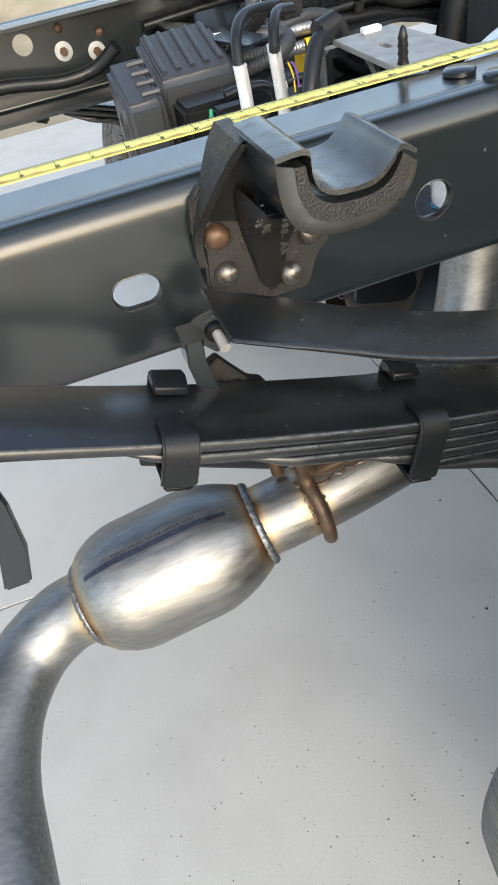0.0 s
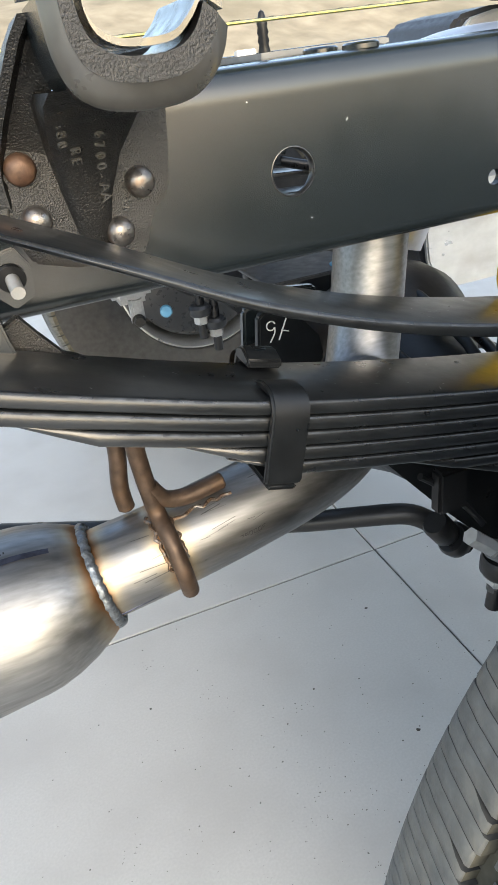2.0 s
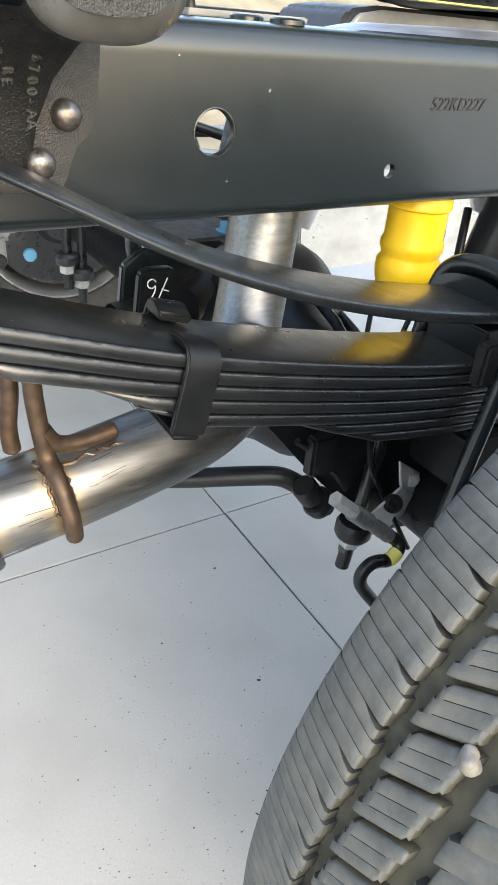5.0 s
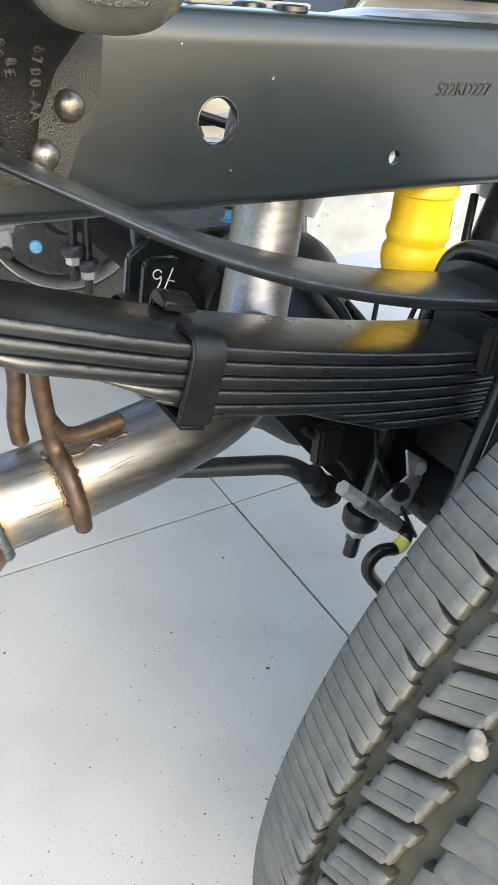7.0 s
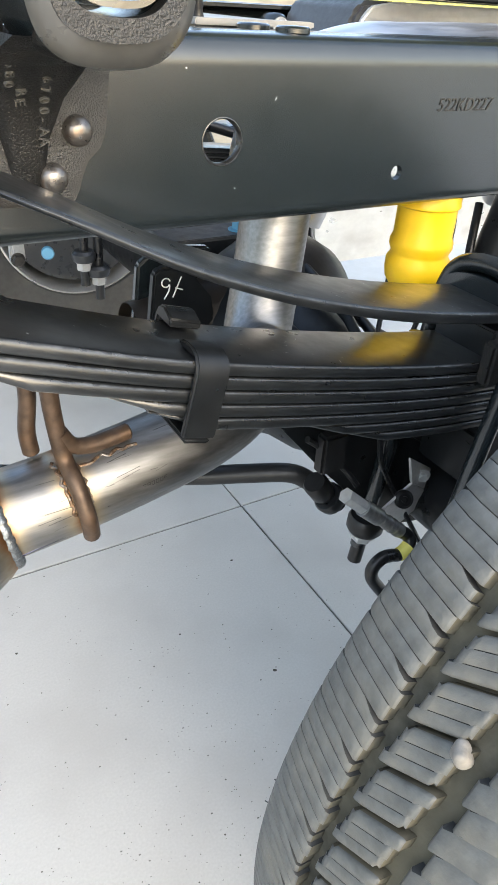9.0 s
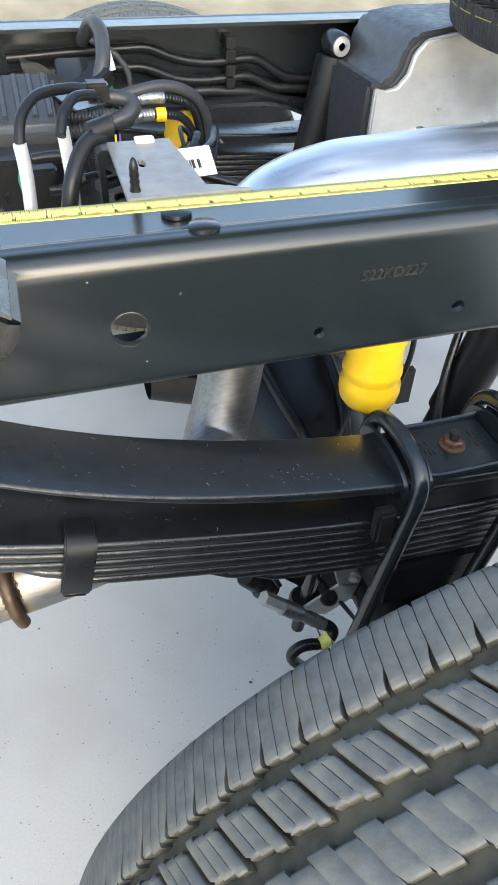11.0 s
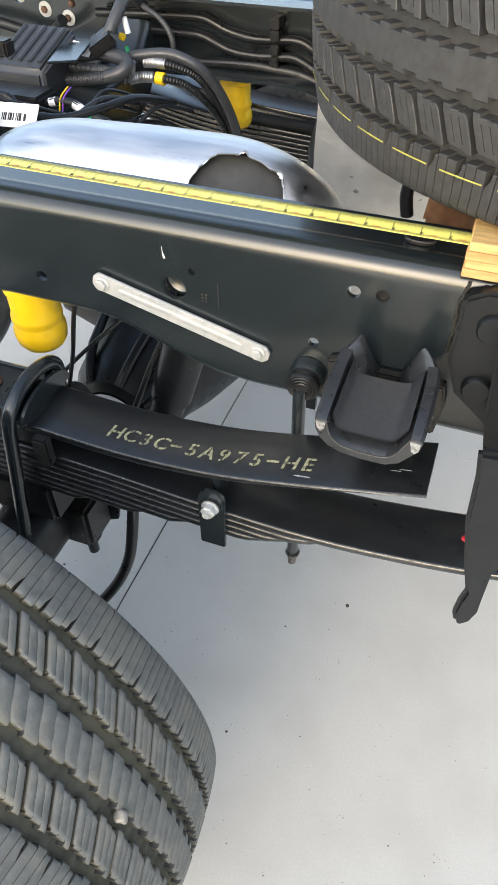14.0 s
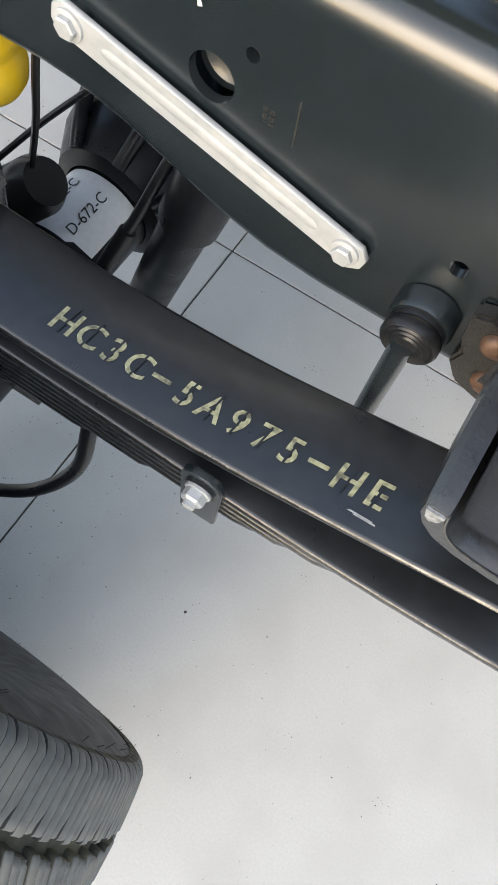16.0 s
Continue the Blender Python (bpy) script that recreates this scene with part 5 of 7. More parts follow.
# ---- U bolts, saddles and top plate over the axle ----
TOPZ = over_z(0.29)
for xt, xb in ((0.228, 0.186), (0.349, 0.305)):
    ub = thing("u_bolt", (xt, -0.092, 0.45), "thick black U bolt bent over the spring pack", "u bolt", "axle u bolts")
    bm = B()
    lean = lambda z: xb + (xt - xb) * (z - 0.40) / (0.66 - 0.40)
    tube(bm, [(lean(0.33), -0.1445, 0.33), (lean(0.45), -0.1445, 0.45), (lean(0.60), -0.1445, 0.60), (lean(0.645), -0.1435, 0.645), (xt, -0.134, TOPZ + 0.022), (xt, -0.115, TOPZ + 0.031), (xt, -0.092, TOPZ + 0.034), (xt, -0.069, TOPZ + 0.031), (xt, -0.050, TOPZ + 0.022), (lean(0.645), -0.0405, 0.645), (lean(0.60), -0.0395, 0.60), (lean(0.45), -0.0395, 0.45), (lean(0.33), -0.0395, 0.33)], 0.0085, 18, 5)
    part("rod", bm, RAIL, ub)
    for dx in (-0.0125, 0.0125):
        bm = B()
        pts = [(-0.092 + 0.049 * math.cos(a), TOPZ - 0.001 + 0.027 * max(0, math.sin(a)) ** 0.8) for a in (math.pi * k / 20 for k in range(21))]
        plate(bm, pts, xt + dx - 0.0022, xt + dx + 0.0022, axes="yz")
        part("saddle_cheek", bm, RAIL, ub, bevel=0.0008)
    bm = B()
    hexhead(bm, (lean(0.335), -0.1445, 0.335), (0, 0, -1), 0.014, 0.014, 0.017)
    part("nut", bm, ZINC, ub)
top = thing("spring_top_plate", (0.289, -0.092, TOPZ), "black pressed plate with a rusty centre nut between the U bolts", "plate")
bm = B()
box(bm, 0.243, 0.335, -0.131, -0.054, TOPZ + 0.0005, TOPZ + 0.007)
part("plate", bm, RAIL, top, bevel=0.002)
for y in (-0.128, -0.058):
    bm = B()
    tube(bm, [(0.243, y, TOPZ + 0.012), (0.258, y, TOPZ + 0.0085), (0.32, y, TOPZ + 0.0085), (0.335, y, TOPZ + 0.012)], 0.003, 8, 4)
    part("raised_rim", bm, RAIL, top)
bm = B()
hexhead(bm, (0.289, -0.092, TOPZ + 0.007), (0, 0, 1), 0.0095, 0.0065, 0.013)
part("centre_nut", bm, RUSTRIVET, top, "rusty orange centre nut", smooth=30)
bm = B()
tube(bm, [(0.289, -0.092, TOPZ + 0.012), (0.289, -0.092, TOPZ + 0.024)], 0.0052, 14, 1)
part("stud_end", bm, CASTEDGE, top)
bm = B()
for k, (x, y) in enumerate(((0.258, -0.10), (0.262, -0.10), (0.266, -0.10), (0.258, -0.086), (0.264, -0.086), (0.313, -0.10), (0.318, -0.10), (0.318, -0.088), (0.313, -0.084))):
    box(bm, x, x + 0.0012, y, y + 0.007, TOPZ + 0.007, TOPZ + 0.0078)
part("stamped_marks", bm, CASTEDGE, top, smooth=0)["kind"] = "stuff"
for x in (0.201, 0.377):
    bm = B()
    box(bm, x - 0.010, x + 0.010, -0.143, -0.128, 0.588, 0.628)
    tagged(part("guide_block", bm, CAST, bevel=0.003), "small black cast guide block on the spring side", "block", "guide blocks")
spacer = B()
box(spacer, 0.205, 0.372, -0.127, -0.057, 0.600, TOPZ - 0.0095)
tagged(part("spring_spacer", spacer, SPRING, bevel=0.002), "black steel spacer between the overload leaf and pack", "spacer")


# ---- exhaust hanger rods on the pipe ----
rods = thing("exhaust_hanger", (-0.15, -0.04, 0.56), "rust-brown bent steel hanger rods welded round the exhaust pipe", "exhaust hanger")
for pts in ([(-0.160, -0.040, 0.655), (-0.159, -0.037, 0.605), (-0.156, -0.036, 0.568), (-0.1535, -0.039, 0.549), (-0.151, -0.0563, 0.536), (-0.148, -0.0665, 0.5155), (-0.146, -0.0665, 0.4995), (-0.1445, -0.063, 0.4875)],
            [(-0.171, -0.012, 0.640), (-0.170, -0.011, 0.600), (-0.174, -0.009, 0.566), (-0.173, -0.009, 0.545)],
            [(-0.155, -0.036, 0.574), (-0.146, -0.035, 0.5595), (-0.130, -0.034, 0.5545), (-0.112, -0.033, 0.5560), (-0.098, -0.032, 0.5580)]):
    bm = B()
    tube(bm, pts, 0.0070, 14, 6)
    c = Vector(pts[-1])
    d = (c - Vector(pts[-2])).normalized()
    lathe(bm, [(0.0070, 0), (0.0055, 0.0018), (0, 0.0022)], 14, aim(c - d * 0.0002, d))
    part("rod", bm, RUSTROD, rods)


def pipe_at(u, deg, r=0.0378):
    """A point on the rear pipe's skin at x = u, deg round from its top towards the near side."""
    yc = float(np.interp(u, [-0.207, -0.15, -0.08, -0.02, 0.03], [-0.024, -0.023, -0.018, -0.008, 0.012]))
    zc = float(np.interp(u, [-0.207, -0.15, -0.08, -0.02, 0.03], [0.500, 0.507, 0.516, 0.523, 0.530]))
    q = math.radians(deg)
    return Vector((u, yc - r * math.sin(q), zc + r * math.cos(q)))


bead = random.Random(8)
for side in (-1, 1):
    bm = B()
    line = []
    for k in range(15):
        q = 8 + k * (5.6 if side < 0 else 5.0)
        line.append(tuple(pipe_at(-0.1555 + 0.0105 * q / 115 + side * (0.0072 + bead.uniform(-0.001, 0.0022)), q, 0.0372)))
    tube(bm, line, 0.0017, 8, 2)
    part("brown_weld", bm, WELDBROWN, rods, "mottled brown weld bead beside the rod")
bm = B()
tube(bm, [tuple(pipe_at(-0.143 + k * 0.0042, 27 + bead.uniform(-3, 3), 0.0368)) for k in range(13)], 0.0019, 8, 2)
part("brown_weld", bm, WELDBROWN, rods, "mottled brown weld bead beside the rod")
# etched characters, too small to read, and light scratches
bm = B()
for u0, count, w, deg, h in ((-0.128, 4, 0.0062, 92, 8), (-0.096, 15, 0.0040, 84, 6)):
    for k in range(count):
        if count > 4 and k in (6, 11):
            continue
        u = u0 + k * w
        for a0, a1, c0, c1 in ((0, 0.12, 0, 1), (0.6, 0.72, 0, 1), (0, 0.72, 0, 0.13), (0, 0.72, bead.choice((0.45, 0.87)), 1)):
            c1 = min(c1, c0 + 0.13) if a1 - a0 > 0.5 else c1
            bm.faces.new([bm.verts.new(pipe_at(u + w * x, deg + h * c, 0.0379)) for x, c in ((a0, c0), (a1, c0), (a1, c1), (a0, c1))])
part("pipe_marks", bm, ETCH, exhaust, "row of unreadable stamped characters", smooth=0)["kind"] = "stuff"
bm = B()
for k in range(46):
    u, q = bead.uniform(-0.195, -0.01), bead.uniform(20, 125)
    n = bead.uniform(0.004, 0.024)
    w = bead.uniform(0.3, 0.9)
    if -0.165 < u < -0.135:
        continue
    t = bead.uniform(-3, 3)
    bm.faces.new([bm.verts.new(pipe_at(x, g, 0.0379)) for x, g in ((u, q), (u + n, q + t), (u + n, q + t + w), (u, q + w))])
part("pipe_scratches", bm, ETCH, exhaust, "fine dark scratches along the pipe", smooth=0)["kind"] = "stuff"
bm = B()
tube(bm, [(-0.203, -0.0555, 0.4805), (-0.15, -0.0545, 0.4895), (-0.08, -0.0500, 0.5010), (-0.02, -0.0400, 0.5100)], 0.0012, 6, 4)
part("pipe_seam", bm, SEAM, exhaust, "long weld seam of the pipe")

# ---- small bracket with a stud, and the hanging strap ----
arm = thing("hanger_arm", (-0.22, -0.06, 0.73), "black bent steel arm with a pale threaded stud", "bracket")
bm = B()
rings = [[(x - 0.007, -0.064, z), (x - 0.007, -0.040, z), (x + 0.007, -0.040, z), (x + 0.007, -0.064, z)] for x, z in ((-0.228, 0.756), (-0.229, 0.748), (-0.230, 0.735), (-0.227, 0.715), (-0.222, 0.695))]
vs = extrude_profile(bm, rings, True)
bm.faces.new(vs[0]), bm.faces.new(vs[-1])
part("arm", bm, RAIL, arm, bevel=0.0015)
bm = B()
plate(bm, [(-0.224, 0.762), (-0.203, 0.766), (-0.196, 0.754), (-0.198, 0.736), (-0.211, 0.730), (-0.222, 0.742)], -0.050, -0.044)
part("tab", bm, RAIL, arm, bevel=0.001)
bm = B()
tube(bm, [(-0.209, -0.048, 0.750), (-0.2075, -0.068, 0.744)], 0.0042, 12, 1)
part("stud", bm, ZINC, arm, "pale zinc threaded stud")
bm = B()
lathe(bm, [(0, 0), (0.0085, 0), (0.0085, 0.003), (0, 0.003)], 20, aim((-0.209, -0.050, 0.7495), (0.06, -1, -0.25)))
part("washer", bm, HOSE, arm)
bm = B()
plate(bm, [(-0.232, 0.705), (-0.222, 0.720), (-0.212, 0.725), (-0.203, 0.712), (-0.190, 0.695), (-0.180, 0.690), (-0.175, 0.680), (-0.235, 0.680)], -0.050, -0.038)
part("foot", bm, CAST, arm, bevel=0.001)
bm = B()
rings = [[(x - 0.010, -0.138, z), (x - 0.010, -0.132, z), (x + 0.010, -0.132, z), (x + 0.010, -0.138, z)] for x, z in ((-0.392, 0.775), (-0.389, 0.73), (-0.392, 0.69), (-0.402, 0.655))]
vs = extrude_profile(bm, rings, True)
bm.faces.new(vs[0]), bm.faces.new(vs[-1])
tagged(part("hanging_strap", bm, RAIL, bevel=0.002), "black flat strap hanging from the spring's front end", "strap")


# ---- below the spring: axle end, sway bar, brake hose ----
sway = thing("sway_bar", (0.0, 0.03, 0.43), "black sway bar with a clamped rubber bush", "sway bar")
bm = B()
tube(bm, [(-0.30, 0.26, 0.39), (-0.1, 0.12, 0.412), (-0.002, 0.05, 0.427), (0.045, 0.015, 0.438), (0.085, -0.012, 0.444), (0.105, -0.025, 0.435)], 0.0105, 18, 6)
part("bar", bm, HOSE, sway)
bm = B()
lathe(bm, [(0, 0), (0.0115, 0), (0.0135, 0.003), (0.0135, 0.024), (0.0120, 0.027), (0, 0.027)], 24, aim((0.098, -0.040, 0.447), (0.55, 0.05, -0.75)))
part("bush", bm, PLASTIC, sway)
bm = B()
lathe(bm, [(0, 0), (0.015, 0), (0.0172, 0.003), (0.0172, 0.012), (0.0150, 0.015), (0.009, 0.015), (0.009, 0.026), (0, 0.026)], 24, aim((0.117, -0.040, 0.422), (0.70, 0.02, -0.65)))
part("end_cap", bm, HOSE, sway)
bm = B()
tube(bm, [(0.196, -0.046, 0.60), (0.184, -0.044, 0.44), (0.176, -0.041, 0.335)], 0.0085, 14, 4)
part("link", bm, RAIL, sway)
bm = B()
lathe(bm, [(0, 0), (0.019, 0), (0.0215, 0.004), (0.0215, 0.017), (0.018, 0.022), (0, 0.022)], 24, aim((0.180, -0.042, 0.374), (-0.07, 0, -1)))
part("lower_bush", bm, PLASTIC, sway)
bm = B()
hexhead(bm, (0.178, -0.0415, 0.351), (-0.07, 0, -1), 0.0125, 0.011, 0.017)
part("nut", bm, ZINC, sway, "pale zinc nut", smooth=30)
bm = B()
tube(bm, [(0.177, -0.041, 0.341), (0.174, -0.040, 0.307)], 0.0085, 14, 1)
part("threaded_end", bm, HOSE, sway)

bm = B()
plate(bm, [(0.055, 0.520), (0.10, 0.545), (0.38, 0.545), (0.40, 0.46), (0.38, 0.36), (0.30, 0.32), (0.225, 0.335), (0.18, 0.38), (0.11, 0.455)], -0.034, -0.028, [[(0.232, 0.462), (0.300, 0.415), (0.330, 0.44), (0.330, 0.500), (0.245, 0.505)]])
part("side_plate", bm, SATIN, axle, "black pressed bracket plate with a window", bevel=0.001)
bm = B()
box(bm, 0.236, 0.345, -0.026, -0.022, 0.40, 0.52)
part("backing_plate", bm, GREYPLASTIC, axle)
for y0 in (-0.05,):
    bm = B()
    tube(bm, [(0.075, y0, 0.512), (0.095, y0, 0.495), (0.12, y0 - 0.01, 0.468), (0.13, y0 - 0.02, 0.452)], 0.0035, 8, 4)
    part("brake_line", bm, HOSE, axle)
bm = B()
box(bm, 0.088, 0.118, -0.062, -0.046, 0.470, 0.515)
part("clip_box", bm, PLASTIC, axle, bevel=0.003)
bm = B()
tube(bm, [(0.150, -0.048, 0.535), (0.168, -0.05, 0.49), (0.172, -0.055, 0.46), (0.186, -0.06, 0.43), (0.21, -0.062, 0.39), (0.245, -0.07, 0.33)], 0.003, 8, 5)
part("sensor_wire", bm, HOSE, axle)
bm = B()
lathe(bm, [(0, -0.002), (0.008, -0.002), (0.0105, 0.001), (0.0105, 0.005), (0.007, 0.008), (0.004, 0.008), (0.003, 0.005), (0, 0.005)], 18, aim((0.190, -0.079, 0.421), (-0.35, -0.75, 0.45)))
part("grommet", bm, PLASTIC, axle)
lb = thing("hose_bracket", (0.2, -0.075, 0.42), "zinc plated angle bracket holding a brake hose fitting", "bracket")
bm = B()
face_of = lambda pts, th: thick_face(B(), pts, th)
part("upright", face_of([(0.191, -0.075, 0.472), (0.249, -0.055, 0.428), (0.261, -0.055, 0.388), (0.201, -0.075, 0.437)], 0.0028), ZINC2, lb, bevel=0.0008)
bm = face_of([(0.2015, -0.0758, 0.4365), (0.2612, -0.0558, 0.3872), (0.198, -0.062, 0.358), (0.147, -0.082, 0.411)], 0.0028)
part("tongue", bm, ZINC2, lb, bevel=0.0008)
bm = B()
hexhead(bm, (0.2255, -0.0668, 0.4335), (-0.45, -0.85, -0.2), 0.0065, 0.005, 0.009)
part("bolt", bm, ZINC, lb)
hose = thing("brake_hose", (0.15, -0.09, 0.41), "black brake hose with silver crimped end and yellow band", "hose")
bm = B()
tube(bm, [(0.106, -0.082, 0.456), (0.135, -0.086, 0.430)], 0.0085, 6, 1)
part("hex_end", bm, ZINC, hose, smooth=20)
bm = B()
tube(bm, [(0.128, -0.086, 0.436), (0.145, -0.089, 0.4215), (0.162, -0.092, 0.407), (0.179, -0.095, 0.392)], 0.0095, 18, 12, radii=[(0, 0.0095), (0.42, 0.0095), (0.46, 0.0076), (0.60, 0.0076), (0.63, 0.0088), (0.70, 0.0076), (0.76, 0.0088), (0.83, 0.0076), (0.9, 0.0086), (1, 0.0080)])
part("ferrule", bm, ETCHSTEEL, hose, "silver crimped ferrule")
bm = B()
tube(bm, [(0.176, -0.0945, 0.394), (0.188, -0.097, 0.385), (0.1905, -0.102, 0.379), (0.185, -0.105, 0.373), (0.173, -0.106, 0.369), (0.160, -0.106, 0.373), (0.148, -0.106, 0.373), (0.139, -0.106, 0.364), (0.140, -0.106, 0.350), (0.151, -0.107, 0.332), (0.175, -0.11, 0.30)], 0.0072, 14, 6)
part("rubber_hose", bm, HOSE, hose)
bm = B()
tube(bm, [(0.187, -0.1045, 0.3745), (0.180, -0.1058, 0.3706), (0.173, -0.106, 0.369)], 0.0079, 14, 3)
part("yellow_band", bm, TAPE, hose, "yellow printed band")
cable = B()
tube(cable, [(0.455, -0.09, 0.52), (0.462, -0.115, 0.48), (0.455, -0.13, 0.42), (0.43, -0.145, 0.36), (0.39, -0.165, 0.31), (0.33, -0.19, 0.28)], 0.0075, 14, 6)
tagged(part("black_cable", cable, HOSE), "thick black cable curving down behind the tyre", "cable")
low = thing("u_bolt_end", (0.335, -0.05, 0.33), "black bracket foot with a threaded stud and nut", "bolt")
bm = B()
box(bm, 0.315, 0.368, -0.09, -0.03, 0.352, 0.43)
part("foot", bm, CAST, low, bevel=0.006)
bm = B()
hexhead(bm, (0.345, -0.062, 0.345), (0, 0, -1), 0.0135, 0.012, 0.018)
part("nut", bm, HOSE, low)
bm = B()
tube(bm, [(0.345, -0.062, 0.34), (0.345, -0.062, 0.305)], 0.008, 14, 1)
part("stud", bm, HOSE, low)

# ---- axle housing, sticker, shock absorber ----
bm = B()
rings = []
for y in (0.048, 0.07, 0.1, 0.134):
    rings.append([(0.285 + 0.0528 * math.cos(a), y, 0.388 + 0.0528 * math.sin(a)) for a in (math.radians(35 + 6 * k) for k in range(21))])
extrude_profile(bm, rings)
sticker = part("sticker", bm, WHITE, axle, "white printed sticker wrapped round the tube")
for a in (62, 100):
    rad = math.radians(a)
    at = Vector((0.285 + 0.0533 * math.cos(rad), 0.092, 0.388 + 0.0533 * math.sin(rad)))
    rot = Matrix((( math.sin(rad) * 1.0, 0, math.cos(rad)), (0, 1, 0), (-math.cos(rad), 0, math.sin(rad)))).to_4x4()
    writing("D-672-C", 0.0165, Matrix.Translation(at) @ rot @ pose(-0.004, -0.034, 0, 0, 0, 90) @ pose(0, 0, 0), INK, sticker, "printed_code", depth=0.0001)
bm = B()
tube(bm, [(0.262, 0.02, 0.43), (0.262, 0.02, 0.492)], 0.021, 20, 1)
part("vent_plug", bm, PLASTIC, axle, bevel=0.003)
bm = B()
tube(bm, [(0.205, 0.035, 0.425), (0.225, 0.04, 0.445), (0.258, 0.045, 0.475), (0.296, 0.05, 0.515)], 0.030, 24, 3, radii=[(0, 0.034), (0.5, 0.030), (0.93, 0.028), (0.97, 0.026), (1, 0.022)])
part("rubber_boot", bm, PLASTIC, axle, "black rubber boot beside the sticker")
bm = B()
lathe(bm, [(0.054, 0.0), (0.070, 0.006), (0.078, 0.02), (0.094, 0.05), (0.105, 0.11), (0.13, 0.18), (0.15, 0.26)], 32, aim((0.285, 0.136, 0.390), (0, 1, 0)))
part("housing_flange", bm, SATIN, axle, smooth=35)
for a in (30, 75, 120):
    bm = B()
    rad = math.radians(a)
    tube(bm, [(0.285 + 0.07 * math.cos(rad), 0.142, 0.39 + 0.07 * math.sin(rad)), (0.285 + 0.11 * math.cos(rad), 0.20, 0.39 + 0.11 * math.sin(rad)), (0.285 + 0.15 * math.cos(rad), 0.36, 0.39 + 0.15 * math.sin(rad))], 0.008, 10, 3)
    part("rib", bm, SATIN, axle)
bm = B()
plate(bm, [(0.335, 0.40), (0.335, 0.50), (0.355, 0.515), (0.385, 0.50), (0.41, 0.40)], 0.006, 0.012)
part("bracket_ear", bm, SATIN, axle, bevel=0.001)
bm = B()
tube(bm, [(0.44, 0.13, 0.66), (0.405, 0.095, 0.58), (0.385, 0.06, 0.515), (0.362, 0.02, 0.45), (0.35, 0.0, 0.40)], 0.0055, 10, 5)
part("cable", bm, HOSE, axle)
bm = B()
tube(bm, [(0.382, 0.055, 0.506), (0.367, 0.029, 0.463)], 0.0085, 12, 1)
part("cable_sleeve", bm, HOSE, axle)
for pts in ([(0.20, 0.02, 0.46), (0.27, 0.09, 0.54), (0.34, 0.16, 0.60), (0.40, 0.2, 0.64)], [(0.322, 0.06, 0.69), (0.316, 0.05, 0.650), (0.302, 0.05, 0.59), (0.284, 0.05, 0.531), (0.272, 0.04, 0.47)]):
    bm = B()
    tube(bm, pts, 0.0032, 8, 5)
    part("thin_cable", bm, HOSE, axle)


def shock(at, label):
    s = thing("shock_absorber", at[0], label, "shock absorber", "shock absorbers")
    a, b = Vector(at[0]), Vector(at[1])
    d = b - a
    bm = B()
    tube(bm, [tuple(a), tuple(a + d * 0.52)], 0.030, 24, 1)
    part("dust_tube", bm, SATIN, s, bevel=0.003)
    bm = B()
    tube(bm, [tuple(a + d * 0.5), tuple(b)], 0.0245, 24, 1)
    part("body", bm, SATIN, s)
    bm = B()
    e = a - d.normalized() * 0.02
    lathe(bm, [(0, -0.022), (0.021, -0.022), (0.021, 0.016), (0.017, 0.022), (0, 0.022)], 24, aim(e, (0, -1, 0)))
    part("eye", bm, RAIL, s)
    bm = B()
    lathe(bm, [(0.0, 0.022), (0.0065, 0.022), (0.0065, 0.026), (0.0155, 0.0245), (0.0165, 0.018)], 24, aim(e, (0, -1, 0)))
    part("bushing", bm, PALE, s, "pale metal bushing sleeve")
    return s


shock(((0.480, 0.095, 0.700), (0.372, 0.090, 0.345)), "black shock absorber leaning under the near frame rail")
shock(((0.498, 0.752, 0.800), (0.420, 0.740, 0.44)), "black shock absorber with pale bushing at the far rail")

# a second pack beneath the far rail, seen under it
far_spring = copy_thing(spring, Matrix.Translation((0.29, 0.925, 0.52)))
tagged(far_spring, "black leaf spring pack under the far frame rail", "leaf spring")
caliper = thing("brake_caliper", (0.02, 0.86, 0.44), "pale grey brake caliper with a blue dust cap", "brake caliper")
bm = B()
box(bm, -0.03, 0.05, 0.85, 0.92, 0.445, 0.51)
part("body", bm, PALE, caliper, bevel=0.014)
bm = B()
box(bm, 0.0, 0.028, 0.85, 0.875, 0.40, 0.46)
part("lug", bm, PALE, caliper, bevel=0.006)
bm = B()
hexhead(bm, (0.012, 0.850, 0.412), (0, -1, 0), 0.012, 0.01, 0.014)
part("bolt", bm, CASTEDGE, caliper)
bm = B()
lathe(bm, [(0, 0), (0.013, 0), (0.013, 0.008), (0.011, 0.012), (0, 0.012)], 20, aim((0.073, 0.86, 0.416), (-0.2, -0.9, 0.15)))
part("cap", bm, BLUE, caliper, "blue plastic cap")
for x, z in ((0.139, 0.392), (0.168, 0.359)):
    ub = thing("axle_u_bolt_end", (x, 0.84, z), "threaded black U bolt end with a zinc nut", "bolt", "far u bolt ends")
    bm = B()
    tube(bm, [(x + 0.004, 0.84, z + 0.14), (x, 0.84, z - 0.045)], 0.0095, 14, 1)
    part("threaded_rod", bm, HOSE, ub)
    bm = B()
    hexhead(bm, (x, 0.84, z + 0.006), (0, 0, -1), 0.0155, 0.017, 0.019)
    part("nut", bm, ZINC, ub, "pale zinc nut", smooth=30)
    bm = B()
    lathe(bm, [(0, 0), (0.021, 0), (0.024, 0.006), (0.024, 0.016), (0.018, 0.022), (0, 0.022)], 24, Matrix.Translation((x, 0.84, z + 0.006)))
    part("collar", bm, CAST2, ub)

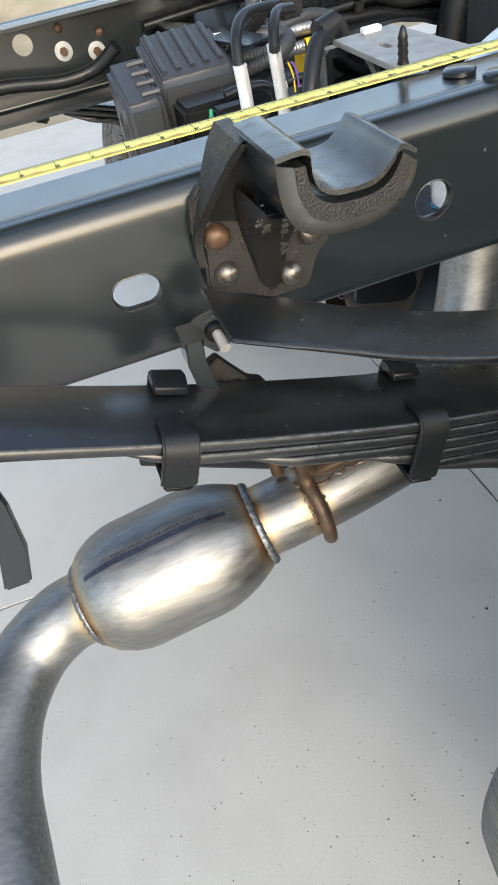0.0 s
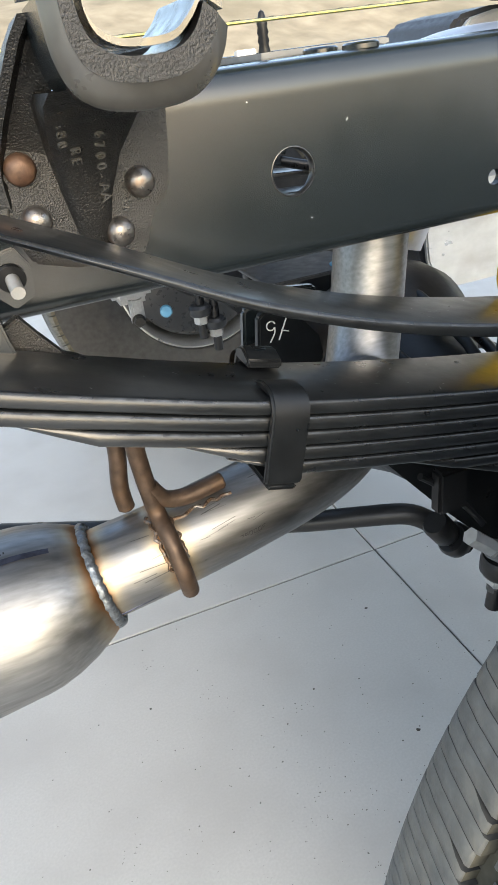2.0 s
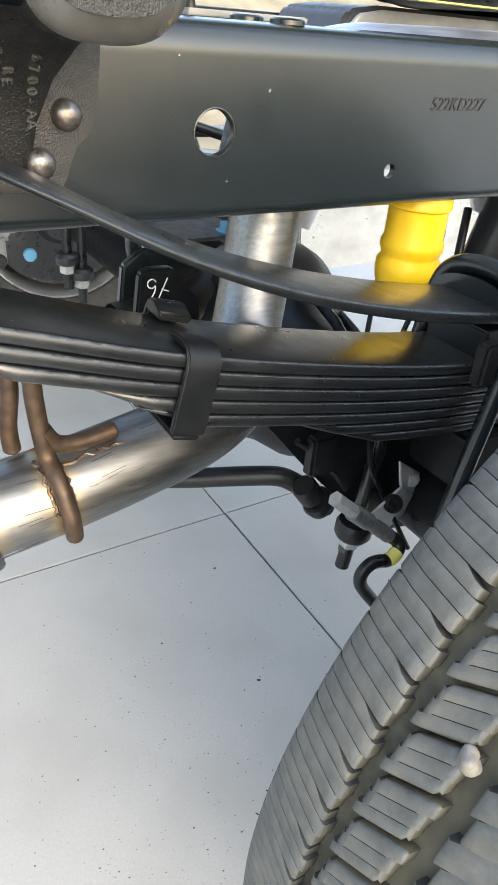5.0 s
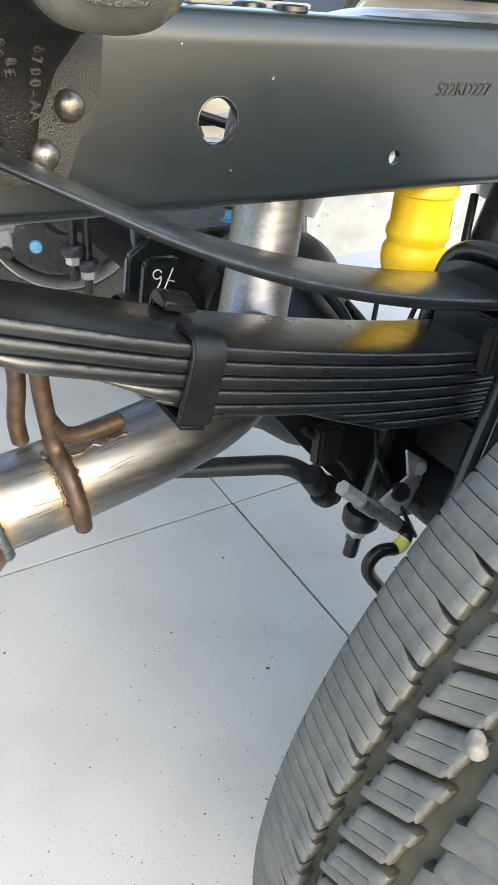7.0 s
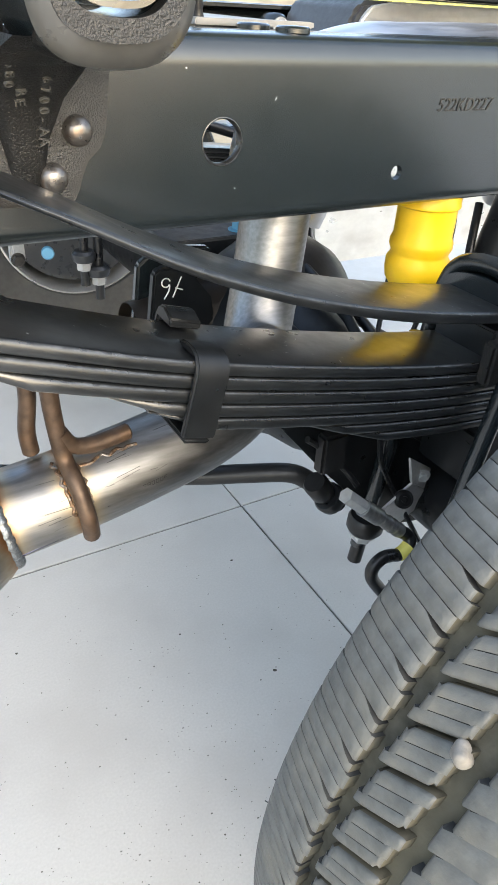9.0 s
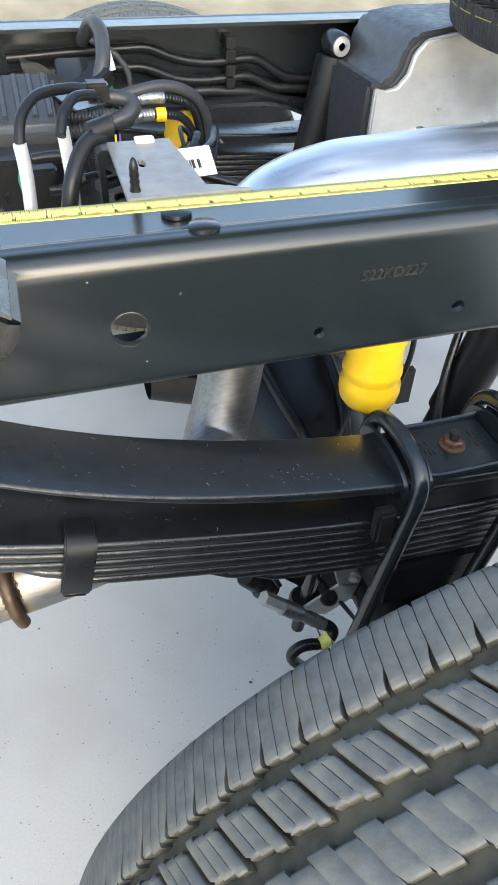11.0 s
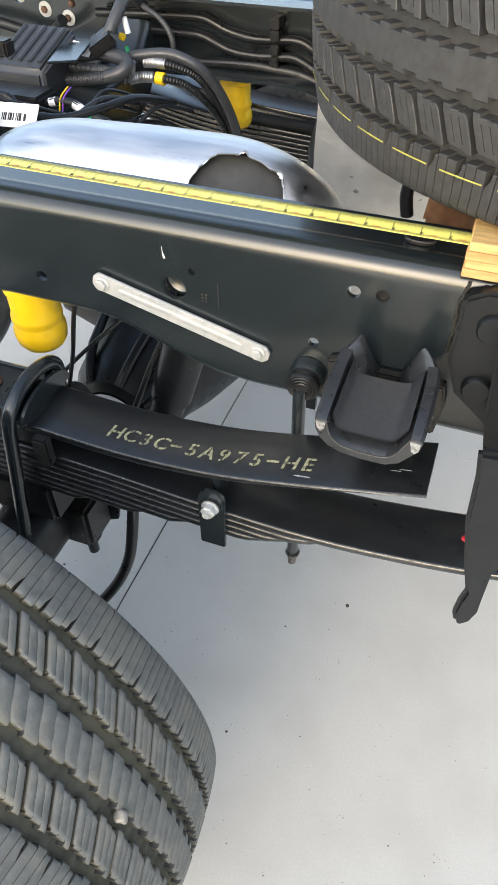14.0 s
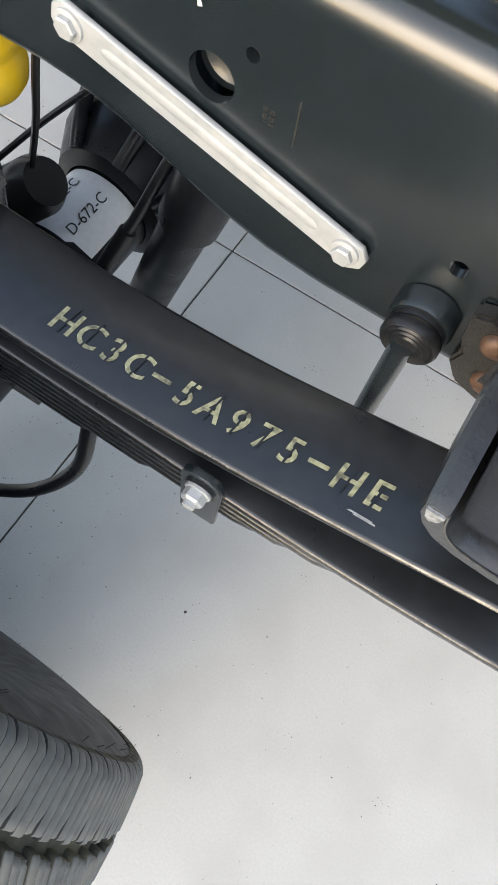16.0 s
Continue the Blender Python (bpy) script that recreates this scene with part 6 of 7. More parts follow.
# painted hand mark on the differential
bm = B()
cx, cy, cz = 0.098, 0.334, 0.524
arc = [(cx + 0.0062 * math.cos(a), cy, cz + 0.008 + 0.0062 * math.sin(a)) for a in (0.3 + 0.6 * k for k in range(10))]
tube(bm, arc + [(cx + 0.004, cy, cz - 0.004), (cx - 0.003, cy, cz - 0.015)], 0.0010, 6, 3)
tube(bm, [(cx + 0.023, cy, cz + 0.014), (cx + 0.010, cy, cz - 0.014)], 0.0010, 6, 1)
tube(bm, [(cx + 0.014, cy, cz - 0.001), (cx + 0.025, cy, cz - 0.005)], 0.0010, 6, 1)
part("paint_mark", bm, CHALK, axle, "white hand-painted marker strokes")
bm = B()
plate(bm, [(0.074, 0.47), (0.082, 0.545), (0.092, 0.552), (0.13, 0.55), (0.17, 0.50), (0.18, 0.44)], 0.3362, 0.352)
part("pinion_bracket", bm, SATIN, axle, bevel=0.003)
bm = B()
plate(bm, [(0.075, 0.44), (0.085, 0.535), (0.12, 0.56), (0.20, 0.55), (0.235, 0.44)], 0.4035, 0.42)
part("cover_face", bm, RAIL, axle, bevel=0.004)


# ---- bright sleeve with a torn opening ----
sleeve = thing("exhaust_sleeve", (0.4, 0.19, 0.75), "bright polished metal exhaust shield with a torn opening", "heat shield")
path = smooth_path([(0.155, 0.165, 0.66), (0.172, 0.17, 0.715), (0.205, 0.178, 0.755), (0.26, 0.184, 0.772), (0.33, 0.188, 0.775), (0.42, 0.19, 0.777), (0.50, 0.19, 0.775), (0.555, 0.19, 0.752), (0.582, 0.19, 0.705), (0.592, 0.19, 0.64)], 30)
N = 180


def ring_at(i, r):
    d = (path[min(i + 1, len(path) - 1)] - path[max(i - 1, 0)]).normalized()
    s = Vector((0, -1, 0))
    s = (s - d * s.dot(d)).normalized()
    u = s.cross(d)
    if u.z < 0 and abs(d.z) < 0.9:
        u = -u
    return [path[i] + r * (math.cos(a) * s + math.sin(a) * u) for a in (2 * math.pi * k / N for k in range(N))]


bm = B()
rad = lambda i: 0.074 * min(1.0, 0.72 + 0.28 * min(i, len(path) - 1 - i) / 55)
rings = [[bm.verts.new(p) for p in ring_at(i, rad(i))] for i in range(len(path))]
hole = Vector((0.514, 0.120, 0.812))
for a, b in zip(rings, rings[1:]):
    for k in range(N):
        q = [a[k], a[(k + 1) % N], b[(k + 1) % N], b[k]]
        c = sum((v.co for v in q), Vector()) / 4
        dd = c - hole
        if dd.length > 0.0585:
            bm.faces.new(q)
for v in bm.verts:
    dd = v.co - hole
    if v.is_boundary and dd.length < 0.078:
        v.co = hole + dd.normalized() * (0.058 + 0.004 * noise.noise(dd.normalized() * 2.5) + 0.004 * max(0.0, noise.noise(dd.normalized() * 6) - 0.1) + 0.007 * math.exp(-((dd.x / dd.length + 0.05) / 0.07) ** 2) * (dd.z > 0) + 0.006 * math.exp(-((dd.x / dd.length - 0.66) / 0.08) ** 2) * (dd.z > 0))
lip = sorted((v.co.copy() for v in bm.verts if v.is_boundary and (v.co - hole).length < 0.078), key=lambda p: math.atan2((p - hole).dot(Vector((0, 0.64, 0.77))), p.x - hole.x))
shell = part("shell", bm, BRIGHT, sleeve, "bright polished shell")
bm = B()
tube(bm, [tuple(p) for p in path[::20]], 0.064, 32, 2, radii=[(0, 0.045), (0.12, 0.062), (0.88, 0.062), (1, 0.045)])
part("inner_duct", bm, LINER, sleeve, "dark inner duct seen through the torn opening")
bm = B()
for p, q in zip(lip, lip[1:] + lip[:1]):
    if 0 < (p - q).length < 0.02:
        tube(bm, [tuple(p), tuple(q)], 0.0012, 5, 1)
part("torn_edge", bm, RIM, sleeve, "thin bright torn edge")

# ---- foil covered tank ----
tank = thing("fuel_tank", (0.9, 0.65, 0.45), "large black tank covered by a crinkled silver foil shield", "fuel tank")
outline = [(0.545, 0.432), (0.520, 0.450), (0.500, 0.490), (0.492, 0.56), (0.490, 0.70), (0.492, 0.796), (0.508, 0.790), (0.530, 0.794), (0.546, 0.812), (0.554, 0.842), (0.572, 0.860), (0.62, 0.868), (1.5, 0.868), (1.5, 0.432)]
bm = B()
plate(bm, outline, 0.560, 0.572)
bmesh.ops.triangulate(bm, faces=bm.faces)
part("foil_shield", bm, FOIL, tank, "crinkled silver heat shield", bevel=0.003)
bm = B()
plate(bm, [(x - (0.006 if x < 0.53 else 0.012 if x < 0.6 else 0), z + 0.006) for x, z in outline], 0.5725, 0.775)
part("tank_shell", bm, GREYPLASTIC, tank, "dark plastic tank shell", bevel=0.012)
for x, z in ((0.583, 0.715), (0.80, 0.70)):
    bm = B()
    lathe(bm, [(0, 0.008), (0.004, 0.008), (0.005, 0.0065), (0.010, 0.0065), (0.012, 0.005), (0.0165, 0.005), (0.0185, 0.003), (0.0185, 0)], 28, aim((x, 0.560, z), (0, -1, 0)))
    part("push_fastener", bm, RIM, tank, "round ringed metal fastener")

# ---- wood blocks and rusty casting under the spare tyre ----
def plywood(at, size):
    w = thing("wood_block", at, "yellow-brown plywood block under the spare tyre", "wood block", "wood blocks")
    n = 4
    for k in range(n):
        bm = B()
        z0 = at[2] + size[2] * k / n
        e = 0.0012 * (k % 2)
        box(bm, at[0] - size[0] / 2 + e, at[0] + size[0] / 2 - e, at[1] - size[1] / 2 + e, at[1] + size[1] / 2 - e, z0, z0 + size[2] / n)
        part("ply", bm, WOOD if k % 2 else WOOD2, w, bevel=0.0008, segs=1)
    return w


plywood((0.869, 0.07, TOP), (0.18, 0.15, 0.033))
plywood((0.93, 0.82, TOP), (0.18, 0.12, 0.033))
cast = thing("rusty_casting", (0.74, 0.24, 0.80), "rusty orange-brown iron casting with round holes", "casting")
bm = B()
plate(bm, [(0.692, 0.77), (0.700, 0.846), (0.716, 0.858), (0.728, 0.830), (0.742, 0.826), (0.752, 0.855), (0.785, 0.862), (0.84, 0.862), (0.84, 0.77)], 0.225, 0.275, [ring_loop(0.768, 0.838, 0.011)])
part("lug", bm, ORANGE, cast, bevel=0.004)
bm = B()
tube(bm, [(0.672, 0.24, 0.77), (0.668, 0.236, 0.80), (0.676, 0.232, 0.826), (0.70, 0.23, 0.833)], 0.008, 12, 5)
part("hook_pipe", bm, HOSE, cast, "short black pipe with pale edge")
bm = B()
box(bm, 0.705, 0.80, 0.10, 0.38, 0.735, 0.77)
part("support", bm, RAIL, cast, bevel=0.004)


cast.location.x += 0.025


# ---- cross member and ribbed canister between the rails ----
cross = tagged(new("cross_member"), "black painted channel joining the two frame rails", "cross member", kind="structure")
bm = B()
prof = [(0.014, 0.745), (0.014, 0.836), (0.018, 0.840), (0.086, 0.840), (0.090, 0.836), (0.090, 0.745), (0.085, 0.745), (0.085, 0.833), (0.019, 0.833), (0.019, 0.745)]
vs = extrude_profile(bm, [[(x, y, z - dip) for x, z in prof] for y, dip in ((0.235, 0.0), (0.27, 0.004), (0.33, 0.075), (0.40, 0.10), (0.66, 0.10), (0.73, 0.075), (0.782, 0.03))], True)
bm.faces.new(vs[0]), bm.faces.new(vs[-1])
part("channel", bm, RAIL, cross, bevel=0.001)
bm = B()
plate(bm, [(0.020, 0.088), (0.135, 0.088), (0.115, 0.100), (0.096, 0.108), (0.090, 0.24), (0.024, 0.24)], 0.8425, 0.8475, [ring_loop(0.048, 0.172, 0.0035, 0.010)], axes="xy")
part("gusset_plate", bm, GUSSET, cross, "flat grey gusset plate with a slot", bevel=0.0008)
bm = B()
box(bm, 0.052, 0.072, 0.226, 0.236, 0.8475, 0.853)
part("white_clip", bm, WHITE, cross, bevel=0.001)
bm = B()
lathe(bm, [(0, 0.03), (0.0022, 0.028), (0.0045, 0.020), (0.0038, 0.018), (0.0048, 0.014), (0.0038, 0.012), (0.0048, 0.008), (0.0038, 0.006), (0.0052, 0.0), (0.0052, -0.004)], 14, Matrix.Translation((0.030, 0.105, 0.8475)))
part("push_stud", bm, PLASTIC, cross, "black ribbed push stud")

can = thing("canister_box", (-0.07, 0.52, 0.70), "charcoal plastic canister box with ribbed lid", "canister")
bm = B()


def slab_on(bm, x0, x1, y0, y1, zb, zf, z0):
    vs = [bm.verts.new(p) for p in ((x0, y0, z0), (x1, y0, z0), (x1, y1, z0), (x0, y1, z0), (x0, y0, zf), (x1, y0, zf), (x1, y1, zb), (x0, y1, zb))]
    for f in ((3, 2, 1, 0), (4, 5, 6, 7), (0, 1, 5, 4), (1, 2, 6, 5), (2, 3, 7, 6), (3, 0, 4, 7)):
        bm.faces.new([vs[i] for i in f])


slab_on(bm, -0.112, 0.002, 0.525, 0.655, 0.822, 0.782, 0.66)
part("main_case", bm, GREYPLASTIC, can, bevel=0.009, segs=3)
for k in range(5):
    bm = B()
    x = -0.096 + k * 0.0205
    tube(bm, [(x, 0.545, 0.789), (x, 0.595, 0.8045), (x, 0.642, 0.8190)], 0.0042, 8, 2)
    part("lid_rib", bm, GREYPLASTIC, can)
bm = B()
slab_on(bm, -0.168, -0.114, 0.490, 0.610, 0.806, 0.772, 0.66)
part("side_case", bm, GREYPLASTIC, can, bevel=0.008, segs=3)
for k in range(4):
    bm = B()
    y = 0.512 + k * 0.026
    tube(bm, [(-0.139, y, 0.7785 + 0.283 * (y - 0.512)), (-0.115, y, 0.7785 + 0.283 * (y - 0.512))], 0.0050, 8, 1)
    part("case_rib", bm, GREYPLASTIC, can)
bm = B()
box(bm, -0.10, 0.03, 0.455, 0.522, 0.68, 0.762)
part("front_module", bm, PLASTIC, can, bevel=0.006)
bm = B()
box(bm, -0.062, -0.022, 0.428, 0.455, 0.725, 0.758)
part("connector", bm, PLASTIC, can, bevel=0.003)
bm = B()
tube(bm, [(-0.066, 0.440, 0.758), (-0.070, 0.432, 0.745), (-0.068, 0.428, 0.733)], 0.003, 8, 3)
part("green_seal", bm, GREEN, can, "green seal edge")
bm = B()
plate(bm, [(-0.036, 0.70), (-0.040, 0.84), (-0.008, 0.79), (0.064, 0.545), (0.020, 0.52)], 0.797, 0.801, axes="xy")
part("mounting_plate", bm, RAIL, can, "flat black mounting plate reflecting the sky", bevel=0.001)
bm = B()
for k in range(6):
    box(bm, -0.1688, -0.1682, 0.51 + 0.012 * k, 0.517 + 0.012 * k, 0.69, 0.755 - 0.006 * (k % 3))
part("case_marks", bm, CASTEDGE, can, "worn unreadable raised marks")["kind"] = "stuff"

# ---- wiring ----
loom = thing("wiring_harness", (0.06, 0.45, 0.84), "black corrugated wiring harness with foil sleeves and white tags", "wiring harness")


def wire(name, pts, r, mat=HOSE, rib=0.0, label="", n=10):
    bm = B()
    tube(bm, pts, r, n, 6, rib=rib)
    return part(name, bm, mat, loom, label)


wire("corrugated_conduit", [(-0.100, 0.615, 0.762), (-0.037, 0.62, 0.764), (0.001, 0.62, 0.765), (0.056, 0.62, 0.764), (0.087, 0.62, 0.762), (0.11, 0.63, 0.75)], 0.0105, GREYPLASTIC, 0.0014, n=14)
wire("corrugated_conduit", [(-0.105, 0.60, 0.745), (-0.029, 0.60, 0.744), (0.039, 0.605, 0.751), (0.086, 0.608, 0.758)], 0.0118, GREYPLASTIC, 0.0016, n=14)
wire("conduit", [(0.080, 0.608, 0.757), (0.100, 0.612, 0.763), (0.114, 0.622, 0.772), (0.106, 0.636, 0.780), (0.068, 0.645, 0.784), (0.036, 0.645, 0.783), (0.000, 0.640, 0.772)], 0.0125, GREYPLASTIC)
wire("conduit", [(0.050, 0.635, 0.790), (0.070, 0.645, 0.812), (0.080, 0.66, 0.835), (0.084, 0.69, 0.858), (0.080, 0.72, 0.868), (0.074, 0.75, 0.860), (0.066, 0.80, 0.83)], 0.0115, GREYPLASTIC)
wire("conduit", [(0.066, 0.80, 0.842), (0.078, 0.78, 0.834), (0.113, 0.78, 0.813), (0.133, 0.78, 0.785), (0.136, 0.78, 0.755)], 0.0060, GREYPLASTIC, 0.0009)
wire("conduit", [(0.075, 0.665, 0.768), (0.117, 0.67, 0.780), (0.175, 0.68, 0.785), (0.222, 0.69, 0.768), (0.247, 0.71, 0.735), (0.262, 0.735, 0.690), (0.270, 0.76, 0.641), (0.275, 0.77, 0.60)], 0.0098, GREYPLASTIC)
wire("spiral_hose", [(0.138, 0.67, 0.770), (0.178, 0.67, 0.770), (0.221, 0.69, 0.750), (0.241, 0.72, 0.708), (0.256, 0.76, 0.648), (0.263, 0.77, 0.608)], 0.0080, HOSE, 0.0016)
wire("spiral_hose", [(0.118, 0.66, 0.748), (0.145, 0.66, 0.749), (0.172, 0.66, 0.748), (0.202, 0.68, 0.736), (0.227, 0.71, 0.702), (0.245, 0.75, 0.650), (0.253, 0.765, 0.608)], 0.0078, HOSE, 0.0016)
wire("yellow_collar", [(0.155, 0.66, 0.7485), (0.171, 0.66, 0.748)], 0.0112, YELLOW, label="orange-yellow collar")
wire("hose_fitting", [(0.128, 0.67, 0.770), (0.150, 0.67, 0.7715), (0.172, 0.67, 0.7705)], 0.0100, ETCHSTEEL, 0.0010, label="grey crimped hose fitting")
wire("hose_fitting", [(0.100, 0.655, 0.742), (0.125, 0.66, 0.7475), (0.152, 0.66, 0.749)], 0.0100, ETCHSTEEL, 0.0010, label="grey crimped hose fitting")
wire("fitting_elbow", [(0.100, 0.655, 0.742), (0.108, 0.65, 0.758), (0.112, 0.648, 0.776)], 0.0085, ETCHSTEEL, label="grey hose elbow")
wire("orange_seal", [(0.080, 0.680, 0.802), (0.083, 0.680, 0.809)], 0.0068, YELLOW, label="orange round seal")
wire("white_clip_tail", [(0.0895, 0.68, 0.838), (0.092, 0.68, 0.826), (0.095, 0.68, 0.812)], 0.0055, WHITE, label="white plastic clip tail")
wire("green_strip", [(0.088, 0.68, 0.790), (0.092, 0.68, 0.772), (0.096, 0.68, 0.752)], 0.0042, GREEN, label="green plastic strip")
wire("conduit", [(0.000, 0.475, 0.722), (0.020, 0.48, 0.738), (0.043, 0.48, 0.752), (0.082, 0.48, 0.754), (0.108, 0.48, 0.741), (0.124, 0.48, 0.735), (0.148, 0.48, 0.729), (0.20, 0.47, 0.712), (0.28, 0.45, 0.69)], 0.0072)
wire("conduit", [(-0.050, 0.42, 0.775), (-0.022, 0.42, 0.777), (0.006, 0.42, 0.772), (0.014, 0.42, 0.752), (-0.005, 0.42, 0.736), (-0.036, 0.42, 0.734)], 0.0068)
wire("green_connector", [(0.107, 0.480, 0.7415), (0.121, 0.480, 0.7360)], 0.009, GREEN, label="green cable connector")
wire("white_sheath", [(0.086, 0.480, 0.7525), (0.097, 0.480, 0.7475), (0.107, 0.480, 0.7415)], 0.0076, WHITE)
wire("white_sheath", [(0.040, 0.480, 0.7508), (0.053, 0.480, 0.7535)], 0.0076, WHITE)
wire("foil_sleeve", [(-0.062, 0.290, 0.836), (-0.061, 0.288, 0.80), (-0.064, 0.280, 0.755)], 0.0075, FOILWHITE, label="silver-white foil sleeve")
wire("foil_sleeve", [(-0.014, 0.315, 0.842), (-0.012, 0.312, 0.79), (-0.014, 0.30, 0.735)], 0.0075, FOILWHITE, label="silver-white foil sleeve")
wire("conduit", [(-0.062, 0.290, 0.830), (-0.056, 0.310, 0.856), (-0.035, 0.345, 0.868), (0.0, 0.375, 0.866), (0.03, 0.39, 0.86)], 0.006)
wire("conduit", [(-0.018, 0.300, 0.838), (-0.010, 0.318, 0.856), (0.006, 0.345, 0.864), (0.03, 0.365, 0.86)], 0.006)
wire("conduit", [(0.02, 0.24, 0.855), (0.0, 0.225, 0.85), (-0.02, 0.20, 0.82), (-0.03, 0.19, 0.77)], 0.0085)
wire("taped_joint", [(0.008, 0.238, 0.858), (0.03, 0.245, 0.862)], 0.011, PLASTIC)
bm = B()
box(bm, 0.022, 0.050, 0.380, 0.405, 0.846, 0.868)
part("loom_clip", bm, PLASTIC, loom, bevel=0.003)
bm = B()
box(bm, -0.118, -0.060, 0.578, 0.640, 0.738, 0.780)
part("loom_clip", bm, PLASTIC, loom, bevel=0.003)
bm = B()
box(bm, -0.026, 0.026, -0.020, 0.020, -0.011, 0.011, pose(0.062, 0.645, 0.806, 20, -32, 10))
part("loom_block", bm, PLASTIC, loom, bevel=0.003)
bm = B()
box(bm, -0.026, 0.026, -0.012, 0.012, 0, 0.0015, pose(0.016, 0.630, 0.793, 35, 8, 0))
part("white_tag", bm, WHITE, loom, "blank white cable tag")
m = Matrix.Translation((0.115, 0.282, 0.804)) @ pose(0, 0, 0, 42, 0, 8)
bm = B()
box(bm, -0.036, 0.036, -0.018, 0.018, 0, 0.001, m)
tag = part("white_label", bm, WHITE, loom, "white paper label with a dark code strip")
bm = B()
for k in range(16):
    if k % 5 != 3:
        box(bm, -0.018 + 0.0024 * k, -0.0168 + 0.0024 * k + 0.0005 * (k % 3), -0.008, 0.003, 0.001, 0.0014, m)
part("code_bars", bm, INK, tag, smooth=0)["kind"] = "stuff"

# ---- lines and bolts on the far rail ----
for r, line in ((0.0085, ((-0.06, 0.800), (0.06, 0.806), (0.141, 0.808), (0.181, 0.807), (0.227, 0.790), (0.276, 0.781), (0.317, 0.781), (0.378, 0.783), (0.427, 0.756), (0.458, 0.746), (0.56, 0.742))),
                (0.0085, ((-0.06, 0.772), (0.05, 0.778), (0.134, 0.778), (0.174, 0.776), (0.230, 0.756), (0.281, 0.751), (0.333, 0.753), (0.370, 0.753), (0.415, 0.734), (0.446, 0.730), (0.56, 0.722))),
                (0.0105, ((0.16, 0.728), (0.273, 0.733), (0.330, 0.730), (0.382, 0.725), (0.444, 0.707), (0.56, 0.69)))):
    bm = B()
    tube(bm, [(x, 0.838, z) for x, z in line], r, 12, 5)
    tagged(part("chassis_line", bm, HOSE), "black hose running along the far frame rail", "hose", "chassis lines")
bm = B()
for z in (0.814, 0.793, 0.769, 0.748):
    box(bm, 0.320, 0.338, 0.822, 0.858, z - 0.010, z + 0.008)
tagged(part("line_clip", bm, PLASTIC, bevel=0.002), "stacked black plastic clip holding the chassis lines", "clip")
bm = B()
tube(bm, [(-0.60, 0.80, 0.775), (-0.40, 0.82, 0.77), (-0.31, 0.825, 0.768), (-0.22, 0.825, 0.755), (-0.16, 0.82, 0.762), (-0.12, 0.80, 0.79)], 0.011, 12, 6)
tagged(part("chassis_line", bm, HOSE), "black cable sagging along the far frame rail", "hose", "chassis lines")
for x, z, mt, r in ((-0.200, 0.790, ZINC, 0.015), (-0.145, 0.778, ZINC, 0.015)):
    b = thing("rail_bolt", (x, 0.86, z), "rust-stained bolt with a wide pale washer on the far rail", "bolt", "far rail bolts")
    bm = B()
    lathe(bm, [(0, 0), (r, 0), (r, 0.002), (r * 0.6, 0.003), (0, 0.003)], 24, aim((x, 0.8635, z), (0, -1, 0)))
    part("washer", bm, mt, b)
    bm = B()
    hexhead(bm, (x, 0.861, z), (0, -1, 0), 0.0075, 0.006)
    part("head", bm, RUSTRIVET, b)
for x, z in ((-0.198, 0.824), (-0.133, 0.805)):
    bm = B()
    domed(bm, (x, 0.8635, z), (0, -1, 0), 0.0075, 0.006)
    tagged(part("rail_rivet", bm, RUSTRIVET), "small rusty rivet head on the far rail", "rivet", "far rail rivets")
for x, y in ((0.03, 0.83), (0.06, 0.845)):
    bm = B()
    lathe(bm, [(0, 0), (0.0135, 0), (0.0135, 0.003), (0.012, 0.0042), (0.0, 0.0048)], 24, Matrix.Translation((x, y, TOP)))
    tagged(part("cap_plug", bm, RAIL), "flat black round plug on the far rail", "plug", "rail plugs")

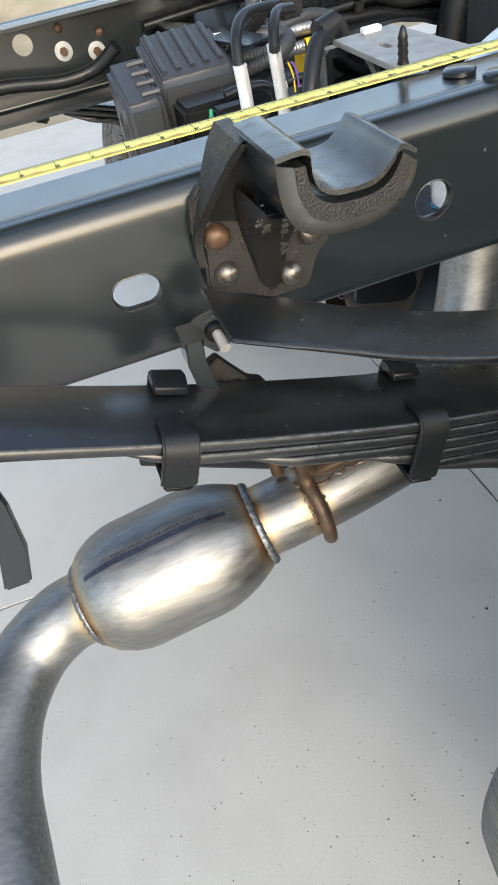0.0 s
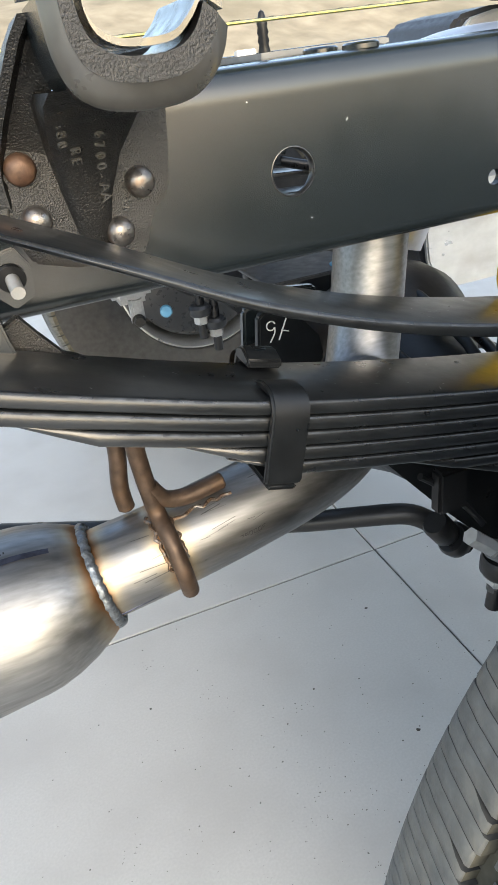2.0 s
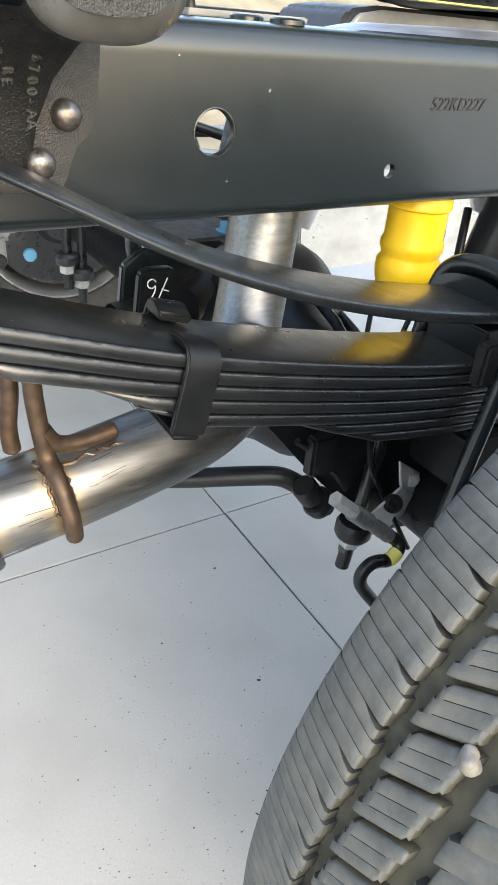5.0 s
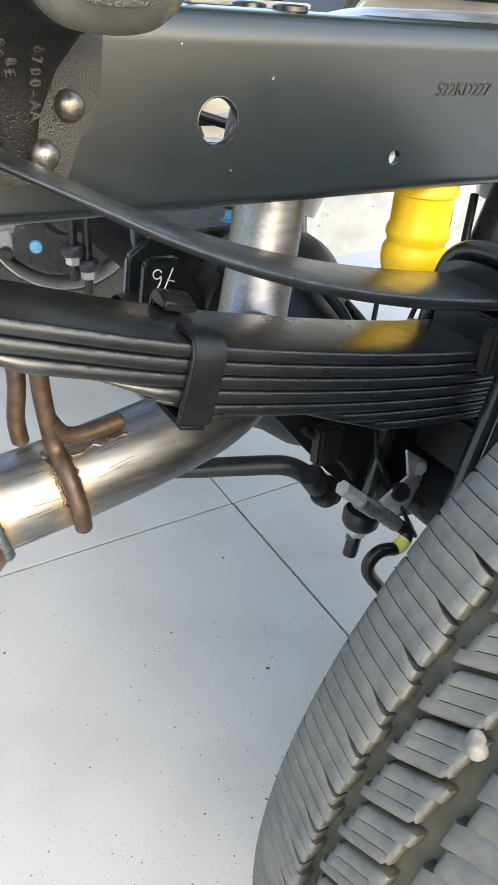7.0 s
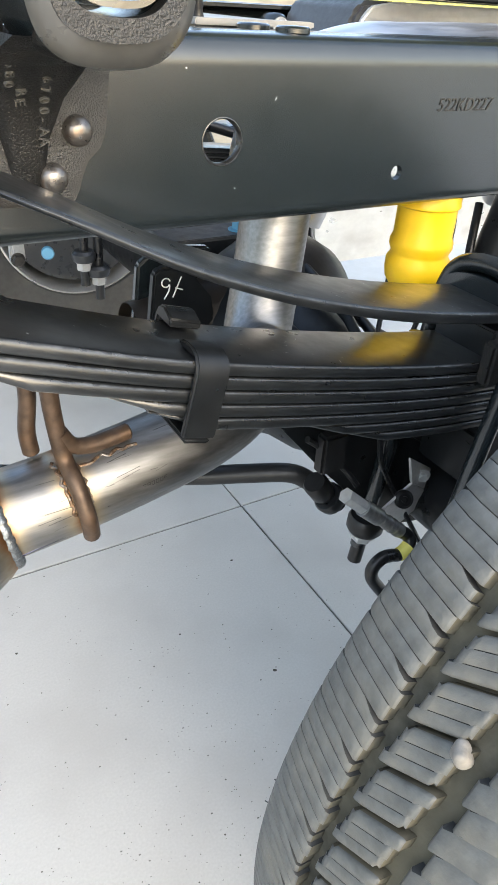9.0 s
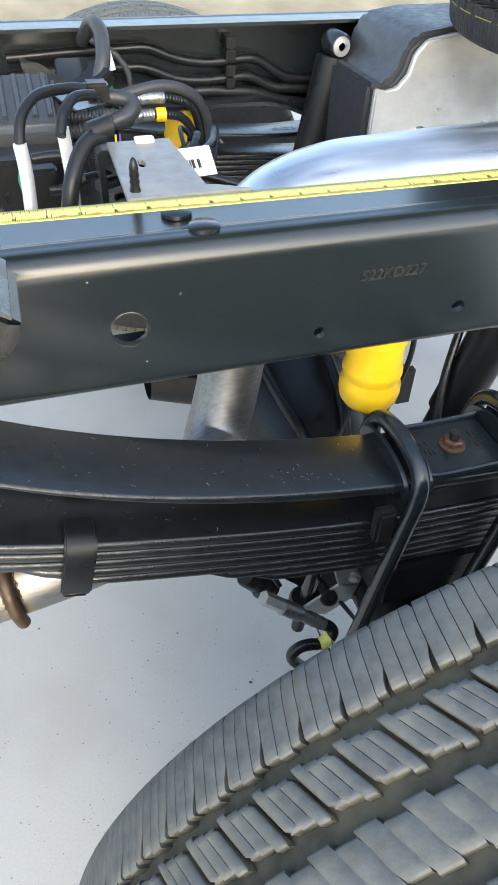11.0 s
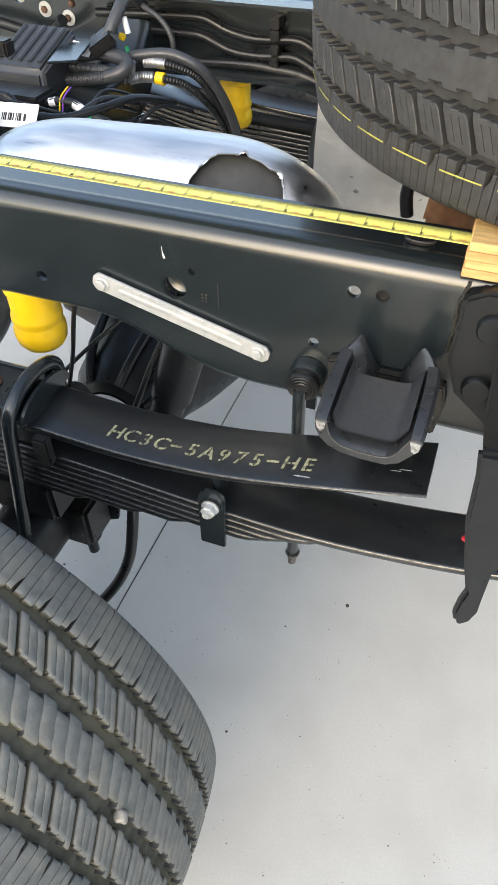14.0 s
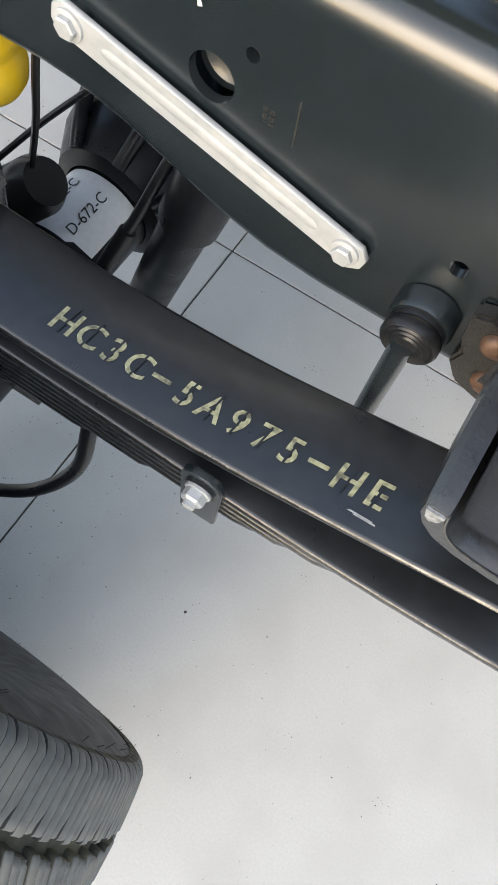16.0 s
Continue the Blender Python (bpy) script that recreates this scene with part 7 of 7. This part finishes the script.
# stones caught in the tread
for x, y, z in ((-0.086, -0.392, 0.600), (0.628, -0.438, 0.565), (0.137, -0.444, 0.783)):
    bm = B()
    bmesh.ops.create_icosphere(bm, subdivisions=3, radius=0.0055)
    for v in bm.verts:
        v.co *= 1 + 0.45 * noise.noise(v.co * 160 + Vector((x * 40, 0, 0)))
    bmesh.ops.translate(bm, verts=bm.verts, vec=(x, y, z))
    tagged(part("pebble", bm, PEBBLE), "small pale stone stuck in the tyre tread", "stone", "tread stones")

# ---- flat plate with a blue flange bolt behind the rail ----
shelf = thing("bracket_plate", (0.14, 0.30, 0.605), "grey-black bracket plate with a blue flange bolt", "bracket")
bm = B()
plate(bm, [(0.08, 0.285), (0.20, 0.285), (0.225, 0.33), (0.20, 0.40), (0.08, 0.40)], 0.598, 0.603, axes="xy")
part("plate", bm, GREYPLASTIC, shelf, bevel=0.001)
bm = B()
hexhead(bm, (0.190, 0.305, 0.603), (0, 0, 1), 0.009, 0.010, 0.013)
part("bolt", bm, BLUE, shelf, "blue coated bolt")
bm = B()
tube(bm, [(0.10, 0.40, 0.60), (0.11, 0.43, 0.55), (0.13, 0.44, 0.50)], 0.01, 10, 4)
part("stay", bm, RAIL, shelf)


# ---- more of the loom behind the rail ----
r5 = random.Random(21)
for k in range(7):
    x0, y0 = 0.10 + 0.012 * k, 0.30 + r5.uniform(-0.04, 0.05)
    z0 = 0.785 + r5.uniform(-0.03, 0.03)
    pts = [(x0 - 0.10, y0 + r5.uniform(-0.05, 0.05), z0 + r5.uniform(-0.02, 0.02)), (x0 - 0.03, y0 + 0.05, z0 - r5.uniform(0, 0.03)), (x0 + 0.02, y0 + 0.11, z0 - r5.uniform(0.01, 0.05)),
           (x0 + 0.03 + r5.uniform(0, 0.04), y0 + 0.18, z0 - 0.03), (x0 + 0.07, y0 + 0.27, z0 - r5.uniform(0.04, 0.09))]
    wire("cable", pts, r5.choice((0.003, 0.004, 0.0055, 0.0065)), HOSE, r5.choice((0.0, 0.0, 0.0009)))
for k, mt in enumerate((YELLOW, PURPLE)):
    wire("thin_wire", [(0.062 + 0.006 * k, 0.47, 0.742), (0.064 + 0.006 * k, 0.478, 0.762), (0.067 + 0.006 * k, 0.50, 0.772)], 0.0014, mt, label="thin coloured wire", n=6)
